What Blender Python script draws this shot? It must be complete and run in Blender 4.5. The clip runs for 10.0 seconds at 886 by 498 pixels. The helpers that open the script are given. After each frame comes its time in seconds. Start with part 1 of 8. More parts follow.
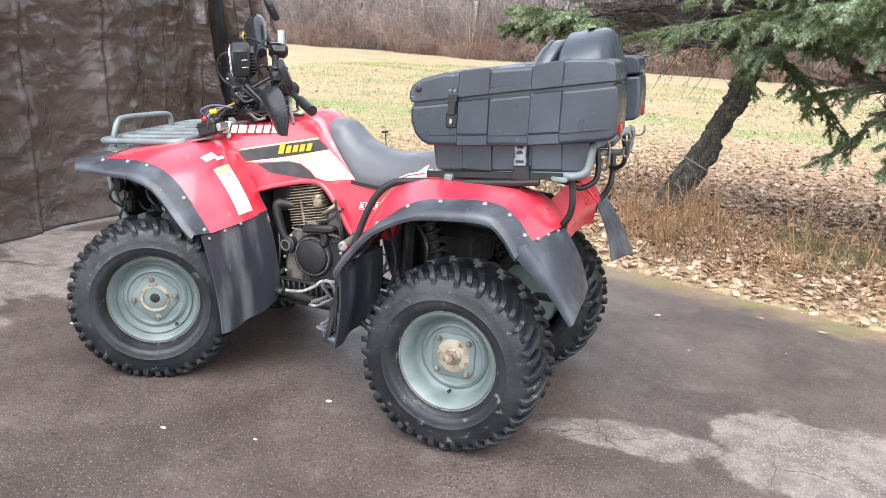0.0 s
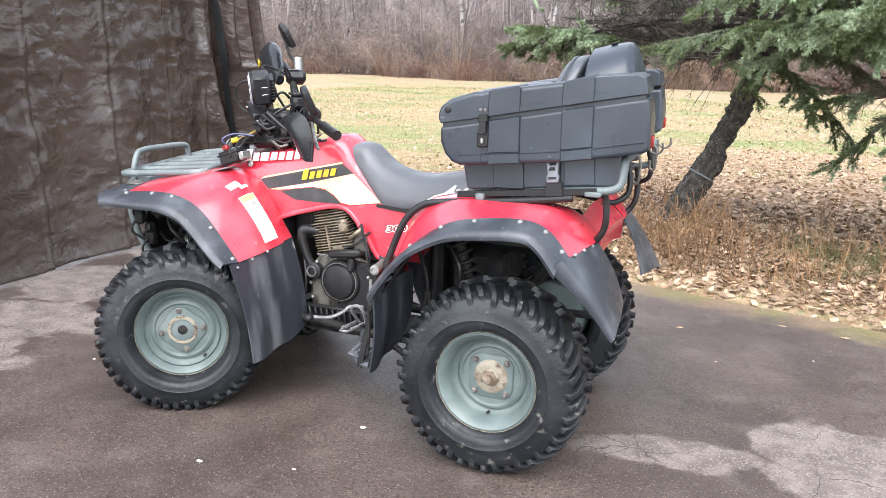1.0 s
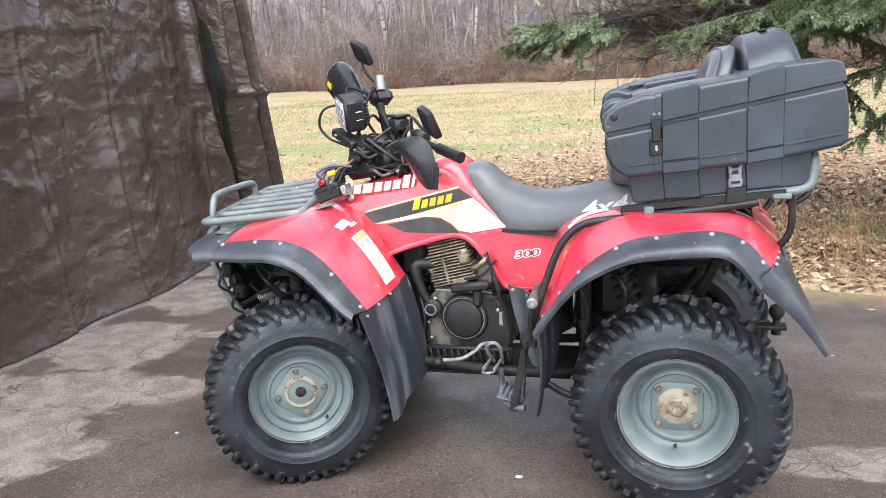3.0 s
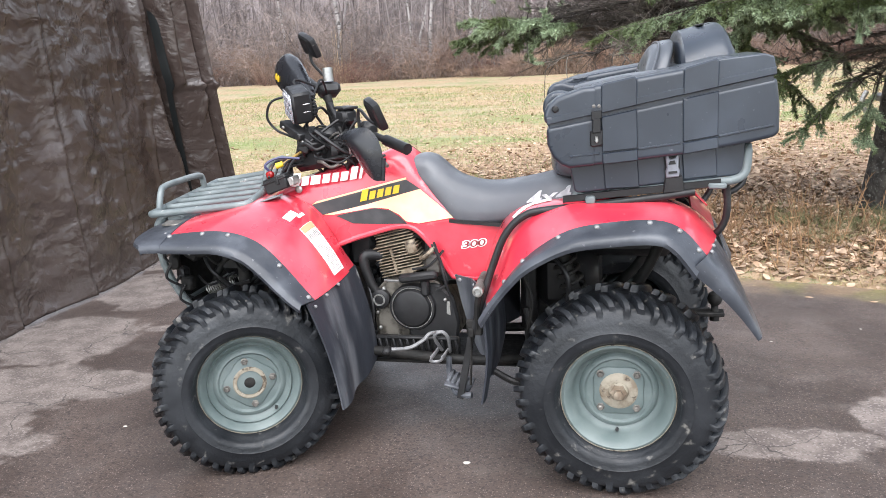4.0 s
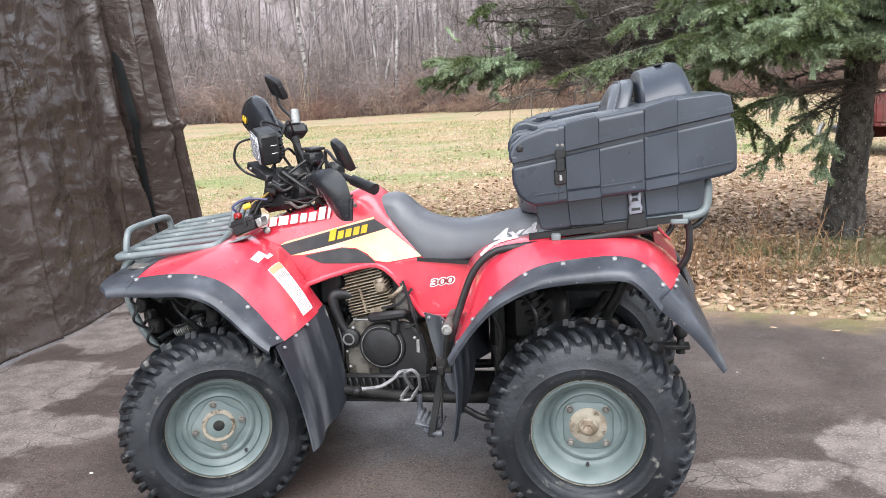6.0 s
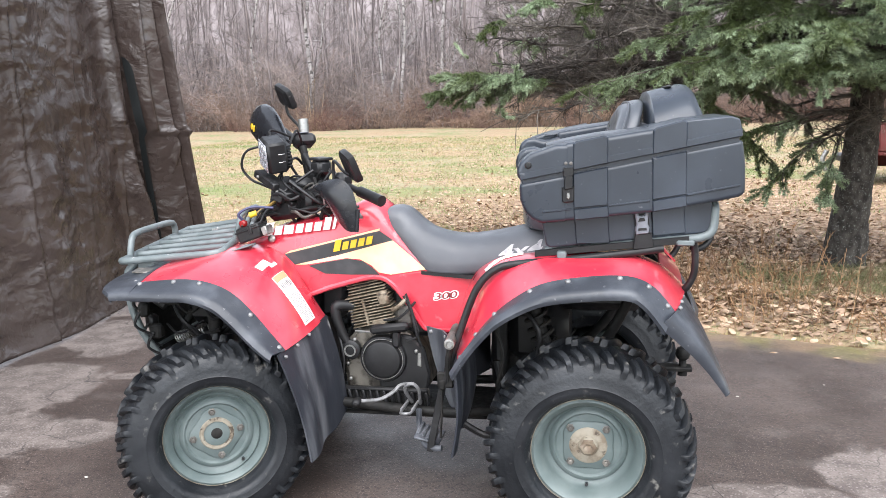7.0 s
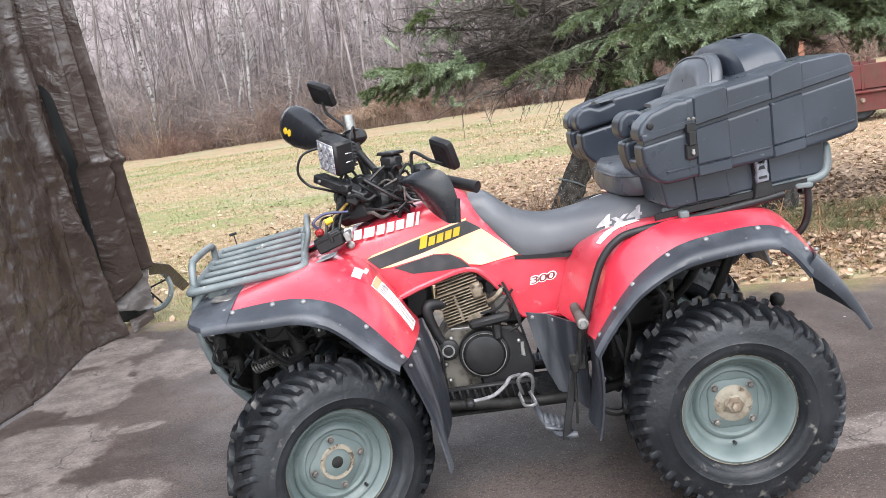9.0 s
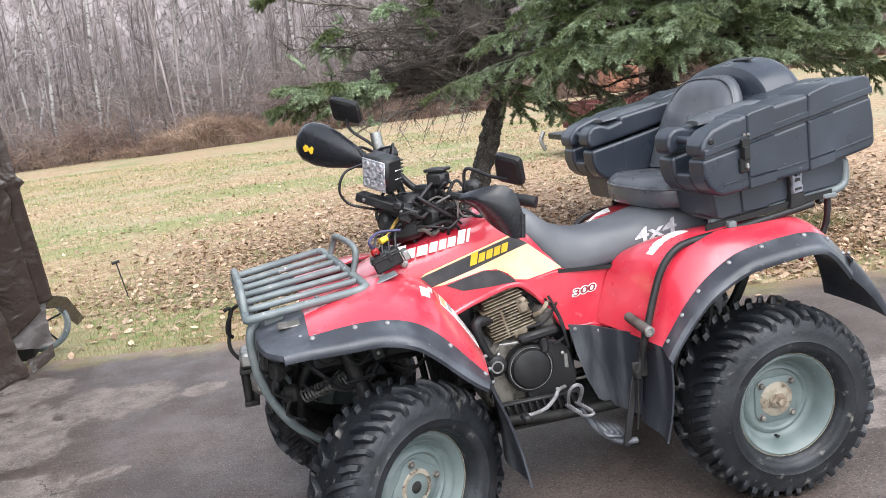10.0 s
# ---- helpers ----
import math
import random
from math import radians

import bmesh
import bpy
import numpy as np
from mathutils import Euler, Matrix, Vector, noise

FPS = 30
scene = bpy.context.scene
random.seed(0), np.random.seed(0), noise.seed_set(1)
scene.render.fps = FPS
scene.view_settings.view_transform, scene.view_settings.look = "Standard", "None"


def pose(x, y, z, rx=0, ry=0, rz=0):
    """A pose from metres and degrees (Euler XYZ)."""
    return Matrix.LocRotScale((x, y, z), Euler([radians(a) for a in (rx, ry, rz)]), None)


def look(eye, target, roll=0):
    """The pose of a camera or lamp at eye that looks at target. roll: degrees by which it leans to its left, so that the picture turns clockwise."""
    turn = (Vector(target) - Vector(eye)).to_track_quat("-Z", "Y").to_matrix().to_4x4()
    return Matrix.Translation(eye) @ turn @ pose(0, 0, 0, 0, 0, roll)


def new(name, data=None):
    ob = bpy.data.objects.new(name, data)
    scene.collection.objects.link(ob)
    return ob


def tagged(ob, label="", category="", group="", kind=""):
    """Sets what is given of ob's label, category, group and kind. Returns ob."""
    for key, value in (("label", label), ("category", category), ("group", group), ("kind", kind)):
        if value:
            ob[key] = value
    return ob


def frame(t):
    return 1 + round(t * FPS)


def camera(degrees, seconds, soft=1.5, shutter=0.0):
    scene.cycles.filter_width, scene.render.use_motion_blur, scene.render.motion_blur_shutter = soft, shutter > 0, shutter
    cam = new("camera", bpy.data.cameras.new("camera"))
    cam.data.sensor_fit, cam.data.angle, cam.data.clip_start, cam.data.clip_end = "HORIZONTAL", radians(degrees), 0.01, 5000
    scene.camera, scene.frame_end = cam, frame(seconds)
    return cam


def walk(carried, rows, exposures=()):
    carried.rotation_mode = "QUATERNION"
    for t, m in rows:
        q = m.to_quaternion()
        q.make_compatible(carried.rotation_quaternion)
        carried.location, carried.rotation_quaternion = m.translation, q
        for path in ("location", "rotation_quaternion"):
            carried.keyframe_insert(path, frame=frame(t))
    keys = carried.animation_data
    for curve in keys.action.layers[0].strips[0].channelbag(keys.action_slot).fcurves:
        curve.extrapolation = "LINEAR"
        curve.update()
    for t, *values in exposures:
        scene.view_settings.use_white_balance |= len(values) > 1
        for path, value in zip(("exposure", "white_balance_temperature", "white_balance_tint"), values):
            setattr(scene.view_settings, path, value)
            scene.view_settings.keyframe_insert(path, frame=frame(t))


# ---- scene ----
cam = camera(54.8, 10.0, 0.7)
PATH = [
    (0, (1.495, -2.812, 1.329), (0.773, -1.018, 0.817), 3.8),
    (0.3, (1.478, -2.828, 1.325), (0.756, -1.025, 0.858), 1.9),
    (0.5, (1.466, -2.829, 1.329), (0.746, -1.021, 0.865), 1.9),
    (1, (1.37, -2.847, 1.317), (0.658, -1.036, 0.854), 1.7),
    (1.5, (1.195, -2.778, 1.316), (0.485, -0.963, 0.864), -1.7),
    (1.7, (1.087, -2.758, 1.308), (0.388, -0.940, 0.863), -2.1),
    (2, (0.922, -2.702, 1.314), (0.224, -0.88, 0.874), -2.3),
    (2.2, (0.834, -2.698, 1.328), (0.129, -0.878, 0.891), -3.5),
    (3.3, (0.604, -2.816, 1.328), (0.102, -0.935, 0.87), -2.6),
    (3.5, (0.622, -2.819, 1.321), (0.141, -0.934, 0.857), -2.5),
    (4, (0.662, -2.818, 1.321), (0.204, -0.928, 0.854), -2.8),
    (4.5, (0.686, -2.827, 1.33), (0.259, -0.929, 0.866), -3.2),
    (5, (0.687, -2.833, 1.337), (0.28, -0.926, 0.892), -3.7),
    (5.5, (0.681, -2.834, 1.339), (0.29, -0.918, 0.921), -3.9),
    (7, (0.652, -2.835, 1.335), (0.266, -0.906, 0.977), -1.4),
    (7.5, (0.661, -2.834, 1.338), (0.277, -0.903, 0.987), -1.1),
    (8, (0.613, -2.84, 1.356), (0.222, -0.909, 1.014), -1.3),
    (8.2, (0.555, -2.830, 1.346), (0.145, -0.897, 1.001), -1.5),
    (8.5, (0.261, -2.844, 1.333), (-0.049, -0.9, 0.978), -3.8),
    (8.7, (0.080, -2.825, 1.318), (-0.130, -0.871, 0.963), -6.0),
    (9, (-0.123, -2.775, 1.321), (-0.174, -0.812, 0.942), -7.8),
    (9.2, (-0.295, -2.725, 1.345), (-0.233, -0.763, 0.957), -8.7),
    (9.5, (-0.581, -2.686, 1.357), (-0.379, -0.734, 0.968), -8.1),
    (9.7, (-0.682, -2.690, 1.378), (-0.391, -0.749, 0.978), -8.1),
    (10, (-0.865, -2.679, 1.399), (-0.472, -0.757, 1.013), -7.1),
]
walk(cam, [(t, look(eye, target, roll)) for t, eye, target, roll in PATH], exposures=((0.0, 2.04), (2.0, 1.99), (3.5, 1.83), (5.0, 1.79), (8.0, 1.79), (10.0, 1.65)))


# ---- light ----
world = bpy.data.worlds.new("overcast_sky")
scene.world = world
world.use_nodes = True
wn, wl = world.node_tree.nodes, world.node_tree.links
sky = wn.new("ShaderNodeTexSky")
sky.sky_type, sky.sun_disc = "NISHITA", False
sky.sun_elevation, sky.sun_rotation = radians(52), radians(200)
sky.dust_density, sky.air_density = 1.0, 1.0
grey = wn.new("ShaderNodeHueSaturation")
grey.inputs["Saturation"].default_value = 0.35
wl.new(sky.outputs[0], grey.inputs["Color"])
wl.new(grey.outputs[0], wn["Background"].inputs["Color"])
wn["Background"].inputs["Strength"].default_value = 0.15
sun = new("sun", bpy.data.lights.new("sun", "SUN"))
sun.data.energy, sun.data.angle, sun.data.color = 1.2, radians(60), (1.0, 0.99, 0.985)
sun.matrix_world = look((0.9 * 4, -0.9 * 7, 10), (0, 0, 0))

# ---- materials ----


def material(name, base, second=None, scale=6.0, spread=(0.4, 0.62), rough=0.5, rough2=None, metal=0.0, bump=0.0, bump_scale=60.0,
             fleck=None, fleck_scale=90.0, fleck_at=(0.68, 0.74), stretch=(1, 1, 1), jitter=0.0, clear=0.0, detail=7.0, gloss=0.5):
    """A surface of two colours mixed by large noise, with flecks of a third, fine relief and uneven gloss."""
    m = bpy.data.materials.new(name)
    m.use_nodes = True
    n, l = m.node_tree.nodes, m.node_tree.links
    b = n["Principled BSDF"]
    co = n.new("ShaderNodeTexCoord")
    mp = n.new("ShaderNodeMapping")
    mp.inputs["Scale"].default_value = stretch
    l.new(co.outputs["Object"], mp.inputs["Vector"])

    def noise_at(s, d=6.0):
        t = n.new("ShaderNodeTexNoise")
        t.inputs["Scale"].default_value, t.inputs["Detail"].default_value = s, d
        l.new(mp.outputs[0], t.inputs["Vector"])
        return t.outputs["Fac"]

    def ramp(f, lo, hi):
        r = n.new("ShaderNodeMapRange")
        r.interpolation_type = "SMOOTHSTEP"
        r.inputs["From Min"].default_value, r.inputs["From Max"].default_value = lo, hi
        l.new(f, r.inputs["Value"])
        return r.outputs[0]

    def mix(f, a, c):
        x = n.new("ShaderNodeMix")
        x.data_type = "RGBA"
        l.new(f, x.inputs["Factor"])
        for k, v in ((6, a), (7, c)):
            if isinstance(v, tuple):
                x.inputs[k].default_value = (*v, 1)
            else:
                l.new(v, x.inputs[k])
        return x.outputs[2]

    second = second or tuple(min(1, c * 1.35) for c in base)
    big = noise_at(scale, detail)
    col = mix(ramp(big, *spread), base, second)
    if fleck:
        col = mix(ramp(noise_at(fleck_scale, 3.0), *fleck_at), col, fleck)
    if jitter:
        info = n.new("ShaderNodeNewGeometry")
        hs = n.new("ShaderNodeHueSaturation")
        r = n.new("ShaderNodeMapRange")
        r.inputs["To Min"].default_value, r.inputs["To Max"].default_value = 1 - jitter, 1 + jitter
        l.new(info.outputs["Random Per Island"], r.inputs["Value"])
        l.new(r.outputs[0], hs.inputs["Value"])
        l.new(col, hs.inputs["Color"])
        col = hs.outputs[0]
    l.new(col, b.inputs["Base Color"])
    rr = n.new("ShaderNodeMapRange")
    rr.inputs["To Min"].default_value, rr.inputs["To Max"].default_value = rough, rough if rough2 is None else rough2
    rr.inputs["From Min"].default_value, rr.inputs["From Max"].default_value = 0.35, 0.65
    l.new(noise_at(scale * 2.7), rr.inputs["Value"])
    l.new(rr.outputs[0], b.inputs["Roughness"])
    b.inputs["Metallic"].default_value = metal
    b.inputs["Coat Weight"].default_value = clear
    b.inputs["Specular IOR Level"].default_value = gloss
    b.inputs["Coat Roughness"].default_value = 0.15
    if bump:
        bp = n.new("ShaderNodeBump")
        bp.inputs["Strength"].default_value, bp.inputs["Distance"].default_value = bump, 0.002
        l.new(noise_at(bump_scale, 4.0), bp.inputs["Height"])
        l.new(bp.outputs[0], b.inputs["Normal"])
    return m


RED = material("red_plastic", (0.57, 0.024, 0.048), (0.67, 0.075, 0.105), 5, (0.42, 0.75), 0.26, 0.44, bump=0.10, bump_scale=130, clear=1.0, fleck=(0.70, 0.19, 0.21), fleck_scale=24, fleck_at=(0.64, 0.84))
FLARE = material("black_fender_plastic", (0.030, 0.034, 0.043), (0.082, 0.090, 0.106), 9, (0.40, 0.76), 0.28, 0.48, bump=0.22, bump_scale=160, fleck=(0.20, 0.20, 0.21), fleck_scale=75, fleck_at=(0.67, 0.80), detail=10.0)
FLAP = material("scuffed_black_rubber", (0.026, 0.029, 0.037), (0.15, 0.157, 0.172), 9, (0.44, 0.74), 0.36, 0.6, bump=0.35, bump_scale=60, fleck=(0.30, 0.30, 0.29), fleck_scale=34, fleck_at=(0.68, 0.82), stretch=(1, 1, 0.22), gloss=0.36)
RUBBER = material("tyre_rubber", (0.0080, 0.0094, 0.0118), (0.0245, 0.0268, 0.0308), 7, (0.40, 0.74), 0.30, 0.56, bump=0.9, bump_scale=75, fleck=(0.150, 0.142, 0.130), fleck_scale=30, fleck_at=(0.62, 0.80), gloss=0.36, detail=9.0)
RIM = material("grey_green_wheel_paint", (0.102, 0.132, 0.130), (0.150, 0.182, 0.178), 9, (0.4, 0.7), 0.36, 0.54, fleck=(0.22, 0.175, 0.12), fleck_scale=30, fleck_at=(0.68, 0.82), bump=0.06, bump_scale=150)
NUT = material("dull_dark_nut_steel", (0.15, 0.14, 0.128), (0.27, 0.25, 0.225), 50, (0.45, 0.7), 0.4, 0.6, metal=0.6)
BOLT = material("dull_grey_fastener", (0.25, 0.25, 0.255), (0.15, 0.15, 0.152), 40, (0.45, 0.7), 0.40, 0.55, metal=0.35)
TAN_BRUSH = material("tan_shrub_stems", (0.215, 0.140, 0.102), (0.34, 0.245, 0.180), 0.9, (0.38, 0.65), 0.9, 0.95, jitter=0.45)
RUST = material("rusty_steel", (0.185, 0.138, 0.098), (0.31, 0.26, 0.20), 30, (0.4, 0.65), 0.6, 0.8, metal=0.3, bump=0.3, bump_scale=200, fleck=(0.07, 0.045, 0.03), fleck_scale=60, fleck_at=(0.56, 0.7))
STEEL = material("worn_steel", (0.36, 0.36, 0.35), (0.2, 0.19, 0.17), 40, (0.45, 0.7), 0.35, 0.55, metal=0.85, bump=0.1, bump_scale=200)
CHROME = material("bright_steel", (0.75, 0.75, 0.74), (0.6, 0.58, 0.55), 30, (0.45, 0.7), 0.18, 0.35, metal=1.0)
RACK = material("grey_green_rack_paint", (0.125, 0.15, 0.155), (0.20, 0.225, 0.228), 12, (0.4, 0.7), 0.38, 0.55, metal=0.1, fleck=(0.42, 0.42, 0.40), fleck_scale=35, fleck_at=(0.66, 0.76), bump=0.05, bump_scale=150)
BLACK = material("black_plastic", (0.014, 0.014, 0.015), (0.035, 0.035, 0.037), 12, (0.5, 0.8), 0.32, 0.55, bump=0.06, bump_scale=180, fleck=(0.12, 0.115, 0.11), fleck_scale=60, fleck_at=(0.72, 0.84), gloss=0.36)
GUARD = material("glossy_black_guard_plastic", (0.012, 0.013, 0.016), (0.03, 0.032, 0.036), 6, (0.5, 0.8), 0.2, 0.34)
FRAME = material("grimy_black_frame", (0.011, 0.0108, 0.0105), (0.029, 0.0265, 0.0245), 18, (0.45, 0.72), 0.5, 0.75, bump=0.2, bump_scale=90, fleck=(0.11, 0.095, 0.082), fleck_scale=60, fleck_at=(0.72, 0.85), gloss=0.28)
SEAT = material("grey_black_vinyl", (0.085, 0.090, 0.102), (0.135, 0.142, 0.156), 5, (0.4, 0.75), 0.34, 0.50, bump=0.12, bump_scale=420, fleck=(0.24, 0.245, 0.26), fleck_scale=60, fleck_at=(0.72, 0.85))
BOX = material("charcoal_moulded_plastic", (0.0190, 0.0250, 0.0355), (0.042, 0.0528, 0.0710), 4, (0.38, 0.80), 0.27, 0.45, bump=0.07, bump_scale=300, fleck=(0.135, 0.14, 0.15), fleck_scale=60, fleck_at=(0.67, 0.82), detail=10.0, gloss=0.52, clear=0.15)
CUSHION = material("dark_grey_vinyl", (0.064, 0.071, 0.083), (0.106, 0.114, 0.128), 6, (0.4, 0.75), 0.26, 0.42, bump=0.10, bump_scale=350, gloss=0.6)
FIN = material("oxidised_aluminium", (0.155, 0.122, 0.085), (0.30, 0.255, 0.190), 22, (0.4, 0.70), 0.55, 0.75, metal=0.2, bump=0.25, bump_scale=120, fleck=(0.05, 0.039, 0.03), fleck_scale=38, fleck_at=(0.56, 0.72))
# Near-black for the strip that stands in for shade in the tarpaulin fold.
FOLD_SHADE = material("fold_shade_black", (0.0075, 0.0088, 0.0090), (0.013, 0.0145, 0.015), 4, (0.4, 0.7), 0.6, 0.7, gloss=0.12)
ALU = material("stained_aluminium_casting", (0.205, 0.188, 0.162), (0.085, 0.076, 0.064), 22, (0.40, 0.66), 0.42, 0.62, metal=0.45, bump=0.3, bump_scale=110, fleck=(0.04, 0.034, 0.029), fleck_scale=34, fleck_at=(0.56, 0.72))
HUB = material("pale_dusty_hub_plate", (0.33, 0.295, 0.235), (0.21, 0.168, 0.122), 34, (0.42, 0.68), 0.6, 0.8, metal=0.25, bump=0.3, bump_scale=200, fleck=(0.08, 0.06, 0.045), fleck_scale=60, fleck_at=(0.58, 0.72))
CASE = material("dull_cast_aluminium", (0.135, 0.128, 0.117), (0.055, 0.049, 0.041), 16, (0.4, 0.65), 0.45, 0.65, metal=0.4, bump=0.3, bump_scale=110, fleck=(0.03, 0.026, 0.023), fleck_scale=30, fleck_at=(0.56, 0.72))
WHITE = material("white_decal", (0.82, 0.81, 0.79), (0.72, 0.71, 0.69), 30, (0.5, 0.8), 0.4, 0.5)
CREAM = material("cream_yellow_decal", (0.78, 0.575, 0.29), (0.82, 0.69, 0.45), 7, (0.40, 0.66), 0.35, 0.45)
GREY_DECAL = material("worn_grey_print", (0.56, 0.56, 0.57), (0.36, 0.365, 0.38), 40, (0.42, 0.62), 0.45, 0.55)
BUCKLE = material("grey_buckle_plastic", (0.145, 0.15, 0.175), (0.21, 0.22, 0.25), 20, (0.4, 0.7), 0.35, 0.5)
DARKDECAL = material("charcoal_decal", (0.035, 0.036, 0.04), (0.06, 0.06, 0.063), 16, (0.4, 0.7), 0.35, 0.45)
YELLOW = material("yellow_plastic", (0.72, 0.47, 0.03), (0.62, 0.38, 0.03), 30, (0.5, 0.8), 0.4, 0.5)
OCHRE = material("grimy_ochre_wire", (0.30, 0.19, 0.045), (0.20, 0.125, 0.04), 30, (0.4, 0.7), 0.45, 0.6)
ORANGE = material("orange_decal", (0.62, 0.36, 0.20), (0.55, 0.30, 0.16), 30, (0.5, 0.8), 0.4, 0.5)
WIRE_BLUE = material("blue_wire", (0.045, 0.045, 0.11), rough=0.4)
LENS_GREY = material("lamp_reflector", (0.58, 0.59, 0.62), (0.30, 0.31, 0.34), 90, (0.4, 0.6), 0.2, 0.35, metal=0.4)
TAIL = material("red_tail_lens", (0.20, 0.008, 0.008), (0.32, 0.015, 0.015), 20, (0.4, 0.7), 0.15, 0.25)
TARP = material("brown_tarpaulin", (0.0375, 0.0258, 0.0218), (0.060, 0.0445, 0.0402), 1.3, (0.38, 0.66), 0.19, 0.33, fleck=(0.090, 0.072, 0.068), fleck_scale=5, fleck_at=(0.60, 0.84), gloss=0.55)
SCRAP = material("torn_lining", (0.060, 0.050, 0.047), (0.125, 0.108, 0.104), 6, (0.4, 0.65), 0.3, 0.5, bump=0.8, bump_scale=30)


def crinkle(m, scale, depth):
    """Sharp small creases over a plastic sheet, with its fine weave."""
    n, l = m.node_tree.nodes, m.node_tree.links
    co = n.new("ShaderNodeTexCoord")
    last = None
    for kind, s, dist, det in (("RIDGED_MULTIFRACTAL", scale, depth, 5.0), ("FBM", 2.4 * scale, depth * 0.6, 6.0), ("FBM", 190.0, 0.0007, 2.0)):
        t = n.new("ShaderNodeTexNoise")
        t.noise_type = kind
        t.inputs["Scale"].default_value, t.inputs["Detail"].default_value = s, det
        t.inputs["Distortion"].default_value = 0.6
        l.new(co.outputs["Object"], t.inputs["Vector"])
        bp = n.new("ShaderNodeBump")
        bp.inputs["Strength"].default_value, bp.inputs["Distance"].default_value = 0.8, dist
        l.new(t.outputs["Fac"], bp.inputs["Height"])
        if last:
            l.new(last.outputs[0], bp.inputs["Normal"])
        last = bp
    l.new(last.outputs[0], n["Principled BSDF"].inputs["Normal"])




def crumple(m):
    """Flat facets with sharp creases between them, as in a sheet that was folded and trodden on, with its fine weave."""
    n, l = m.node_tree.nodes, m.node_tree.links
    co = n.new("ShaderNodeTexCoord")
    warp = n.new("ShaderNodeTexNoise")
    warp.inputs["Scale"].default_value, warp.inputs["Detail"].default_value = 3.0, 4.0
    l.new(co.outputs["Object"], warp.inputs["Vector"])
    mx = n.new("ShaderNodeMix")
    mx.data_type = "VECTOR"
    mx.inputs["Factor"].default_value = 0.22
    l.new(co.outputs["Object"], mx.inputs[4])
    l.new(warp.outputs["Color"], mx.inputs[5])
    mp = n.new("ShaderNodeMapping")
    mp.inputs["Scale"].default_value = (1, 0.8, 1.35)
    l.new(mx.outputs[1], mp.inputs["Vector"])
    last = None

    def relief(socket, dist, strength):
        nonlocal last
        bp = n.new("ShaderNodeBump")
        bp.inputs["Strength"].default_value, bp.inputs["Distance"].default_value = strength, dist
        l.new(socket, bp.inputs["Height"])
        if last:
            l.new(last.outputs[0], bp.inputs["Normal"])
        last = bp

    # broad flat facets, then crinkles that gather in places
    v = n.new("ShaderNodeTexVoronoi")
    v.inputs["Scale"].default_value = 5.0
    l.new(mp.outputs[0], v.inputs["Vector"])
    relief(v.outputs["Distance"], 0.016, 0.4)
    for scale, detail, dist in ((5.5, 3.0, 0.056), (17.0, 5.0, 0.026)):
        t = n.new("ShaderNodeTexNoise")
        t.inputs["Scale"].default_value, t.inputs["Detail"].default_value = scale, detail
        l.new(mp.outputs[0], t.inputs["Vector"])
        where = n.new("ShaderNodeTexNoise")
        where.inputs["Scale"].default_value, where.inputs["Detail"].default_value = 1.7 + scale * 0.1, 2.0
        l.new(co.outputs["Object"], where.inputs["Vector"])
        gate = n.new("ShaderNodeMapRange")
        gate.inputs["From Min"].default_value, gate.inputs["From Max"].default_value = 0.36, 0.64
        gate.inputs["To Min"].default_value = 0.25
        l.new(where.outputs["Fac"], gate.inputs["Value"])
        mul = n.new("ShaderNodeMath")
        mul.operation = "MULTIPLY"
        l.new(t.outputs["Fac"], mul.inputs[0])
        l.new(gate.outputs[0], mul.inputs[1])
        relief(mul.outputs[0], dist, 0.7)
    t = n.new("ShaderNodeTexNoise")
    t.inputs["Scale"].default_value, t.inputs["Detail"].default_value = 190.0, 2.0
    l.new(co.outputs["Object"], t.inputs["Vector"])
    bp = n.new("ShaderNodeBump")
    bp.inputs["Strength"].default_value, bp.inputs["Distance"].default_value = 0.6, 0.0007
    l.new(t.outputs["Fac"], bp.inputs["Height"])
    l.new(last.outputs[0], bp.inputs["Normal"])
    l.new(bp.outputs[0], n["Principled BSDF"].inputs["Normal"])


crumple(TARP)
crinkle(SCRAP, 7.0, 0.02)
BARK = material("spruce_bark", (0.024, 0.020, 0.0165), (0.070, 0.061, 0.053), 20, (0.38, 0.66), 0.85, 0.95, bump=1.0, bump_scale=55, fleck=(0.175, 0.182, 0.165), fleck_scale=95, fleck_at=(0.57, 0.70), stretch=(1, 1, 0.75))
crinkle(BARK, 13.0, 0.016)
TWIG = material("dead_twig_wood", (0.046, 0.038, 0.033), (0.155, 0.135, 0.115), 3, (0.4, 0.65), 0.85, 0.95, jitter=0.45)
NEEDLE = material("spruce_needles", (0.082, 0.110, 0.034), (0.305, 0.385, 0.242), 2.6, (0.40, 0.64), 0.5, 0.65, jitter=0.42)
WOODS = material("bare_grey_trees", (0.120, 0.099, 0.099), (0.240, 0.208, 0.208), 0.5, (0.4, 0.66), 0.9, 0.95, jitter=0.45)
BIRCH = material("birch_bark", (0.32, 0.30, 0.295), (0.17, 0.155, 0.155), 1.3, (0.42, 0.65), 0.8, 0.9, fleck=(0.07, 0.062, 0.058), fleck_scale=5, fleck_at=(0.54, 0.62), stretch=(1, 1, 2.0))
PALE_STRAW = material("pale_dry_grass", (0.40, 0.30, 0.19), (0.29, 0.205, 0.125), 1.5, (0.4, 0.65), 0.85, 0.9, jitter=0.3)
DARK_RED = material("dark_red_print", (0.21, 0.022, 0.030), (0.27, 0.035, 0.045), 30, rough=0.45)
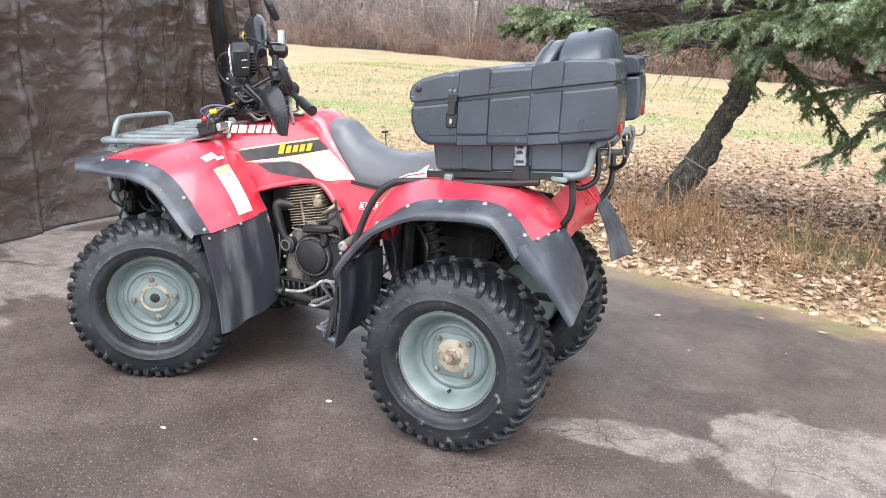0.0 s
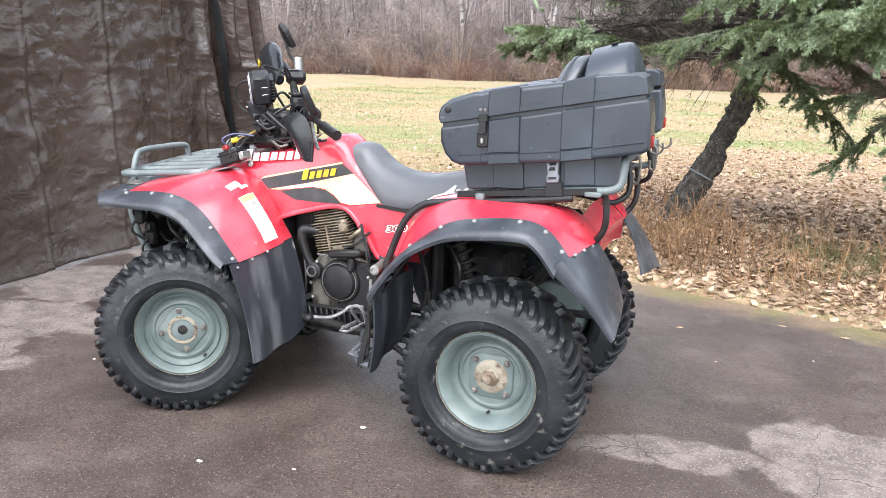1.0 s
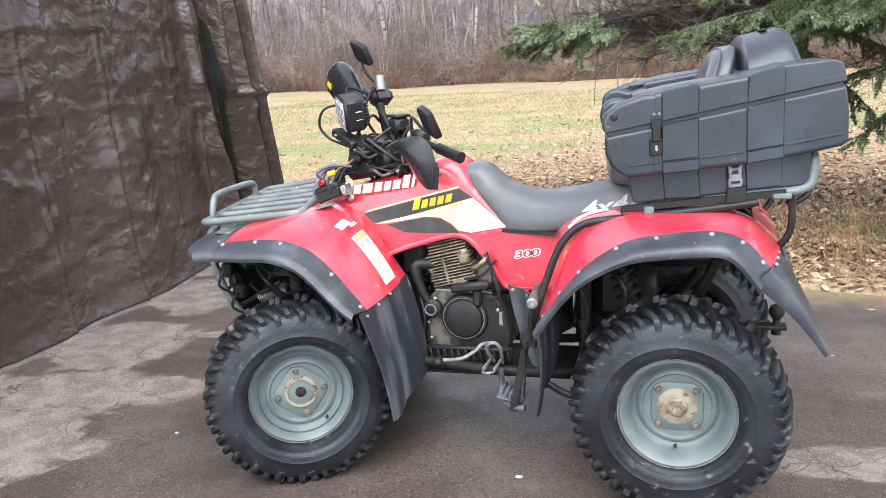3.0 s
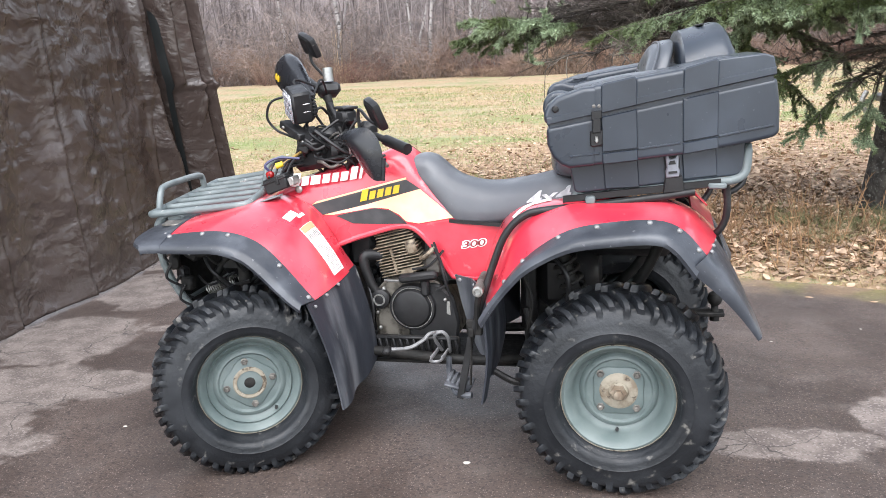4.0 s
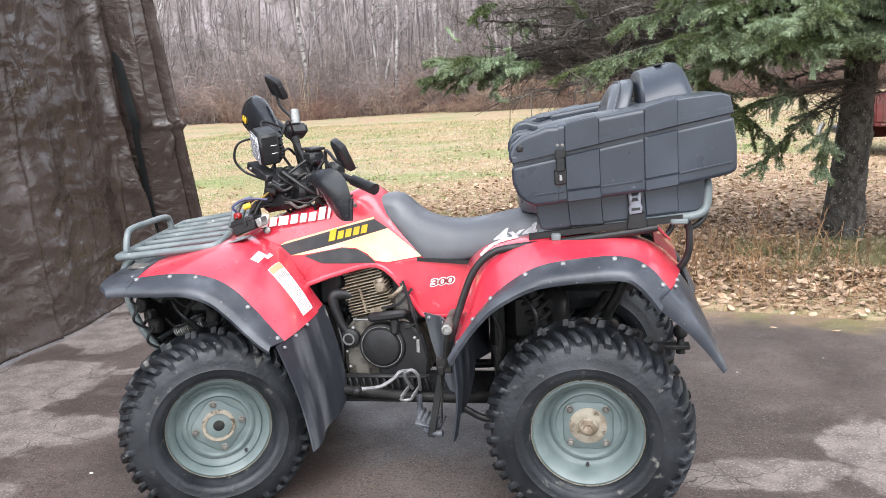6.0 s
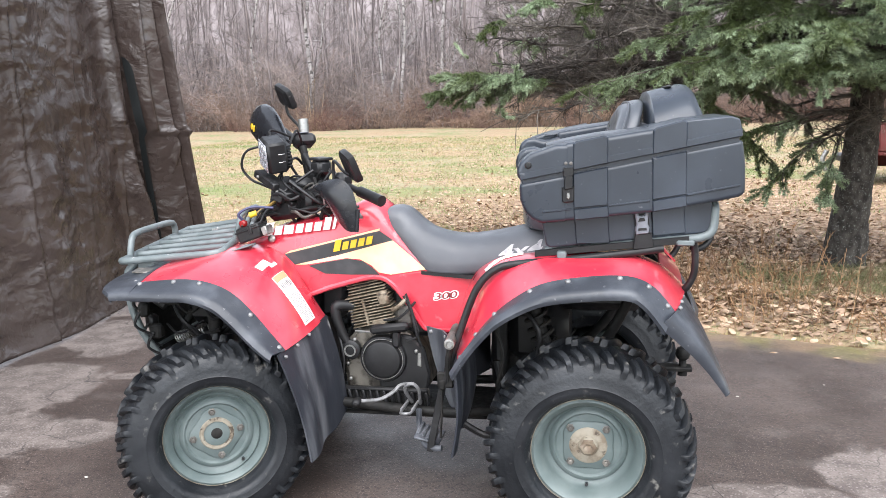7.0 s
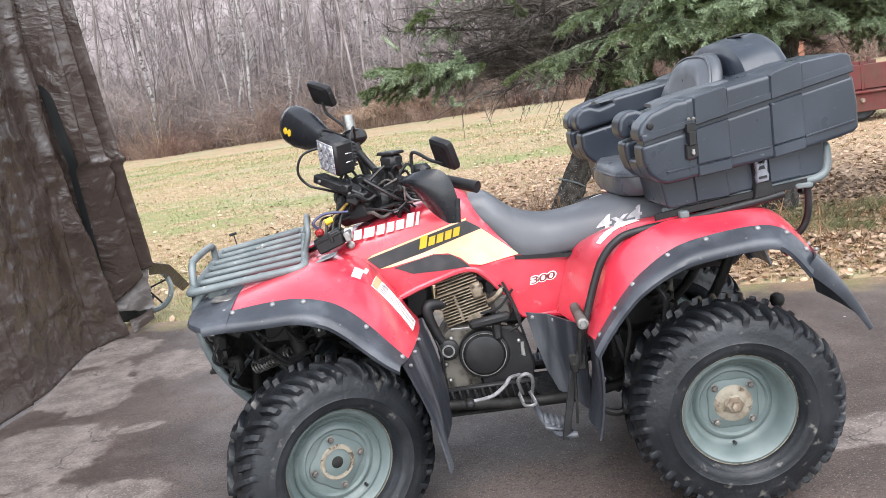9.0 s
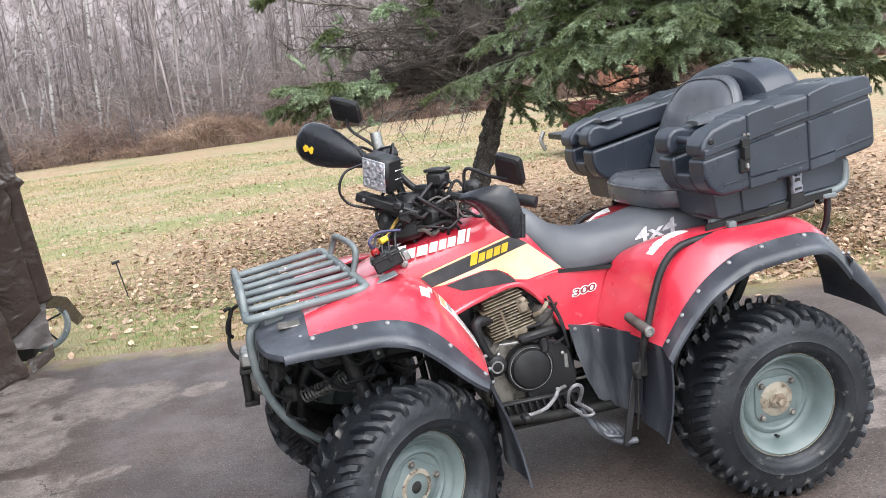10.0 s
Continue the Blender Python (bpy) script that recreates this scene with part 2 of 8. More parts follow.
INK = material("faded_print", (0.22, 0.21, 0.21), (0.38, 0.36, 0.36), 60, (0.4, 0.6), 0.5, 0.6)
THICKET = material("mauve_grey_thicket_stems", (0.150, 0.118, 0.108), (0.275, 0.225, 0.205), 0.6, (0.38, 0.64), 0.9, 0.95, jitter=0.45)
BRUSH = material("reddish_brush_stems", (0.130, 0.070, 0.054), (0.240, 0.168, 0.132), 0.45, (0.36, 0.62), 0.9, 0.95, jitter=0.5)
STRAW = material("dry_weed_stems", (0.275, 0.165, 0.085), (0.150, 0.083, 0.044), 1.5, (0.4, 0.65), 0.85, 0.9, jitter=0.4)
BLADE = material("grass_blades", (0.33, 0.275, 0.135), (0.165, 0.215, 0.065), 0.75, (0.44, 0.60), 0.75, 0.85, jitter=0.35, detail=9.0)
LONG_BLADE = material("dull_green_grass", (0.105, 0.125, 0.048), (0.235, 0.215, 0.110), 1.6, (0.42, 0.66), 0.75, 0.85, jitter=0.4)
LEAF = material("fallen_leaves", (0.245, 0.155, 0.098), (0.465, 0.338, 0.240), 9.0, (0.34, 0.62), 0.75, 0.9, jitter=0.5)
BROWN_LEAF = material("damp_brown_leaves", (0.165, 0.092, 0.053), (0.410, 0.280, 0.185), 12.0, (0.36, 0.66), 0.6, 0.85, jitter=0.5)
SHELL = material("pale_pebble", (0.46, 0.435, 0.395), rough=0.6)
RUSTRED = material("rusty_red_paint", (0.105, 0.015, 0.014), (0.085, 0.028, 0.020), 3, (0.4, 0.65), 0.5, 0.75, bump=0.1, bump_scale=60)
RUSTBROWN = material("rusted_sheet", (0.30, 0.13, 0.08), (0.22, 0.10, 0.065), 6, (0.4, 0.65), 0.7, 0.85)
CLAP = material("white_siding", (0.72, 0.72, 0.70), (0.62, 0.62, 0.60), 2, (0.4, 0.7), 0.6, 0.7)
ROOF = material("grey_shingle", (0.12, 0.12, 0.12), (0.17, 0.165, 0.16), 6, (0.4, 0.7), 0.85, 0.9)

# ---- shapes ----


class Shape:
    """Vertices and faces that grow piece by piece."""

    def __init__(self):
        self.v, self.f = [], []

    def add(self, verts, faces):
        k = len(self.v)
        self.v += [tuple(p) for p in verts]
        self.f += [tuple(k + i for i in f) for f in faces]
        return self

    def box(self, c, size, bevel=0.004, turn=None):
        """A box with chamfered edges; turn: a matrix for its own axes."""
        h = Vector(size) / 2
        b = min(bevel, *(0.45 * s for s in size))
        verts, faces, at = [], [], {}
        for sx in (-1, 1):
            for sy in (-1, 1):
                for sz in (-1, 1):
                    for ax in range(3):
                        p = [sx * (h[0] - b), sy * (h[1] - b), sz * (h[2] - b)]
                        p[ax] = (sx, sy, sz)[ax] * h[ax]
                        at[sx, sy, sz, ax] = len(verts)
                        verts.append(Vector(p))
        for ax in range(3):
            a, d = (ax + 1) % 3, (ax + 2) % 3
            for s in (-1, 1):
                quad = []
                for ea, ed in ((-1, -1), (1, -1), (1, 1), (-1, 1)):
                    k = [0, 0, 0]
                    k[ax], k[a], k[d] = s, ea, ed
                    quad.append(at[*k, ax])
                faces.append(tuple(quad) if s > 0 else tuple(reversed(quad)))
            for ea in (-1, 1):
                for ed in (-1, 1):
                    k0, k1 = [0, 0, 0], [0, 0, 0]
                    k0[ax], k0[a], k0[d] = -1, ea, ed
                    k1[ax], k1[a], k1[d] = 1, ea, ed
                    quad = (at[*k0, a], at[*k1, a], at[*k1, d], at[*k0, d])
                    faces.append(quad if ea * ed < 0 else tuple(reversed(quad)))
        for sx in (-1, 1):
            for sy in (-1, 1):
                for sz in (-1, 1):
                    tri = tuple(at[sx, sy, sz, ax] for ax in range(3))
                    faces.append(tri if sx * sy * sz > 0 else tuple(reversed(tri)))
        m = Matrix.Translation(c) @ (turn.to_4x4() if turn else Matrix())
        return self.add([m @ p for p in verts], faces)

    def tube(self, pts, r, n=10, smooth=0, ends=True):
        """A round bar along points; smooth: extra points between them. r: one radius, or one for each point."""
        pts = [Vector(p) for p in pts]
        rad = list(r) if isinstance(r, (list, tuple)) else [r] * len(pts)
        if smooth:
            pts, rad = smoothed(pts, smooth), np.interp(np.linspace(0, 1, (len(pts) - 1) * smooth + 1), np.linspace(0, 1, len(pts)), rad).tolist()
        up = Vector((0.13, 0.31, 0.94))
        verts, faces = [], []
        for i, p in enumerate(pts):
            d = (pts[min(i + 1, len(pts) - 1)] - pts[max(i - 1, 0)]).normalized()
            side = d.cross(up)
            if side.length < 1e-4:
                side = d.orthogonal()
            side.normalize()
            up = side.cross(d).normalized()
            for k in range(n):
                a = 2 * math.pi * k / n
                verts.append(p + rad[i] * (math.cos(a) * side + math.sin(a) * up))
        for i in range(len(pts) - 1):
            for k in range(n):
                faces.append((i * n + k, i * n + (k + 1) % n, (i + 1) * n + (k + 1) % n, (i + 1) * n + k))
        if ends:
            faces += [tuple(reversed(range(n))), tuple(range((len(pts) - 1) * n, len(pts) * n))]
        return self.add(verts, faces)

    def spin(self, profile, c, n=48, closed=False, axis=(0, 1, 0)):
        """A turned shape: profile of (radius, along the axis) round an axis through c."""
        ax = Vector(axis).normalized()
        s = ax.orthogonal().normalized()
        if abs(ax.y) > 0.9:
            s = Vector((1, 0, 0))
        t = ax.cross(s)
        verts = [Vector(c) + ax * y + r * (math.cos(2 * math.pi * k / n) * s + math.sin(2 * math.pi * k / n) * t) for r, y in profile for k in range(n)]
        m = len(profile)
        faces = []
        for i in range(m if closed else m - 1):
            j = (i + 1) % m
            for k in range(n):
                faces.append((i * n + k, i * n + (k + 1) % n, j * n + (k + 1) % n, j * n + k))
        if not closed:
            faces += [tuple(reversed(range(n))), tuple(range((m - 1) * n, m * n))]
        return self.add(verts, faces)

    def loft(self, rings, ends=True):
        n = len(rings[0])
        verts = [p for ring in rings for p in ring]
        faces = [(i * n + k, i * n + (k + 1) % n, (i + 1) * n + (k + 1) % n, (i + 1) * n + k) for i in range(len(rings) - 1) for k in range(n)]
        if ends:
            faces += [tuple(reversed(range(n))), tuple(range((len(rings) - 1) * n, len(rings) * n))]
        return self.add(verts, faces)

    def sheet(self, grid, thick):
        """A skin through rows of points, thickened against its normal."""
        g = [[Vector(p) for p in row] for row in grid]
        a, b = len(g), len(g[0])
        back = []
        for i in range(a):
            for j in range(b):
                du = g[min(i + 1, a - 1)][j] - g[max(i - 1, 0)][j]
                dv = g[i][min(j + 1, b - 1)] - g[i][max(j - 1, 0)]
                nn = du.cross(dv)
                back.append(g[i][j] - thick * (nn.normalized() if nn.length > 1e-9 else Vector((0, 0, 1))))
        verts = [p for row in g for p in row] + back
        k = a * b
        faces = []
        for i in range(a - 1):
            for j in range(b - 1):
                q = (i * b + j, (i + 1) * b + j, (i + 1) * b + j + 1, i * b + j + 1)
                faces += [q, tuple(k + x for x in reversed(q))]
        rim = [i * b for i in range(a)] + [(a - 1) * b + j for j in range(1, b)] + [i * b + b - 1 for i in range(a - 2, -1, -1)] + [j for j in range(b - 2, 0, -1)]
        for x, y in zip(rim, rim[1:] + rim[:1]):
            faces.append((x, k + x, k + y, y))
        return self.add(verts, faces)

    def slab(self, outline, lo, hi, bevel=0.0, put=None):
        """An outline of (u, w) drawn out from lo to hi along y, with chamfered ends; put(u, y, w) places a point."""
        put = put or (lambda u, y, w: (u, y, w))
        n = len(outline)
        area = sum(outline[i][0] * outline[(i + 1) % n][1] - outline[(i + 1) % n][0] * outline[i][1] for i in range(n))
        o = outline if area < 0 else outline[::-1]
        if bevel:
            small = []
            for i in range(n):
                p, q, r = Vector(o[i - 1]), Vector(o[i]), Vector(o[(i + 1) % n])
                d = ((q - p).normalized() + (r - q).normalized())
                d = Vector((d[1], -d[0])) if d.length > 1e-6 else Vector((0, 0))
                small.append(tuple(q + bevel * d.normalized()) if d.length else tuple(q))
            rings = [(small, lo), (o, lo + bevel), (o, hi - bevel), (small, hi)]
        else:
            rings = [(o, lo), (o, hi)]
        return self.loft([[put(u, y, w) for u, w in ring] for ring, y in rings])

    def mirrored(self):
        s = Shape()
        s.v, s.f = [(x, -y, z) for x, y, z in self.v], [tuple(reversed(f)) for f in self.f]
        return s

    def mesh(self, name, mat, angle=38):
        me = bpy.data.meshes.new(name)
        me.from_pydata(self.v, [], self.f)
        me.materials.append(mat)
        me.shade_smooth()
        me.set_sharp_from_angle(angle=radians(angle))
        me.update()
        return me


def smoothed(pts, k):
    """Points on a smooth line through pts, k steps to a span."""
    pts = [Vector(p) for p in pts]
    out = []
    for i in range(len(pts) - 1):
        p0, p1, p2, p3 = pts[max(i - 1, 0)], pts[i], pts[i + 1], pts[min(i + 2, len(pts) - 1)]
        for s in range(k):
            t = s / k
            out.append(0.5 * (2 * p1 + (p2 - p0) * t + (2 * p0 - 5 * p1 + 4 * p2 - p3) * t * t + (3 * p1 - p0 - 3 * p2 + p3) * t ** 3))
    return out + [pts[-1]]


def part(name, shape, mat, parent, label="", angle=38):
    ob = new(name, shape.mesh(name, mat, angle))
    ob.parent = parent
    return tagged(ob, label)


def rounded(ob, width, segments=4):
    """Softens the edges of a moulded part."""
    m = ob.modifiers.new("rounding", "BEVEL")
    m.width, m.segments, m.limit_method, m.angle_limit, m.harden_normals = width, segments, "ANGLE", radians(32), True
    return ob


def thing(name, label, category, at=(0, 0, 0), group=""):
    ob = new(name)
    ob.location = at
    ob.empty_display_size = 0.1
    return tagged(ob, label, category, group)


def skin(curves, nu=24, nv=10, u=(0, 1), v=(0, 1), lift=0.0):
    """Rows of points on the surface through two or three curves, over a range of it."""
    lines = [smoothed(c, 8) for c in curves]

    def at(a, b):
        pts = []
        for l in lines:
            x = a * (len(l) - 1)
            i = min(int(x), len(l) - 2)
            pts.append(l[i].lerp(l[i + 1], x - i))
        if len(pts) == 2:
            return pts[0].lerp(pts[1], b)
        p, q, r = pts
        return p * (2 * (b - 0.5) * (b - 1)) + q * (4 * b * (1 - b)) + r * (2 * b * (b - 0.5))

    rows = []
    for i in range(nu + 1):
        a = u[0] + (u[1] - u[0]) * i / nu
        row = []
        for j in range(nv + 1):
            b = v[0] + (v[1] - v[0]) * j / nv
            p = at(a, b)
            if lift:
                e = 1e-3
                n = (at(min(a + e, 1), b) - at(max(a - e, 0), b)).cross(at(a, min(b + e, 1)) - at(a, max(b - e, 0))).normalized()
                p = p + lift * n
            row.append(p)
        rows.append(row)
    return rows


def lettering(name, text, size, m, mat, parent, label="", shear=0.0, bold=0.0015):
    cu = bpy.data.curves.new(name, "FONT")
    cu.body, cu.size, cu.extrude, cu.shear, cu.offset = text, size, 0.0008, shear, bold
    tmp = bpy.data.objects.new(name, cu)
    me = bpy.data.meshes.new_from_object(tmp)
    bpy.data.objects.remove(tmp)
    me.materials.clear()
    me.materials.append(mat)
    me.transform(m)
    ob = new(name, me)
    ob.parent = parent
    return tagged(ob, label)

# ---- ground ----


def edge_y(x):
    """Where the driveway ends towards the field."""
    return 2.22 - 0.26 * x


def ground_height(x, y):
    d = y - edge_y(x)
    if d < 0:
        return -0.06
    return -0.03 + 0.03 * min(d, 1) + 0.05 * noise.noise((x * 0.35, y * 0.35, 0)) * min(d / 2, 1) + 0.012 * noise.noise((x * 2.1, y * 2.1, 3)) * min(d, 1)


def ground_material():
    """Tired lawn: straw, green and a litter of leaves that thickens round the trees."""
    m = material("autumn_lawn", (0.330, 0.300, 0.192), (0.190, 0.240, 0.100), 0.50, (0.44, 0.62), 0.9, 0.95, bump=1.0, bump_scale=38, detail=9.0)
    n, l = m.node_tree.nodes, m.node_tree.links
    b = n["Principled BSDF"]
    col = b.inputs["Base Color"].links[0].from_socket
    co = n.new("ShaderNodeTexCoord")

    def noise_at(s, d):
        t = n.new("ShaderNodeTexNoise")
        t.inputs["Scale"].default_value, t.inputs["Detail"].default_value = s, d
        l.new(co.outputs["Object"], t.inputs["Vector"])
        return t.outputs["Fac"]

    def calc(op, a, c):
        x = n.new("ShaderNodeMath")
        x.operation = op
        for k, v in ((0, a), (1, c)):
            if isinstance(v, (int, float)):
                x.inputs[k].default_value = v
            else:
                l.new(v, x.inputs[k])
        return x.outputs[0]

    def step(f, lo, hi):
        r = n.new("ShaderNodeMapRange")
        r.interpolation_type = "SMOOTHSTEP"
        r.inputs["From Min"].default_value, r.inputs["From Max"].default_value = lo, hi
        l.new(f, r.inputs["Value"])
        return r.outputs[0]

    def near(c, size):
        s = n.new("ShaderNodeVectorMath")
        s.operation = "SUBTRACT"
        s.inputs[1].default_value = c
        l.new(co.outputs["Object"], s.inputs[0])
        d = n.new("ShaderNodeVectorMath")
        d.operation = "DIVIDE"
        d.inputs[1].default_value = size
        l.new(s.outputs[0], d.inputs[0])
        e = n.new("ShaderNodeVectorMath")
        e.operation = "LENGTH"
        l.new(d.outputs[0], e.inputs[0])
        return e.outputs["Value"]

    def mix(f, a, c):
        x = n.new("ShaderNodeMix")
        x.data_type = "RGBA"
        l.new(f, x.inputs["Factor"])
        for k, v in ((6, a), (7, c)):
            if isinstance(v, tuple):
                x.inputs[k].default_value = (*v, 1)
            else:
                l.new(v, x.inputs[k])
        return x.outputs[2]

    # green patches of living grass
    col = mix(calc("MULTIPLY", step(noise_at(0.75, 9), 0.45, 0.60), 0.9), col, (0.180, 0.222, 0.080))
    spots = near((-1.7, 8.75, 0), (1.0, 0.6, 3))
    for c, size in (((-5.0, 8.8, 0), (1.6, 1.0, 3)), ((-0.9, 12.0, 0), (1.6, 1.0, 3)), ((-3.1, 7.5, 0), (0.9, 0.5, 3)), ((2.2, 11.0, 0), (2.6, 1.0, 3))):
        spots = calc("MINIMUM", spots, near(c, size))
    lush = step(calc("SUBTRACT", calc("MULTIPLY", noise_at(2.2, 9), 1.9), spots), -0.25, 0.35)
    col = mix(calc("MULTIPLY", lush, 0.75), col, (0.155, 0.225, 0.065))
    # patches of thatch, brown and worn
    col = mix(calc("MULTIPLY", step(noise_at(1.9, 10), 0.52, 0.70), 0.50), col, (0.32, 0.250, 0.160))
    col = mix(calc("MULTIPLY", step(noise_at(0.33, 9), 0.47, 0.60), 0.55), col, (0.20, 0.225, 0.085))
    # tussocks, then blades: light and dark
    col = mix(calc("MULTIPLY", step(noise_at(5.5, 10), 0.50, 0.66), 0.45), col, (0.37, 0.33, 0.205))
    col = mix(calc("MULTIPLY", step(noise_at(7.5, 10), 0.52, 0.68), 0.50), col, (0.13, 0.115, 0.05))
    col = mix(calc("MULTIPLY", step(noise_at(55, 5), 0.5, 0.75), 0.4), col, (0.40, 0.37, 0.235))
    col = mix(calc("MULTIPLY", step(noise_at(80, 5), 0.55, 0.75), 0.55), col, (0.09, 0.08, 0.035))
    # leaf litter
    v = n.new("ShaderNodeTexVoronoi")
    v.inputs["Scale"].default_value = 17
    l.new(co.outputs["Object"], v.inputs["Vector"])
    w = n.new("ShaderNodeSeparateColor")
    l.new(v.outputs["Color"], w.inputs[0])
    tone = mix(w.outputs[0], (0.255, 0.155, 0.094), (0.500, 0.366, 0.255))
    under = calc("SUBTRACT", 1.35, near((3.0, 6.6, 0), (4.4, 4.2, 3)))
    litter = calc("ADD", calc("MULTIPLY", under, 0.8), calc("ADD", noise_at(1.3, 5), calc("MULTIPLY", w.outputs[1], 0.35)))
    far = calc("MULTIPLY", step(calc("ADD", noise_at(0.5, 5), calc("MULTIPLY", w.outputs[2], 0.25)), 0.50, 0.64), 0.85)
    cover = calc("MULTIPLY", calc("MAXIMUM", step(litter, 0.72, 1.0), far), calc("SUBTRACT", 1.0, calc("MULTIPLY", lush, 0.72)))
    col = mix(cover, col, tone)
    dull = n.new("ShaderNodeHueSaturation")
    dull.inputs["Value"].default_value, dull.inputs["Saturation"].default_value = 0.88, 1.08
    l.new(col, dull.inputs["Color"])
    l.new(dull.outputs[0], b.inputs["Base Color"])
    return m


def driveway_material():
    """Damp asphalt with stones showing, dry pale patches and fine cracks."""
    m = material("damp_asphalt", (0.062, 0.0445, 0.0380), (0.108, 0.081, 0.070), 1.7, (0.36, 0.66), 0.40, 0.62, bump=0.8, bump_scale=130, detail=12.0, gloss=0.55)
    n, l = m.node_tree.nodes, m.node_tree.links
    b = n["Principled BSDF"]
    col = b.inputs["Base Color"].links[0].from_socket
    rough = b.inputs["Roughness"].links[0].from_socket
    co = n.new("ShaderNodeTexCoord")

    def noise_at(s, d):
        t = n.new("ShaderNodeTexNoise")
        t.inputs["Scale"].default_value, t.inputs["Detail"].default_value = s, d
        l.new(co.outputs["Object"], t.inputs["Vector"])
        return t.outputs["Fac"]

    def calc(op, a, c):
        x = n.new("ShaderNodeMath")
        x.operation = op
        for k, v in ((0, a), (1, c)):
            if isinstance(v, (int, float)):
                x.inputs[k].default_value = v
            else:
                l.new(v, x.inputs[k])
        return x.outputs[0]

    def step(f, lo, hi):
        r = n.new("ShaderNodeMapRange")
        r.interpolation_type = "SMOOTHSTEP"
        r.inputs["From Min"].default_value, r.inputs["From Max"].default_value = lo, hi
        l.new(f, r.inputs["Value"])
        return r.outputs[0]

    def blob(cx, cy, sx, sy, turn):
        mp = n.new("ShaderNodeMapping")
        mp.vector_type = "TEXTURE"
        mp.inputs["Location"].default_value = (cx, cy, 0)
        mp.inputs["Rotation"].default_value = (0, 0, radians(turn))
        mp.inputs["Scale"].default_value = (sx, sy, 1)
        l.new(co.outputs["Object"], mp.inputs["Vector"])
        e = n.new("ShaderNodeVectorMath")
        e.operation = "LENGTH"
        l.new(mp.outputs[0], e.inputs[0])
        return e.outputs["Value"]

    def mix(f, a, c):
        x = n.new("ShaderNodeMix")
        x.data_type = "RGBA"
        l.new(f, x.inputs["Factor"])
        for k, v in ((6, a), (7, c)):
            if isinstance(v, tuple):
                x.inputs[k].default_value = (*v, 1)
            else:
                l.new(v, x.inputs[k])
        return x.outputs[2]

    # stones in the binder
    v = n.new("ShaderNodeTexVoronoi")
    v.inputs["Scale"].default_value = 165
    l.new(co.outputs["Object"], v.inputs["Vector"])
    w = n.new("ShaderNodeSeparateColor")
    l.new(v.outputs["Color"], w.inputs[0])
    stone = calc("MULTIPLY", step(w.outputs[0], 0.52, 0.96), step(calc("MULTIPLY", v.outputs["Distance"], -1.0), -0.5, -0.15))
    col = mix(calc("MULTIPLY", stone, 0.85), col, (0.29, 0.235, 0.21))
    dark = calc("MULTIPLY", step(w.outputs[1], 0.62, 1.0), 0.7)
    col = mix(dark, col, (0.022, 0.02, 0.02))
    # pits
    col = mix(calc("MULTIPLY", step(noise_at(75, 3), 0.58, 0.68), 0.75), col, (0.018, 0.0145, 0.013))
    # dry patches, lacy at their edges
    d = blob(1.16, -0.08, 0.30, 0.115, 8)
    for args in ((1.60, 0.16, 0.22, 0.22, 30), (2.0, 0.06, 0.42, 0.34, -5), (1.62, -0.10, 0.24, 0.12, 0), (-2.16, 1.50, 0.22, 0.42, 10), (-1.66, 0.83, 0.11, 0.05, 20), (-2.1, 0.62, 0.36, 0.36, 0), (-1.95, -0.05, 0.46, 0.34, 25), (-2.3, 2.2, 0.25, 0.30, 0), (-1.62, 0.08, 0.28, 0.17, 20), (-2.2, -0.35, 0.60, 0.50, 0), (-1.90, -0.50, 0.42, 0.34, 0), (-1.75, 1.75, 0.30, 0.26, 0), (-1.30, 1.70, 0.12, 0.10, 0)):
        d = calc("MINIMUM", d, blob(*args))
    ragged = calc("ADD", calc("MULTIPLY", noise_at(3.4, 12), 1.5), calc("ADD", calc("MULTIPLY", noise_at(17, 9), 0.55), calc("MULTIPLY", noise_at(70, 4), 0.22)))
    dry = step(calc("SUBTRACT", ragged, d), 0.02, 0.24)
    pale = mix(step(noise_at(9, 9), 0.38, 0.66), (0.130, 0.105, 0.095), (0.225, 0.188, 0.170))
    pale = mix(calc("MULTIPLY", step(w.outputs[2], 0.72, 1.0), 0.6), pale, (0.33, 0.29, 0.265))
    pale = mix(calc("MULTIPLY", step(w.outputs[1], 0.75, 1.0), 0.5), pale, (0.07, 0.058, 0.054))
    col = mix(calc("MULTIPLY", dry, 0.86), col, pale)
    # half-dry blotches everywhere
    col = mix(calc("MULTIPLY", step(noise_at(6.5, 10), 0.53, 0.72), 0.22), col, (0.17, 0.145, 0.132))
    rr = n.new("ShaderNodeMix")
    l.new(dry, rr.inputs["Factor"])
    l.new(rough, rr.inputs[2])
    rr.inputs[3].default_value = 0.85
    l.new(rr.outputs[0], b.inputs["Roughness"])
    # cracks
    wob = n.new("ShaderNodeMix")
    wob.data_type = "VECTOR"
    wob.inputs["Factor"].default_value = 0.16
    nz = n.new("ShaderNodeTexNoise")
    nz.inputs["Scale"].default_value, nz.inputs["Detail"].default_value = 5, 6
    l.new(co.outputs["Object"], nz.inputs["Vector"])
    l.new(co.outputs["Object"], wob.inputs[4])
    l.new(nz.outputs["Color"], wob.inputs[5])
    cr = n.new("ShaderNodeTexVoronoi")
    cr.feature = "DISTANCE_TO_EDGE"
    cr.inputs["Scale"].default_value = 3.4
    l.new(wob.outputs[1], cr.inputs["Vector"])
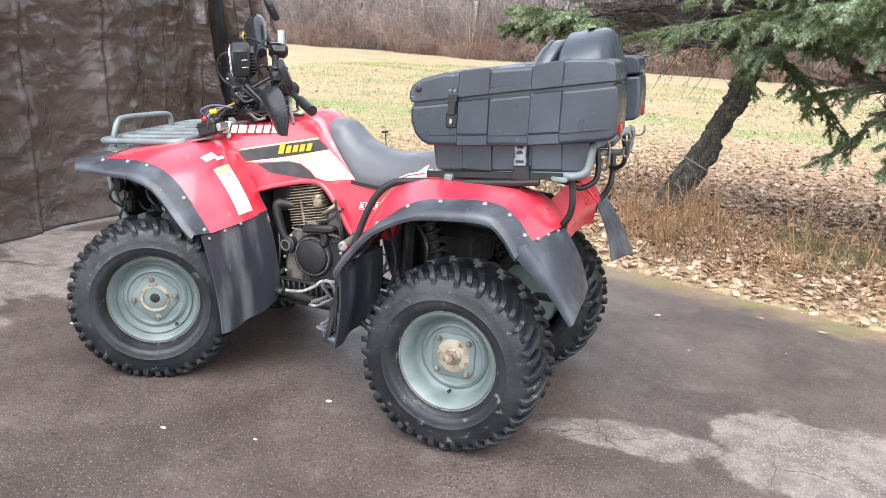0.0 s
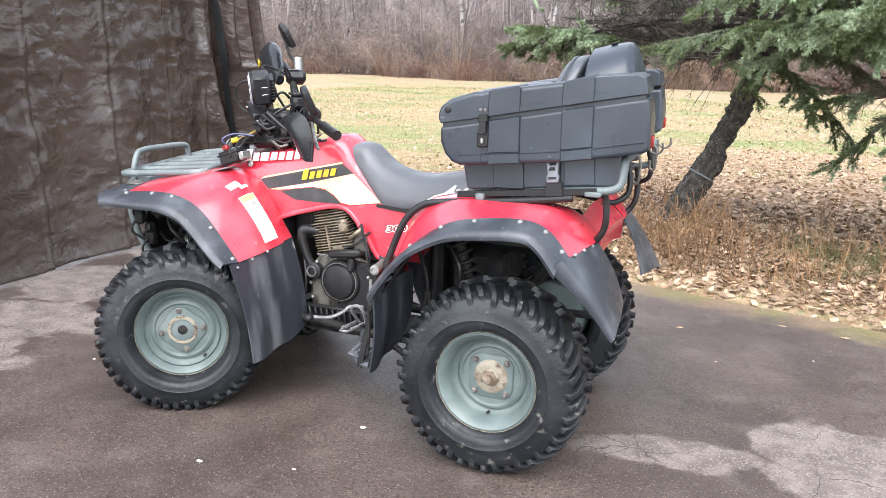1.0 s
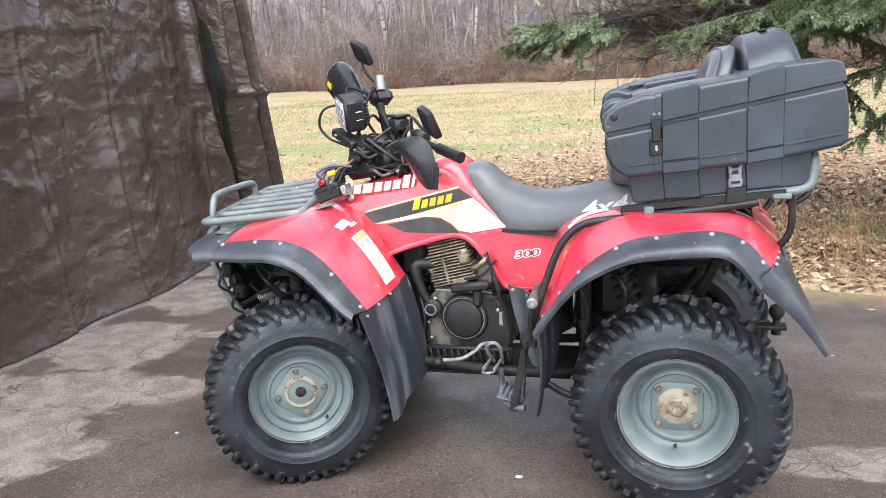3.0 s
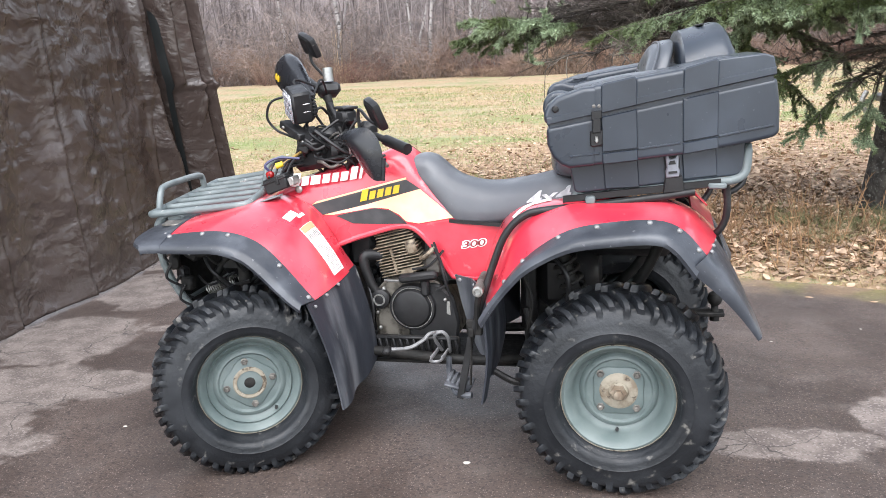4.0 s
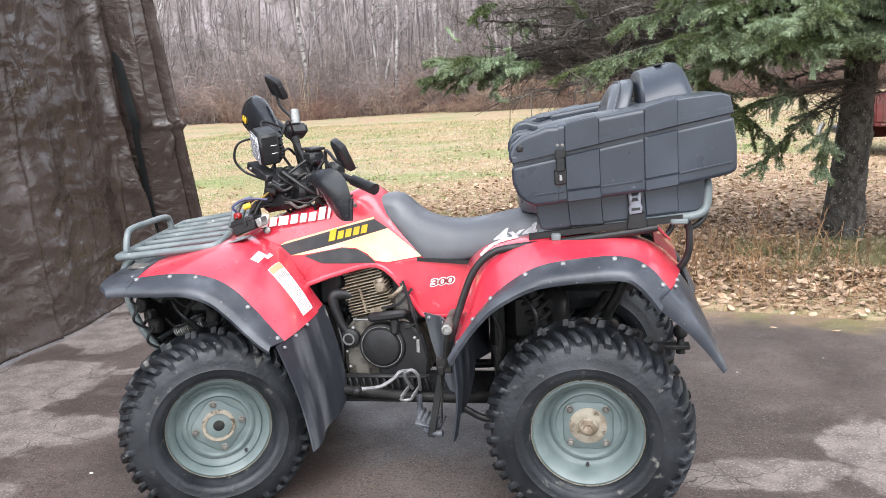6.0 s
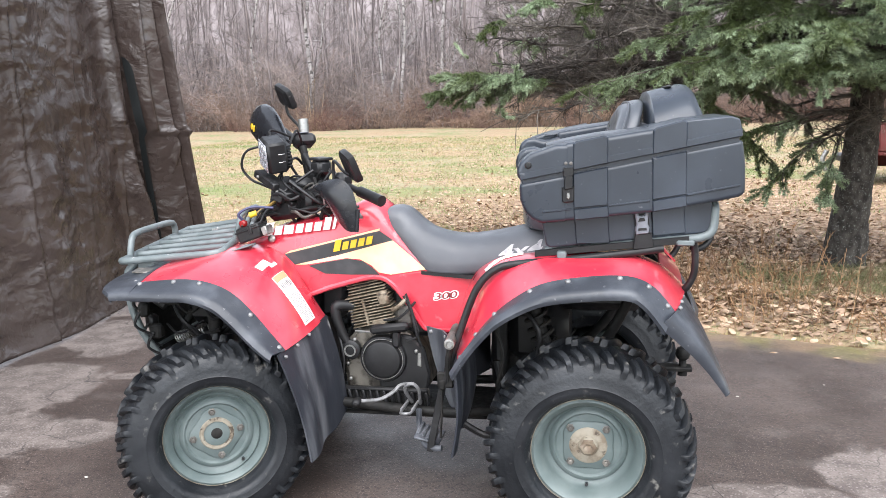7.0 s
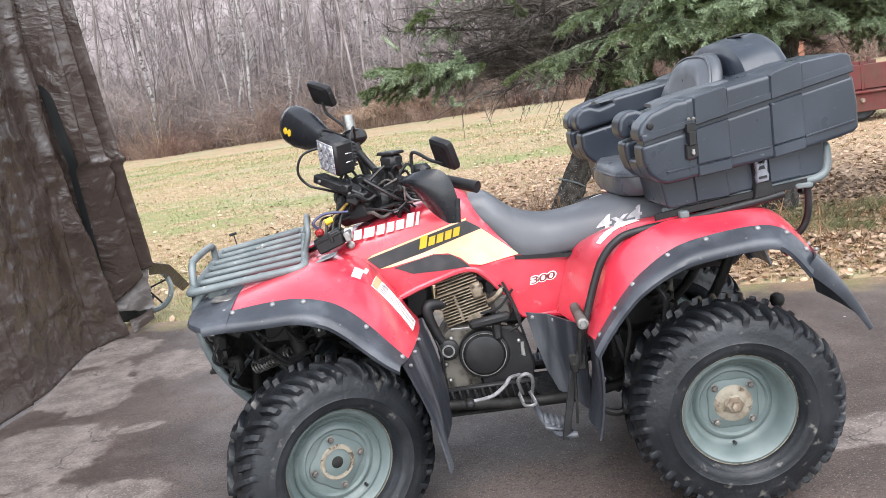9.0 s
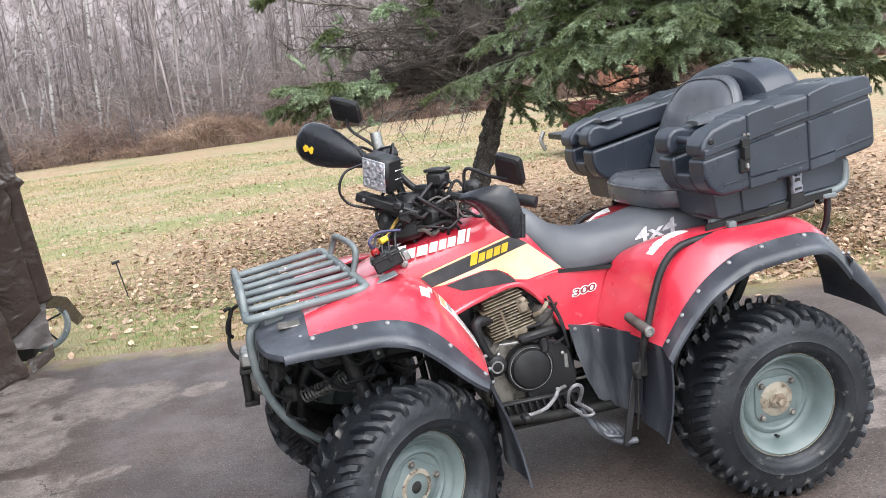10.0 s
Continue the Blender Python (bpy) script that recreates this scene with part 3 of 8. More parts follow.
    crack = calc("MULTIPLY", step(calc("MULTIPLY", cr.outputs["Distance"], -1.0), -0.011, -0.001), calc("MULTIPLY", step(noise_at(1.7, 8), 0.40, 0.55), calc("ADD", calc("MULTIPLY", dry, 0.65), 0.35)))
    col = mix(calc("MULTIPLY", crack, 0.75), col, (0.016, 0.014, 0.013))
    # moss and brown needles gathered along the far edge
    xyz = n.new("ShaderNodeSeparateXYZ")
    l.new(co.outputs["Object"], xyz.inputs[0])
    inside = calc("ADD", calc("SUBTRACT", xyz.outputs[1], 2.22), calc("MULTIPLY", xyz.outputs[0], 0.26))
    fringe = step(calc("ADD", inside, calc("MULTIPLY", calc("SUBTRACT", noise_at(5, 8), 0.5), 0.50)), -0.30, -0.06)
    moss = mix(calc("MULTIPLY", step(noise_at(4, 7), 0.47, 0.62), 0.8), (0.205, 0.138, 0.085), (0.175, 0.160, 0.055))
    moss = mix(calc("MULTIPLY", step(noise_at(60, 5), 0.5, 0.68), 0.6), moss, (0.085, 0.058, 0.035))
    moss = mix(calc("MULTIPLY", step(noise_at(34, 6), 0.56, 0.7), 0.6), moss, (0.40, 0.30, 0.20))
    col = mix(calc("MULTIPLY", fringe, 0.9), col, moss)
    l.new(col, b.inputs["Base Color"])
    return m


def lay_ground():
    xs = np.concatenate([[-400, -150, -70, -45], np.arange(-30, -8, 1.5), np.arange(-8, 12, 0.25), np.arange(12, 30, 1.5), [45, 70, 150, 400]])
    ys = np.concatenate([[-400, -120, -40, -20, -10, -4, 0], np.arange(1, 14, 0.25), np.arange(14, 45, 1.5), [60, 90, 150, 400]])
    s = Shape()
    verts = [(float(x), float(y), ground_height(float(x), float(y)) if y < 45 and abs(x) < 45 else (-0.06 if y < 1 else 0.0)) for y in ys for x in xs]
    k = len(xs)
    s.add(verts, [(j * k + i, j * k + i + 1, (j + 1) * k + i + 1, (j + 1) * k + i) for j in range(len(ys) - 1) for i in range(k - 1)])
    tagged(new("ground", s.mesh("ground", ground_material(), 180)), "autumn lawn of straw-coloured grass with fallen leaves", "lawn", kind="structure")

    # the asphalt, its far edge crumbling along the lawn
    s = Shape()
    rnd = random.Random(3)
    line = [(x, edge_y(x) + 0.035 * noise.noise((x * 4, 1, 0)) + 0.012 * rnd.uniform(-1, 1)) for x in np.arange(-14, 14.01, 0.08).tolist()]
    top = [(x, y, 0.0) for x, y in line]
    low = [(x, y + 0.03, -0.07) for x, y in line]
    mid = [(x, y - 0.25, 0.0) for x, y in line]
    front = [(x, -14.0, 0.0) for x, y in line]
    k = len(line)
    s.add(front + mid + top + low, [(r * k + i, r * k + i + 1, (r + 1) * k + i + 1, (r + 1) * k + i) for r in range(3) for i in range(k - 1)])
    tagged(new("driveway", s.mesh("driveway", driveway_material(), 60)), "damp dark asphalt driveway with dry pale patches and cracks", "driveway", kind="structure")


lay_ground()


def up(rows):
    """Turns a skin over, so that it thickens the other way."""
    return [list(reversed(r)) for r in rows]


def tarp_wall():
    """The hanging side of a tarpaulin shelter, crumpled; past a deep fold its end swings out and hangs clear of the ground."""
    s = Shape()
    us = np.concatenate([np.linspace(-1.6, 0.2, 36)[:-1], np.linspace(0.2, 2.6, 200)]).tolist()
    qs = np.linspace(0.02, 1.0, 52).tolist()
    zs = np.concatenate([np.linspace(0, 1.9, 125)[:-1], np.linspace(1.9, 3.0, 28)]).tolist()
    grid = []
    for z0 in zs:
        row = []
        w = z0 / 3.0
        fold = 2.58 - 0.19 * min(z0, 1.2)
        for u, q in [(u, 0.0) for u in us] + [(2.6, q) for q in qs]:
            if q == 0:
                z = 0.012 + z0 * (2.988 / 3.0)
                y = u if u < 1.2 else 1.2 + (u - 1.2) * (fold - 1.2) / 1.4
                x = -2.455 - 0.045 * z
            else:
                low = 0.14 + 0.28 * q
                z = low + (3.0 - low) * w
                y = fold + (2.80 - 0.16 * min(z, 2) - fold) * q
                x = -2.70 + (0.53 - 0.035 * z) * q ** 0.5
            calm = 1.0 if q == 0 else 0.2
            edge = min(1.0, max(0.0, (fold - y) / 0.25)) if q == 0 else calm
            # slow swells
            x += edge * (0.022 * math.sin(5.1 * y + 1.3 * noise.noise((y * 0.9, z * 0.5, 4))) + 0.035 * noise.noise((y * 1.3, z * 0.7, 1)))
            # creases like crumpled paper, sagging wrinkles between the seams
            for k, (f, a) in enumerate(((1.7, 0.015), (4.3, 0.0065), (9.5, 0.0030))):
                r = 1 - 2 * abs(noise.noise((y * f * 0.72 + 0.4 * z, z * f * 1.5 - 0.2 * y, 7 + k)))
                x += calm * a * r * abs(r)
            sag = max(0.0, noise.noise((y * 1.6, z * 1.3, 21)) + 0.15)
            low_band = 0.35 + 0.65 * math.exp(-((z - 0.62) / 0.45) ** 2)
            x += calm * 0.024 * low_band * sag * (1 - 2 * abs(noise.noise((y * 2.6, z * 5.5 + 1.2 * noise.noise((y * 4, z * 2, 5)), 31))))
            if q == 0:
                # fold lines left from the packing, and stitched seams
                for g in (0.36, 0.80, 1.12, 1.55, 2.35):
                    x += 0.004 * math.exp(-((z - g - 0.03 * noise.noise((y * 2, g, 0))) / 0.013) ** 2)
                x += 0.020 * math.sin(2 * math.pi * (y - 0.12) / 0.59 + 0.6) * min(1.0, 0.25 + z)
                for g in (-0.6, 0.12, 0.72, 1.30, 1.86, 2.26):
                    d = y - g - 0.02 * noise.noise((z * 1.5, g, 0))
                    x += 0.012 * math.exp(-(d / 0.012) ** 2) - 0.010 * math.exp(-((d - 0.03) / 0.02) ** 2)
                # rounding into the fold
                x += 0.070 * math.exp(-((fold - y - 0.06) / 0.05) ** 2) - 0.24 * max(0.0, 1 - (fold - y) / 0.035) ** 1.5
                # drawn in at the foot
                x += 0.03 * math.exp(-z / 0.09) * (1 + noise.noise((y * 3, 0, 9)))
            else:
                # a slack roll hangs in the upper part and ends at a crease
                if z > 1.12:
                    x += 0.085 * math.exp(-((q - 0.30) / 0.12) ** 2) * min(1, (z - 1.12) / 0.03)
                x += 0.034 * math.exp(-((z - 1.12) / 0.02) ** 2) * min(1, q / 0.2)
                d = (z - 1.00) - 0.9 * (q - 0.72)
                x += 0.028 * math.exp(-(d / 0.035) ** 2) * math.exp(-((q - 0.70) / 0.14) ** 2)
                # groove before the rolled hem
                x += -0.085 * math.exp(-((q - 0.84) / 0.045) ** 2) + 0.015 * math.exp(-((q - 0.93) / 0.05) ** 2)
            row.append((x, y - 0.01 * w, z + 0.012 * noise.noise((y * 4, 0, 2)) * (1 - w)))
        grid.append(row)
    s.sheet(grid, 0.004)
    ob = tagged(new("tarpaulin_wall", s.mesh("tarpaulin_wall", TARP, 180)), "crumpled dark brown tarpaulin hanging as a shelter wall", "tarpaulin")
    # an added black strip paints the fold's shade, bowed above and set back below
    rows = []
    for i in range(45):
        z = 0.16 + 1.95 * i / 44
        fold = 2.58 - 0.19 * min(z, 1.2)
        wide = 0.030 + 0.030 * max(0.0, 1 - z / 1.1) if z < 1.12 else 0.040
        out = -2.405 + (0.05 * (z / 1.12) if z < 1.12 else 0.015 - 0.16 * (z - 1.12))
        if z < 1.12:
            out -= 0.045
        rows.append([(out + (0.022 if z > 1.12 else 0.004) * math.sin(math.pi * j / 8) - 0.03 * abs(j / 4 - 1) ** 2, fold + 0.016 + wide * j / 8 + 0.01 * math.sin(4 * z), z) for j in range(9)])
    part("fold_shade_strip", Shape().sheet(up(rows), 0.004), FOLD_SHADE, ob, "black strip painting the fold's shade", angle=70)
    # the turned-up tail of the end, folded outward like the corner of a box
    part("turned_flap", Shape().sheet([[(-2.20, 2.74, 0.425), (-2.165, 2.84, 0.39), (-2.14, 2.95, 0.355)], [(-2.235, 2.80, 0.33), (-2.20, 2.88, 0.315), (-2.175, 2.97, 0.285)]], 0.008)
         .sheet([[(-2.14, 2.95, 0.355), (-2.135, 3.10, 0.25), (-2.13, 3.24, 0.146)], [(-2.195, 2.94, 0.275), (-2.18, 3.07, 0.19), (-2.165, 3.18, 0.115)]], 0.008), TARP, ob, "stiff turned-out corner flap")
    # a paler torn piece of lining below
    rows = []
    for j in range(9):
        b = j / 8
        rows.append([(-2.54 + 0.31 * a + 0.02 * noise.noise((a * 5, b * 4, 2)), 2.62 + 0.15 * a - 0.03 * b, (0.20 + 0.20 * a ** 1.3) * (1 - b) + b * (0.165 - 0.055 * a) + 0.012 * noise.noise((a * 6, b * 6, 0))) for a in [i / 12 for i in range(13)]])
    part("lining_scrap", Shape().sheet(rows, 0.004), SCRAP, ob, "pale grey-brown torn lining")
    part("tail_flap", Shape().sheet([[(-2.35, 2.60, 0.085), (-2.28, 2.63, 0.10), (-2.215, 2.68, 0.135)], [(-2.33, 2.585, 0.004), (-2.27, 2.62, 0.03), (-2.215, 2.68, 0.062)]], 0.006), TARP, ob, "stiff tail hanging to the ground")
    return ob


tarp_wall()

# ---- the quad bike ----
quad = thing("quad_bike", "red four-wheel quad bike with black fender flares on the driveway", "quad bike")


def wheel(x, side, hub_z, radius, lip_y, out_y, width, deep, rear, steer=0.0):
    """side: -1 near the camera. Tyre, rim and fittings, axle along y, turned by the steering."""
    ca, sa = math.cos(radians(steer)), math.sin(radians(steer))
    pivot = lip_y - 0.15
    track = 0.348 if steer else pivot
    c = (x, 0, hub_z)
    out = Shape()
    lip = 0.158
    # rim: lip, barrel, stepped disc
    disc = lip_y - deep
    prof = [(lip - 0.012, lip_y - 0.02), (lip + 0.004, lip_y - 0.008), (lip + 0.005, lip_y), (lip - 0.002, lip_y + 0.004), (lip - 0.008, lip_y - 0.001), (lip - 0.014, lip_y - 0.012), (lip - 0.022, lip_y - 0.022), (lip - 0.026, disc + 0.022), (lip - 0.034, disc + 0.006),
            (0.116, disc + 0.002), (0.108, disc + 0.012), (0.100, disc + 0.014), (0.094, disc + 0.007), (0.05, disc + 0.008), (0.045, disc - 0.01), (0.012, disc - 0.012)]
    s = Shape().spin([(0.012, lip_y - width * 0.85), (lip - 0.02, lip_y - width * 0.85)] + prof, c, 56)

    def place(sh):
        for k, (a, b, d) in enumerate(sh.v):
            u, v = a - x, side * (b - pivot)
            sh.v[k] = (x + ca * u - sa * v, side * track + sa * u + ca * v, d)
        if side > 0:
            return sh
        sh.f = [tuple(reversed(f)) for f in sh.f]
        return sh

    def flip(sh):
        return place(sh)

    w = part("wheel", flip(s), RIM, quad, "grey-green painted steel wheel")
    # pressed boss of the disc, its lobes under the nuts
    first = 45 if rear else 8
    lobes = [(x + (0.080 + 0.007 * math.cos(4 * (radians(q) - radians(first)))) * math.cos(radians(q)), hub_z + (0.080 + 0.007 * math.cos(4 * (radians(q) - radians(first)))) * math.sin(radians(q))) for q in range(0, 360, 5)]
    part("disc_boss", flip(Shape().slab(lobes, disc - 0.004, disc + 0.0130, 0.004)), RIM, w, angle=60)
    # worn edge and hub
    part("rim_edge", flip(Shape().spin([(lip + 0.0045, lip_y - 0.004), (lip + 0.0095, lip_y - 0.006), (lip + 0.010, lip_y - 0.001), (lip + 0.0055, lip_y + 0.003)], c, 56, closed=True)), HUB, w, "worn pale rim edge")
    if rear:
        hub = Shape().spin([(0.056, disc - 0.02), (0.056, disc + 0.013), (0.050, disc + 0.017), (0.030, disc + 0.018), (0.026, disc + 0.026), (0.022, disc + 0.028)], c, 28)
        nut = Shape().spin([(0.026, disc + 0.015), (0.026, disc + 0.030), (0.022, disc + 0.034), (0.014, disc + 0.034), (0.014, disc + 0.048), (0.011, disc + 0.050)], c, 6)
    else:
        hub = Shape().spin([(0.054, disc - 0.02), (0.054, disc + 0.013), (0.050, disc + 0.017), (0.041, disc + 0.017), (0.039, disc - 0.004), (0.010, disc - 0.006)], c, 28)
        nut = Shape().spin([(0.0385, disc - 0.008), (0.037, disc + 0.004), (0.026, disc + 0.006), (0.018, disc + 0.013), (0.008, disc + 0.015)], c, 16)
    part("hub", flip(hub), HUB, w, "pale dusty hub plate with rust")
    part("axle_nut", flip(nut), FRAME if not rear else RUST, w, "dark rusty axle nut")
    for q in range(4):
        a = radians(first + 90 * q)
        p = (x + 0.074 * math.cos(a), 0, hub_z + 0.074 * math.sin(a))
        part("wheel_nut", flip(Shape().spin([(0.0125, disc + 0.006), (0.0125, disc + 0.014), (0.0085, disc + 0.015), (0.0085, disc + 0.024), (0.006, disc + 0.026)], p, 6)), NUT, w)
    a = radians(-92 if rear else -52)
    part("valve", flip(Shape().tube([(x + 0.124 * math.cos(a), disc + 0.006, hub_z + 0.124 * math.sin(a)), (x + 0.121 * math.cos(a), disc + 0.022, hub_z + 0.121 * math.sin(a))], 0.005, 8)), BLACK, w)
    # tyre: one skin over a round carcass, its lugs raised out of it; each row is (radius, y, way out, long lug, short lug)
    R, y1, y0 = radius, out_y, out_y - width
    mid, hw, tall = (y0 + y1) / 2, width / 2, 0.0215
    T = R - tall
    flat, round_, slope = (1.0, 0.0), (0.92, 0.4), (0.70, 0.71)
    bulge = y1 - lip_y
    half = [(lip + 0.003, lip_y - 0.006, flat, 0, 0), (lip + 0.009, lip_y + 0.10 * bulge, flat, 0, 0), (lip + 0.0125, lip_y + 0.40 * bulge, flat, 0, 0), (lip + 0.0150, lip_y + 0.44 * bulge, flat, 0, 0), (lip + 0.019, lip_y + 0.72 * bulge, flat, 0, 0), (lip + 0.027, lip_y + 0.93 * bulge, flat, 0, 0),
            (lip + 0.038, y1, flat, 0, 0), (lip + 0.050, y1 + 0.0005, flat, 0, 0), (lip + 0.0525, y1 + 0.0020, flat, 0, 0), (lip + 0.055, y1 + 0.0002, flat, 0, 0), (R - 0.078, y1 - 0.0022, flat, 0, 0),
            (R - 0.066, y1 - 0.0060, slope, 0, 0), (R - 0.056, y1 - 0.0105, slope, 0, 0), (R - 0.051, y1 - 0.0125, slope, 0.62, 0.0), (R - 0.044, y1 - 0.017, slope, 0.92, 0.0), (R - 0.0395, y1 - 0.021, slope, 0.96, 0.75),
            (T - 0.013, y1 - 0.032, round_, 1.0, 1.0), (T - 0.007, y1 - 0.046, round_, 1.0, 1.0), (T - 0.004, mid + 0.50 * hw, flat, 1.0, 0.95), (T - 0.0035, mid + 0.45 * hw, flat, 1.0, 0.0),
            (T - 0.001, mid + 0.20 * hw, flat, 0.98, 0.0), (T - 0.001, mid + 0.15 * hw, flat, 0.0, 0.0), (T, mid + 0.05 * hw, flat, 0, 0)]
    rows = [(r, y, nv, (l1, l2), (0, 0)) for r, y, nv, l1, l2 in half]
    rows += [(r, 2 * mid - y, (nv[0], -nv[1]), (0, 0), (l1, l2)) for r, y, nv, l1, l2 in reversed(half)]
    rnd = random.Random(int(100 * x) + side)
    pitch = 44
    cuts = (0.02, 0.08, 0.10, 0.16, 0.52, 0.58, 0.60, 0.66)
    ours, other = (0, 0, 0.75, 1, 1, 0.75, 0, 0), (1, 0.75, 0, 0, 0, 0, 0.75, 1)
    worn = [rnd.uniform(0.74, 1.06) for k in range(2 * pitch)]
    slip = [rnd.uniform(-0.07, 0.07) for k in range(pitch)]
    t = Shape()
    verts, faces = [], []
    m = pitch * len(cuts)
    for k in range(pitch):
        for q, cut in enumerate(cuts):
            far = k if q > 3 else k - 1
            for r, y, nv, ha, hb in rows:
                ang = 2 * math.pi * (k + cut + slip[k] * math.sin(math.pi * cut)) / pitch + 0.21 * max(0.0, 1 - abs(y - mid) / (0.85 * hw))
                h = tall * (ha[k % 2] * ours[q] * worn[k] + hb[far % 2] * other[q] * worn[pitch + far])
                rr, yy = r + nv[0] * h, y + nv[1] * h * 0.7
                verts.append((x + rr * math.cos(ang), yy, hub_z + rr * math.sin(ang)))
    n = len(rows)
    for i in range(m):
        for j in range(n):
            a0, b0 = i * n + j, ((i + 1) % m) * n + j
            a1, b1 = i * n + (j + 1) % n, ((i + 1) % m) * n + (j + 1) % n
            faces.append((a0, a1, b1, b0))
    t.add(verts, faces)
    for k, (a, b, d) in enumerate(t.v):
        if d < 0.004:
            t.v[k] = (a, b, 0.001 + 0.1 * (d - 0.004) if d > -0.02 else 0.001)
    part("tyre", flip(t), RUBBER, w, "knobbly black off-road tyre", angle=44)
    return w


for sd in (-1, 1):
    wheel(-0.632, sd, 0.290, 0.310, 0.447, 0.500, 0.215, 0.036, False, 29)
    wheel(0.592, sd, 0.302, 0.314, 0.478, 0.515, 0.250, 0.070, True)

# front fender skins: from the bonnet out to the flare, front to rear
FF_IN = [(-0.80, -0.16, 0.790), (-0.68, -0.16, 0.815), (-0.58, -0.155, 0.840), (-0.50, -0.15, 0.835), (-0.43, -0.15, 0.795), (-0.375, -0.15, 0.715), (-0.330, -0.15, 0.640), (-0.305, -0.15, 0.602)]
FF_MID = [(-0.80, -0.30, 0.792), (-0.68, -0.30, 0.815), (-0.59, -0.30, 0.828), (-0.51, -0.30, 0.820), (-0.44, -0.295, 0.795), (-0.392, -0.29, 0.745), (-0.337, -0.28, 0.658), (-0.301, -0.28, 0.588)]
FF_SEAM = [(-0.80, -0.425, 0.772), (-0.70, -0.425, 0.786), (-0.61, -0.428, 0.788), (-0.53, -0.43, 0.772), (-0.47, -0.432, 0.738), (-0.415, -0.434, 0.682), (-0.362, -0.436, 0.615), (-0.324, -0.438, 0.567)]
FF_OUT = [(-0.80, -0.505, 0.748), (-0.70, -0.508, 0.748), (-0.61, -0.51, 0.748), (-0.53, -0.512, 0.725), (-0.475, -0.514, 0.685), (-0.42, -0.516, 0.632), (-0.376, -0.518, 0.592), (-0.345, -0.519, 0.570)]
FF_SEAM = [tuple(a + 0.22 * (b - a) for a, b in zip(p, q)) for p, q in zip(FF_SEAM, FF_OUT)]
RF_IN = [(0.148, -0.108, 0.556), (0.174, -0.110, 0.64), (0.205, -0.115, 0.725), (0.26, -0.128, 0.780), (0.40, -0.155, 0.806), (0.58, -0.20, 0.830), (0.72, -0.20, 0.825), (0.80, -0.20, 0.80), (0.87, -0.20, 0.735)]
RF_MID = [(0.186, -0.30, 0.555), (0.222, -0.305, 0.64), (0.268, -0.31, 0.760), (0.34, -0.320, 0.824), (0.44, -0.325, 0.850), (0.58, -0.33, 0.853), (0.72, -0.335, 0.847), (0.79, -0.33, 0.812), (0.855, -0.325, 0.735)]
RF_SEAM = [(0.217, -0.44, 0.550), (0.25, -0.442, 0.60), (0.298, -0.445, 0.668), (0.36, -0.445, 0.730), (0.455, -0.445, 0.790), (0.565, -0.445, 0.814), (0.69, -0.445, 0.821), (0.765, -0.445, 0.795), (0.829, -0.445, 0.723)]
RF_OUT = [(0.202, -0.51, 0.535), (0.236, -0.512, 0.588), (0.285, -0.514, 0.650), (0.345, -0.515, 0.706), (0.45, -0.515, 0.760), (0.56, -0.515, 0.779), (0.69, -0.515, 0.787), (0.745, -0.512, 0.760), (0.80, -0.51, 0.69)]
RF_SEAM = [tuple(a + 0.12 * (b - a) for a, b in zip(p, q)) for p, q in zip(RF_SEAM, RF_OUT)]


def both(name, shape, mat, parent=None, label="", angle=38):
    a = part(name, shape, mat, parent or quad, label, angle)
    b = part(name, shape.mirrored(), mat, parent or quad, label, angle)
    return a, b


both("front_fender", Shape().sheet(skin([FF_IN, FF_MID, FF_SEAM], 40, 14), 0.006), RED, label="glossy red front fender", angle=60)
both("rear_fender", Shape().sheet(skin([RF_IN, RF_MID, RF_SEAM], 40, 14), 0.006), RED, label="glossy red rear fender", angle=60)

# black flares along the fenders, with a rolled lip


def lipped(rows, drop=0.016):
    """Adds a turned-down edge behind the last point of each row."""
    return [list(r) + [r[-1] + Vector((0, -0.004, -drop * 0.5)), r[-1] + Vector((0, 0.0, -drop))] for r in rows]


both("front_fender_flare", Shape().sheet(lipped(skin([FF_SEAM, FF_OUT], 40, 5)), 0.008), FLARE, label="black plastic fender flare", angle=50)
front_edge = [(-0.930, -0.12, 0.768), (-0.937, -0.28, 0.764), (-0.932, -0.39, 0.757), (-0.913, -0.465, 0.750), (-0.872, -0.505, 0.7455)]
back_edge = [(-0.799, -0.12, 0.789), (-0.799, -0.28, 0.792), (-0.799, -0.39, 0.780), (-0.799, -0.465, 0.762), (-0.799, -0.5065, 0.7485)]
nose = [[p + Vector((0, 0, 0.002)) for p in r] for r in skin([[Vector(p) for p in front_edge], [Vector(p) for p in back_edge]], 24, 8)]
nose = [[r[0] + Vector((0.003, 0, -0.009)), r[0] + Vector((-0.002, 0, -0.004))] + r for r in nose]
nose += [[p + Vector((0, -0.004, -0.009)) for p in nose[-1]], [p + Vector((0, -0.001, -0.018)) for p in nose[-1]]]
both("fender_nose", Shape().sheet(nose, -0.006), FLARE, label="black plastic fender front", angle=50)
both("rear_fender_flare", Shape().sheet(lipped(skin([RF_SEAM, RF_OUT], 44, 5)), 0.008), FLARE, label="black plastic fender flare", angle=50)


def bolt(p, normal=(0, -0.5, 0.85), r=0.0078):
    p, nn = Vector(p), Vector(normal).normalized()
    sp = Shape().spin([(r, -0.002), (r, 0.003), (r * 0.75, 0.0055), (r * 0.3, 0.0065)], p, 10, axis=nn)
    return sp


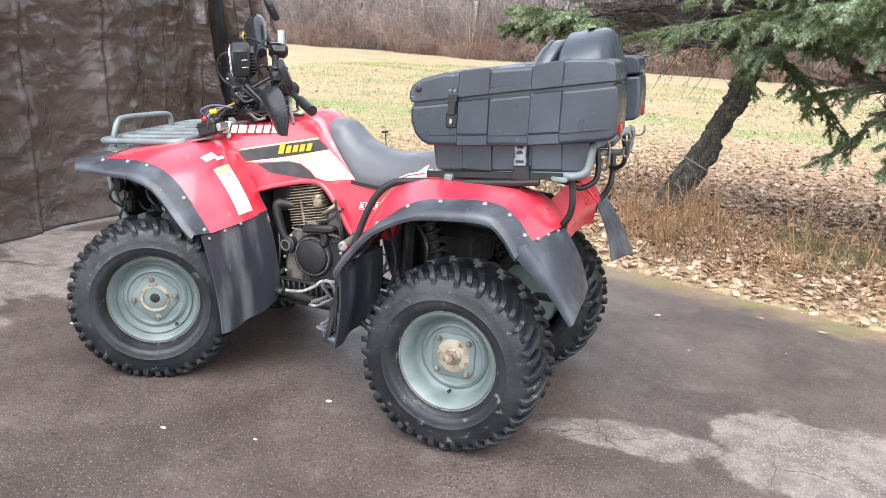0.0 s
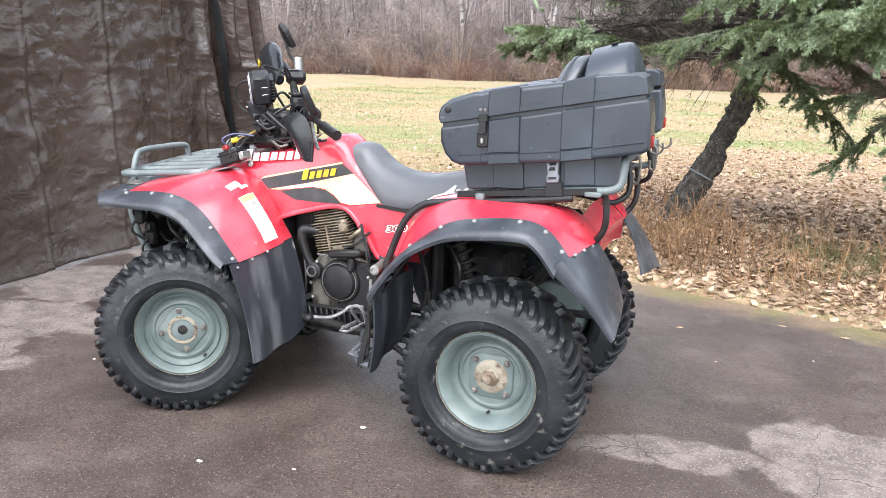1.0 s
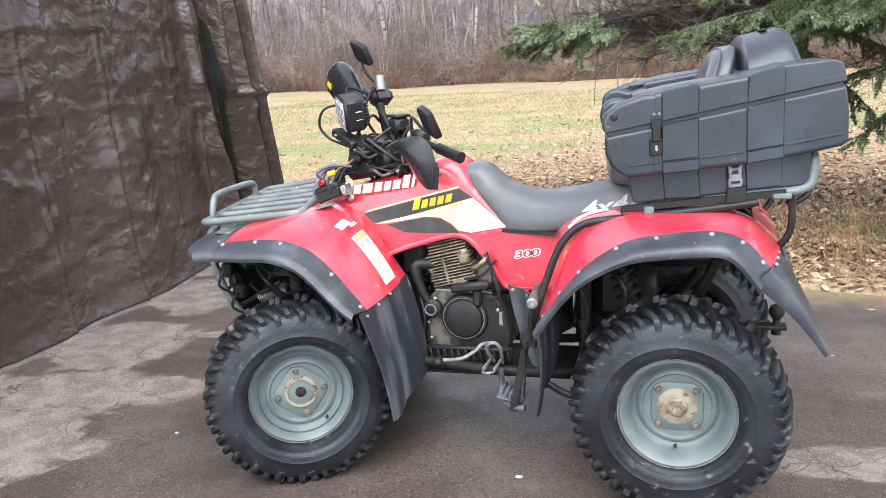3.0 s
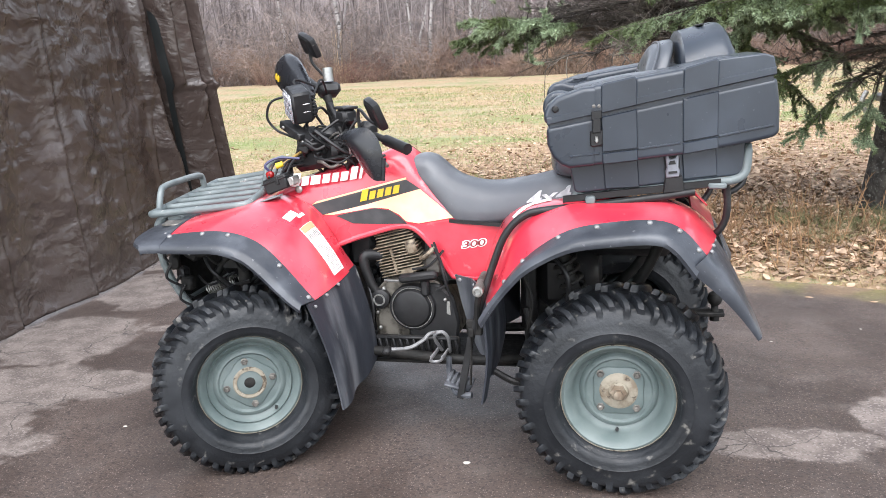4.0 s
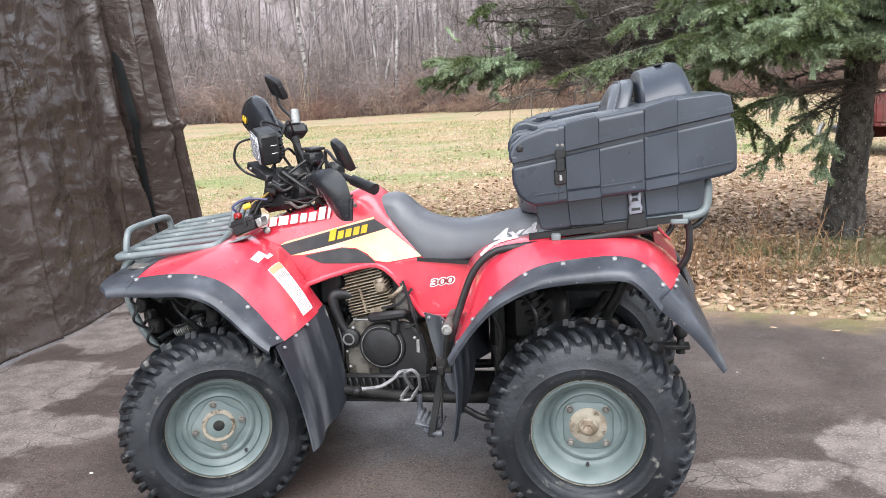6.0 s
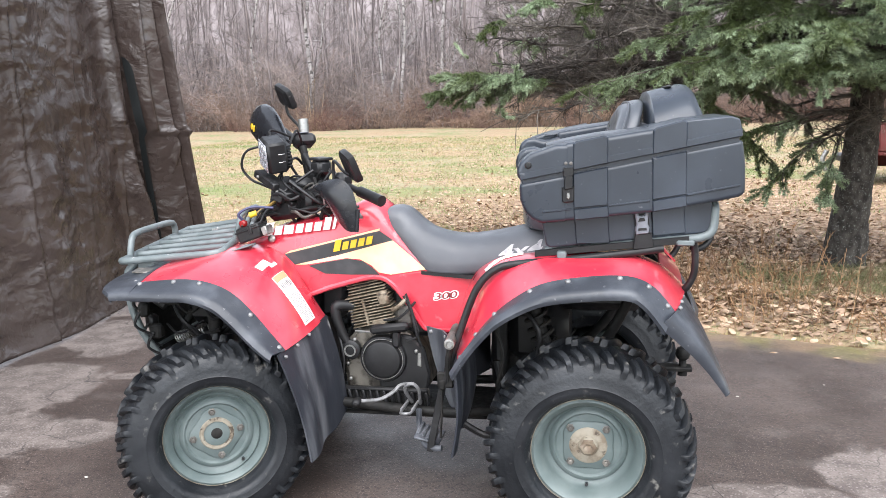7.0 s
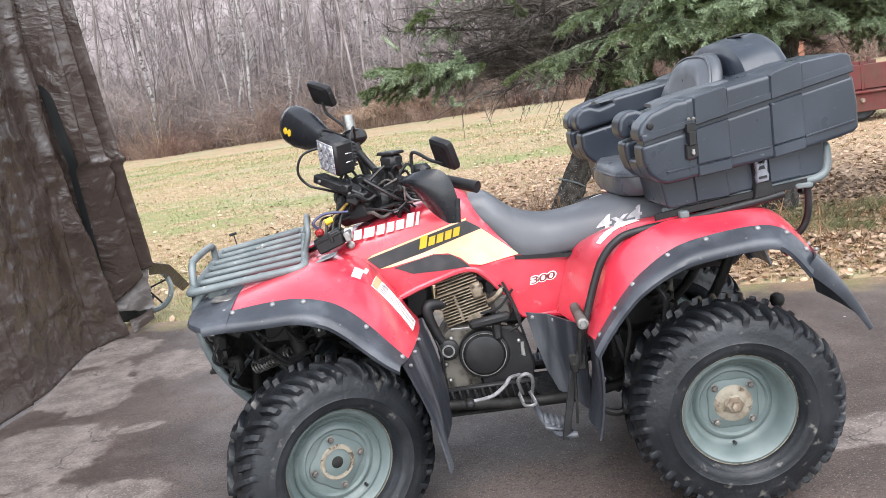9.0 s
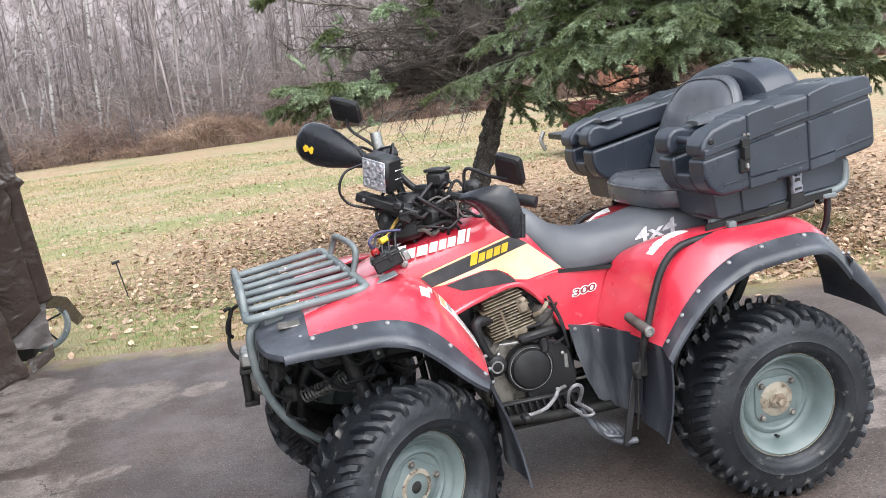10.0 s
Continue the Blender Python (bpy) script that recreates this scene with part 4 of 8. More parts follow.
lines = [smoothed(FF_SEAM, 8), smoothed(FF_OUT, 8), smoothed(RF_SEAM, 8), smoothed(RF_OUT, 8)]
for t in (0.02, 0.17, 0.32, 0.68, 0.95):
    i = round(t * (len(lines[0]) - 1))
    p = lines[0][i].lerp(lines[1][i], 0.2)
    nn = Vector((0.0 if t < 0.45 else 0.6, -0.45, 0.8))
    both("fender_bolt", bolt(p + nn.normalized() * 0.008, nn), BOLT)
for t in (0.07, 0.2, 0.33, 0.47, 0.60, 0.73, 0.86, 0.96):
    i = round(t * (len(lines[2]) - 1))
    p = lines[2][i].lerp(lines[3][i], 0.2)
    nn = Vector((-0.6 if t < 0.4 else (0 if t < 0.8 else 0.6), -0.55, 0.75))
    both("fender_bolt", bolt(p + nn.normalized() * 0.008, nn), BOLT)
for y, z in ((-0.440, 0.7695), (-0.466, 0.762), (-0.490, 0.7545)):
    both("fender_bolt", bolt((-0.784, y, z), (0, -0.3, 0.95)), BOLT)
both("fender_bolt", bolt((-0.822, -0.43, 0.7715), (0, -0.3, 0.95), 0.007), BOLT)
both("fender_seam", Shape().tube([(-0.7985, -0.30, 0.7945), (-0.7985, -0.39, 0.7825), (-0.7985, -0.465, 0.7648), (-0.7985, -0.507, 0.751)], 0.0022, 6), BLACK)

# bonnet and tank cover: one red hull narrowing to the seat
HULL = [(-0.80, 0.770, 0.790, 0.165), (-0.72, 0.765, 0.806, 0.165), (-0.64, 0.755, 0.822, 0.162), (-0.56, 0.735, 0.860, 0.158), (-0.49, 0.715, 0.895, 0.155), (-0.42, 0.690, 0.916, 0.152), (-0.357, 0.670, 0.930, 0.143), (-0.30, 0.688, 0.943, 0.135), (-0.251, 0.704, 0.957, 0.128),
        (-0.17, 0.720, 0.987, 0.116), (-0.13, 0.726, 0.988, 0.110), (-0.10, 0.731, 0.966, 0.107), (-0.06, 0.738, 0.905, 0.105), (0.0, 0.749, 0.83, 0.102), (0.06, 0.758, 0.775, 0.100)]


def hull_ring(x, zb, zt, w):
    h = zt - zb
    side = [(w * 0.98, zb), (w, zb + 0.01), (w * 0.995, zb + h * 0.45), (w * 0.97, zb + h * 0.68), (w * 0.88, zt - h * 0.14), (w * 0.66, zt - 0.010), (w * 0.3, zt - 0.001)]
    return [(x, -y, z) for y, z in side] + [(x, y, z) for y, z in reversed(side)]


rings = []
for a, b in zip(HULL, HULL[1:]):
    for s in (0, 0.5):
        rings.append(hull_ring(*[p + (q - p) * s for p, q in zip(a, b)]))
rings.append(hull_ring(*HULL[-1]))
part("tank_cover", Shape().loft(rings), RED, quad, "glossy red bonnet and tank cover", angle=50)

# panel under the seat that carries the number, drawn out into the rear fender
mid = Shape()
mid.slab([(-0.115, 0.733), (-0.107, 0.722), (-0.024, 0.644), (0.020, 0.578), (0.034, 0.560), (0.052, 0.552), (0.20, 0.552), (0.26, 0.70), (0.34, 0.785), (0.20, 0.765), (0.04, 0.755)], -0.108, -0.07, 0.006)
both("side_panel", mid, RED, label="glossy red side panel")
both("panel_rail", Shape().tube([(-0.35, -0.143, 0.673), (-0.251, -0.129, 0.705), (-0.108, -0.108, 0.728), (-0.022, -0.105, 0.645), (0.026, -0.105, 0.570), (0.052, -0.106, 0.553), (0.14, -0.112, 0.550), (0.205, -0.22, 0.553)], 0.009, 8, 6), RED)

# seat
SEATPTS = [(-0.128, 0.905, 0.922, 0.06), (-0.105, 0.900, 0.950, 0.075), (-0.072, 0.868, 0.962, 0.085), (-0.03, 0.835, 0.955, 0.094), (0.02, 0.775, 0.912, 0.102), (0.06, 0.738, 0.886, 0.108), (0.13, 0.738, 0.866, 0.115), (0.20, 0.745, 0.865, 0.122), (0.28, 0.762, 0.876, 0.132), (0.36, 0.780, 0.892, 0.142), (0.42, 0.795, 0.90, 0.150), (0.52, 0.810, 0.888, 0.155), (0.60, 0.82, 0.885, 0.155)]


def seat_ring(x, zb, zt, w):
    h = zt - zb
    side = [(w * 0.94, zb), (w, zb + h * 0.12), (w * 0.99, zb + h * 0.35), (w * 0.90, zb + h * 0.62), (w * 0.74, zb + h * 0.85), (w * 0.5, zt - h * 0.045), (w * 0.2, zt)]
    return [(x, -y, z) for y, z in side] + [(x, y, z) for y, z in reversed(side)]


sp = smoothed([Vector((p[0], p[1], p[2])) for p in SEATPTS], 4)
sw = np.interp([p[0] for p in sp], [p[0] for p in SEATPTS], [p[3] for p in SEATPTS])
part("seat", Shape().loft([seat_ring(p[0], p[1], p[2], float(w)) for p, w in zip(sp, sw)]), SEAT, quad, "long black vinyl seat", angle=70)
part("seat_pan", Shape().loft([[(x, y, z) for y, z in ((-w, zb), (-w, zb + 0.012), (w, zb + 0.012), (w, zb))] for x, zb, w in ((0.03, 0.742, 0.110), (0.2, 0.732, 0.126), (0.4, 0.772, 0.152), (0.60, 0.800, 0.16))]), BLACK, quad)
sm = Matrix.Translation((0.292, -0.139, 0.800)) @ Matrix.Rotation(radians(-6), 4, "Z") @ Matrix.Rotation(radians(-11), 4, "Y") @ Matrix.Rotation(radians(62), 4, "X")
lettering("seat_lettering", "4x4", 0.068, sm @ Matrix.Diagonal((1.42, 0.95, 1, 1)), GREY_DECAL, quad, "white 4x4 lettering", 0.25)
pm = Matrix.Translation((0.070, -0.1092, 0.655)) @ Matrix.Rotation(radians(-8), 4, "Y") @ Matrix.Rotation(radians(90), 4, "X") @ Matrix.Diagonal((1.75, 1, 1, 1))
lettering("panel_number", "300", 0.031, pm, WHITE, quad, "white-edged dark red 300 lettering", 0.2, 0.0030)
lettering("number_fill", "300", 0.031, Matrix.Translation((0, -0.0010, 0)) @ pm, DARK_RED, quad, "", 0.2, 0.0003)

# decals on the tank cover
def cover_y(x):
    """Half the width of the tank cover."""
    return float(np.interp(x, [-0.80, -0.50, -0.42, -0.28, -0.13, 0.0, 0.1], [0.165, 0.156, 0.152, 0.132, 0.110, 0.102, 0.100]))


def decal(name, outline, lift, mat, label):
    """A thin sheet that follows the side of the tank cover; the outline is cut into narrow strips."""
    xs = sorted({x for x, _ in outline} | set(np.linspace(min(p[0] for p in outline), max(p[0] for p in outline), 24)[1:-1].tolist()))
    s = Shape()
    n = len(outline)
    rows = []
    for x in xs:
        cuts = []
        for (xa, za), (xb, zb) in zip(outline, outline[1:] + outline[:1]):
            if xa != xb and min(xa, xb) - 1e-9 <= x <= max(xa, xb) + 1e-9:
                cuts.append(za + (zb - za) * (x - xa) / (xb - xa))
        if cuts:
            lo, hi = min(cuts), max(cuts)
            y = -cover_y(x) - lift
            rows.append([Vector((x, y, lo + (hi - lo) * k / 3)) for k in range(4)])
    s.sheet(rows, 0.0012)
    return both(name, s, mat, label=label)


decal("stripe", [(-0.43, 0.813), (-0.261, 0.853), (-0.108, 0.888), (-0.064, 0.857), (-0.252, 0.808), (-0.397, 0.778)], 0.0016, DARKDECAL, "charcoal stripe decal")
decal("stripe", [(-0.397, 0.777), (-0.252, 0.807), (-0.064, 0.856), (0.046, 0.758), (-0.075, 0.739), (-0.117, 0.747), (-0.14, 0.771), (-0.177, 0.792), (-0.224, 0.797), (-0.302, 0.785), (-0.36, 0.777)], 0.0016, CREAM, "cream yellow stripe decal")
decal("stripe", [(-0.413, 0.824), (-0.26, 0.860), (-0.108, 0.896), (-0.108, 0.889), (-0.261, 0.854), (-0.43, 0.814)], 0.0012, CREAM, "cream yellow stripe decal")
decal("stripe", [(-0.351, 0.773), (-0.292, 0.784), (-0.22, 0.795), (-0.168, 0.786), (-0.135, 0.761), (-0.114, 0.739), (-0.21, 0.740), (-0.296, 0.745)], 0.0018, DARKDECAL, "charcoal swoosh decal")
# names as plain blocks in their colours
def blocks(name, p0, p1, height, widths, y, mat, label, lean=0.25):
    total = sum(w for w, _ in widths) + 0.26 * (len(widths) - 1)
    a, b = Vector(p0), Vector(p1)
    pos = 0.0
    for w, h in widths:
        q0, q1 = a.lerp(b, pos / total), a.lerp(b, (pos + w) / total)
        hh = height * h
        both(name, Shape().slab([(q0.x, q0.y), (q1.x, q1.y), (q1.x + lean * hh, q1.y + hh), (q0.x + lean * hh, q0.y + hh)], y(q0.x) - 0.0014, y(q0.x) + 0.001), mat, label=label)
        pos += w + 0.26


blocks("maker_mark", (-0.500, 0.874), (-0.258, 0.897), 0.036, [(1, 1.25), (0.9, 0.85), (1.2, 0.85), (0.9, 0.85), (0.8, 0.85), (0.9, 0.85), (0.85, 1.2), (0.35, 1.15)], lambda x: -cover_y(x + 0.012) + 0.0035, WHITE, "white maker's mark of plain blocks")
blocks("model_mark", (-0.266, 0.819), (-0.136, 0.845), 0.031, [(1, 1.25), (0.9, 0.9), (0.9, 0.9), (0.9, 0.9), (0.9, 0.9)], lambda x: -cover_y(x) - 0.0022, YELLOW, "yellow model mark of plain blocks")

# warning label and a small decal on the rear slope of the front fender
F3 = [FF_IN, FF_MID, FF_SEAM]
both("warning_label", Shape().sheet(skin(F3, 12, 6, (0.655, 0.94), (0.36, 0.60), -0.0068), 0.0012), WHITE, label="white warning label")
both("label_header", Shape().sheet(skin(F3, 3, 5, (0.658, 0.70), (0.37, 0.59), -0.0082), 0.0008), ORANGE)
lab = Shape()
rnd = random.Random(31)
for k in range(20):
    u0 = 0.775 + 0.0078 * k
    v0 = 0.385
    while v0 < 0.57:
        v1 = min(v0 + rnd.uniform(0.015, 0.05), 0.575)
        lab.sheet(skin(F3, 1, 2, (u0, u0 + 0.0028), (v0, v1), -0.0082), 0.0006)
        v0 = v1 + 0.010
for k in range(7):
    lab.sheet(skin(F3, 2, 2, (0.712 + 0.004 * (k % 2), 0.748), (0.385 + 0.028 * k, 0.401 + 0.028 * k), -0.0082), 0.0006)
ob = both("label_text", lab, INK)
both("fender_decal", Shape().sheet(skin(F3, 4, 4, (0.52, 0.575), (0.42, 0.60), -0.0068), 0.001).sheet(skin(F3, 3, 3, (0.575, 0.60), (0.35, 0.47), -0.0068), 0.001), WHITE, label="worn white decal")
R3 = [RF_IN, RF_MID, RF_SEAM]
worn = Shape()
rnd = random.Random(8)
for k in range(6):
    u0, v0 = 0.29 + 0.026 * k, 0.36 - 0.014 * k
    worn.sheet(skin(R3, 3, 3, (u0, u0 + 0.035), (v0 + rnd.uniform(-0.01, 0.01), v0 + 0.05 + 0.02 * k + rnd.uniform(-0.02, 0.02)), -0.0068 - 0.0001 * k), 0.001)
both("fender_decal", worn, WHITE, label="torn white decal remnant")

# mud flaps
def flap(name, top, bottom, mat=FLAP, waves=0.012, thick=0.006):
    rows = []
    for i in range(13):
        w = i / 12
        row = []
        for j in range(13):
            s = j / 12
            a = Vector(top[0]).lerp(Vector(top[1]), s)
            b = Vector(bottom[0]).lerp(Vector(bottom[1]), s)
            p = a.lerp(b, w)
            p.x += waves * math.sin(7.5 * s + 0.6) * w + 0.014 * math.sin(3.1 * w)
            p.z += 0.05 * max(0, s - 0.72) / 0.28 * w * w - 0.0
            row.append(p)
        rows.append(row)
    return both(name, Shape().sheet(rows, thick), mat, label="scuffed black rubber mud flap", angle=60)


flap("mud_flap", ((-0.334, -0.492, 0.568), (-0.288, -0.165, 0.608)), ((-0.250, -0.494, 0.228), (-0.245, -0.150, 0.235)))
flap("mud_flap", ((0.212, -0.500, 0.552), (0.215, -0.20, 0.56)), ((0.186, -0.480, 0.262), (0.205, -0.24, 0.30)))
for p in ((-0.318, -0.47, 0.556), (-0.306, -0.40, 0.572), (-0.296, -0.32, 0.584)):
    both("flap_bolt", bolt(p, (0.75, -0.6, 0.2), 0.0055), BOLT)
# rear mud guards that trail behind the wheels
TAIL_TOP = [(0.786, -0.514, 0.690), (0.800, -0.514, 0.712), (0.822, -0.496, 0.728), (0.842, -0.425, 0.732), (0.856, -0.335, 0.733), (0.864, -0.225, 0.728)]
TAIL_FOOT = [(0.968, -0.474, 0.489), (0.974, -0.478, 0.495), (0.979, -0.468, 0.503), (0.975, -0.400, 0.518), (0.966, -0.300, 0.528), (0.950, -0.185, 0.535)]
across = [smoothed(TAIL_TOP, 3), smoothed(TAIL_FOOT, 3)]
rows = [[a.lerp(b, i / 12) + Vector((0.010, 0, 0.006)) * math.sin(math.pi * i / 12) for a, b in zip(*across)] for i in range(13)]
both("mud_guard", Shape().sheet(up(rows), -0.006), FLARE, label="black plastic trailing mud guard", angle=40)
for k in range(3):
    both("fender_bolt", bolt((0.842 + 0.009 * k, -0.448 + 0.075 * k, 0.733 - 0.001 * k), (0.7, 0, 0.6), 0.0065), BOLT)
# red rear panel with the tail lamp
both("rear_panel", Shape().sheet([[(0.80, -0.20, 0.80), (0.80, -0.06, 0.82), (0.80, 0.0, 0.82)], [(0.868, -0.20, 0.735), (0.87, -0.06, 0.75), (0.87, 0.0, 0.75)], [(0.86, -0.20, 0.66), (0.86, -0.06, 0.68), (0.86, 0, 0.68)]], 0.006), RED)

# inner dark bodywork: wheel-arch liners, frame, engine room
part("front_housing", Shape().box((-0.62, 0, 0.65), (0.40, 0.28, 0.19), 0.03), BLACK, quad)
part("air_box", Shape().box((-0.02, 0.02, 0.62), (0.14, 0.16, 0.22), 0.02), BLACK, quad)
part("battery_tray", Shape().box((0.54, 0, 0.70), (0.44, 0.24, 0.14), 0.03), BLACK, quad)
part("fuel_tap_block", Shape().box((-0.30, 0.02, 0.64), (0.10, 0.16, 0.14), 0.02), BLACK, quad)
part("inner_mudguard", Shape().box((-0.36, 0, 0.50), (0.02, 0.30, 0.36), 0.008), BLACK, quad)
part("differential", Shape().box((0.40, 0, 0.40), (0.26, 0.24, 0.22), 0.04), FRAME, quad)
both("arch_liner", Shape().sheet(up(skin([[(p[0] * 1.0, p[1], p[2] - 0.028) for p in FF_IN], [(p[0], p[1] + 0.01, p[2] - 0.018) for p in FF_SEAM]], 20, 6)), 0.004), BLACK)
both("arch_liner", Shape().sheet(up(skin([[(p[0], p[1], p[2] - 0.03) for p in RF_IN], [(p[0], p[1] + 0.01, p[2] - 0.018) for p in RF_SEAM]], 20, 6)), 0.004), BLACK)
for sd in (-1, 1):
    part("frame_tube", Shape().tube([(-0.86, sd * 0.13, 0.40), (-0.70, sd * 0.15, 0.33), (-0.30, sd * 0.17, 0.31), (0.15, sd * 0.17, 0.285), (0.40, sd * 0.15, 0.34), (0.62, sd * 0.13, 0.52), (0.72, sd * 0.12, 0.70)], 0.017, 10, 5), FRAME, quad, "grimy black frame tube")
    part("frame_tube", Shape().tube([(-0.86, sd * 0.12, 0.40), (-0.80, sd * 0.12, 0.60), (-0.55, sd * 0.11, 0.70), (-0.25, sd * 0.07, 0.70), (0.25, sd * 0.075, 0.67), (0.72, sd * 0.12, 0.70)], 0.015, 10, 5), FRAME, quad)
    part("frame_tube", Shape().tube([(-0.40, sd * 0.14, 0.32), (-0.45, sd * 0.10, 0.70)], 0.013, 8), FRAME, quad)
    # suspension
    for z in (0.36, 0.25):
        part("suspension_arm", Shape().tube([(-0.70, sd * 0.13, z + 0.06), (-0.60, sd * 0.33, z - 0.005)], 0.014, 8).tube([(-0.50, sd * 0.13, z + 0.06), (-0.58, sd * 0.33, z - 0.005)], 0.014, 8), FRAME, quad)
    spring = Shape()
    a, b = Vector((-0.835, sd * 0.17, 0.515)), Vector((-0.70, sd * 0.22, 0.565))
    ax = (b - a).normalized()
    e1 = ax.orthogonal().normalized()
    e2 = ax.cross(e1)
    spring.tube([a.lerp(b, k / 108) + 0.019 * (math.cos(k * 0.75) * e1 + math.sin(k * 0.75) * e2) for k in range(109)], 0.0035, 6)
    part("coil_spring", spring, STEEL, quad, "grey coil spring")
    part("shock_absorber", Shape().tube([(-0.70, sd * 0.16, 0.66), (-0.62, sd * 0.30, 0.40)], 0.026, 12), FRAME, quad)
    spring = Shape()
    a, b = Vector((0.40, sd * 0.27, 0.74)), Vector((0.50, sd * 0.27, 0.42))
    ax = (b - a).normalized()
    e1 = ax.orthogonal().normalized()
    e2 = ax.cross(e1)
    spring.tube([a.lerp(b, k / 108) + 0.036 * (math.cos(k * 0.62) * e1 + math.sin(k * 0.62) * e2) for k in range(109)], 0.006, 6)
    part("coil_spring", spring, FRAME, quad)
    part("shock_absorber", Shape().tube([a, b], 0.02, 12), FRAME, quad)
    part("hose", Shape().tube([(-0.84, sd * 0.19, 0.66), (-0.78, sd * 0.24, 0.60), (-0.72, sd * 0.22, 0.55), (-0.62, sd * 0.28, 0.58)], 0.007, 6, 5), BLACK, quad)
part("rear_axle", Shape().tube([(0.592, -0.40, 0.302), (0.592, 0.40, 0.302)], 0.032, 14).box((0.592, 0, 0.302), (0.20, 0.18, 0.16), 0.04), FRAME, quad, "grimy rear axle housing")
part("front_axle", Shape().tube([(-0.59, -0.40, 0.292), (-0.59, 0.40, 0.292)], 0.02, 12).box((-0.59, 0, 0.31), (0.16, 0.14, 0.13), 0.03), FRAME, quad)
part("skid_plate", Shape().box((-0.08, 0, 0.262), (0.66, 0.30, 0.012), 0.004), FRAME, quad)

# Added filler boxes close a see-through gap and darken the rear arch.
part("rear_filler", Shape().box((0.30, 0, 0.54), (0.05, 0.40, 0.30), 0.02).box((0.42, 0, 0.56), (0.20, 0.32, 0.20), 0.04), BLACK, quad, "added black filler in the rear arch")
both("brake_line", Shape().tube([(0.28, -0.30, 0.66), (0.33, -0.33, 0.55), (0.31, -0.32, 0.42), (0.36, -0.30, 0.36)], 0.006, 6, 5), FRAME)
both("brake_line", Shape().tube([(0.36, -0.28, 0.70), (0.44, -0.33, 0.62), (0.42, -0.30, 0.48)], 0.007, 6, 5), BLACK)
rnd = random.Random(41)
for k in range(12):
    x0, z0 = -0.86 + 0.36 * rnd.random(), 0.53 + 0.16 * rnd.random()
    both("cable", Shape().tube([(x0, -0.17 - 0.1 * rnd.random(), z0), (x0 + 0.05, -0.24, z0 - 0.05 * rnd.random()), (x0 + 0.12, -0.20, z0 + 0.03 * rnd.random())], rnd.choice((0.004, 0.006, 0.009)), 6, 5), (BLACK, FRAME, FRAME)[k % 3])
for x0, z0 in ((-0.86, 0.66), (-0.78, 0.69), (-0.68, 0.67), (-0.60, 0.63), (-0.50, 0.66)):
    both("bracket", Shape().box((x0, -0.21, z0), (0.06, 0.05, 0.05), 0.01, Matrix.Rotation(x0 * 3, 3, "Y")), BLACK)
    both("case_bolt", bolt((x0, -0.238, z0), (0, -1, 0), 0.006), STEEL)

# engine
tilt = Matrix.Rotation(radians(-13), 3, "Y")
eng = Vector((-0.150, 0, 0.612))
cyl = Shape()
cyl.box(eng, (0.115, 0.15, 0.24), 0.02, tilt)
# Darker than its fins: the shade in the slots is put into its colour.
part("cylinder", cyl, CASE, quad, "dull aluminium engine cylinder, dark to shade the gaps between fins")
for k in range(15):
    p = eng + tilt @ Vector((0.004 * math.sin(k * 1.7), 0, -0.046 + 0.0102 * k))
    big = (1.0 if k < 11 else 0.93 - 0.03 * (k - 11)) * (0.97 if k % 4 == 3 else 1.0)
    part("cooling_fin", Shape().box(p, (0.150 * big, 0.235 * big, 0.0040), 0.0016, tilt), FIN, quad)
part("fin_rib", Shape().box(eng + tilt @ Vector((-0.018, -0.110, 0.0)), (0.010, 0.012, 0.09), 0.003, tilt), FIN, quad)
part("fin_rib", Shape().box(eng + tilt @ Vector((0.020, -0.106, -0.048)), (0.050, 0.022, 0.030), 0.005, tilt), FIN, quad)
part("plug_boss", Shape().box(eng + tilt @ Vector((0.055, -0.11, 0.035)), (0.035, 0.03, 0.05), 0.008, tilt), FIN, quad)
part("rocker_cover", Shape().box(eng + tilt @ Vector((0, 0, 0.135)), (0.12, 0.15, 0.045), 0.014, tilt).box(eng + tilt @ Vector((0.0, -0.09, 0.122)), (0.022, 0.04, 0.022), 0.005, tilt), FIN, quad)
for dx in (-0.05, 0.05):
    part("head_bolt", bolt(eng + tilt @ Vector((dx, -0.1, 0.125)), (0, -1, 0), 0.011), STEEL, quad)
case = Shape()
case.slab([(-0.255, 0.40), (-0.245, 0.50), (-0.20, 0.545), (-0.10, 0.56), (-0.02, 0.53), (0.03, 0.44), (0.04, 0.34), (-0.02, 0.30), (-0.20, 0.30), (-0.25, 0.33)], -0.105, 0.12, 0.018)
part("crankcase", case, ALU, quad, "dull aluminium crankcase")
part("side_cover", Shape().slab([(-0.13, 0.38), (-0.10, 0.47), (-0.06, 0.535), (-0.01, 0.530), (0.035, 0.49), (0.055, 0.40), (0.045, 0.345), (-0.12, 0.345)], -0.128, -0.10, 0.008), BLACK, quad, "black engine side cover")
part("recoil_cover", Shape().spin([(0.082, 0.100), (0.082, 0.132), (0.078, 0.140), (0.073, 0.141), (0.071, 0.136), (0.066, 0.141), (0.062, 0.150), (0.058, 0.152), (0.01, 0.153)], (-0.105, 0, 0.452), 40, axis=(0, -1, 0)), BLACK, quad, "round black starter cover")
part("cover_ring", Shape().spin([(0.0725, 0.136), (0.0715, 0.1425), (0.0695, 0.1425), (0.0685, 0.137)], (-0.105, 0, 0.452), 40, closed=True, axis=(0, -1, 0)), STEEL, quad)
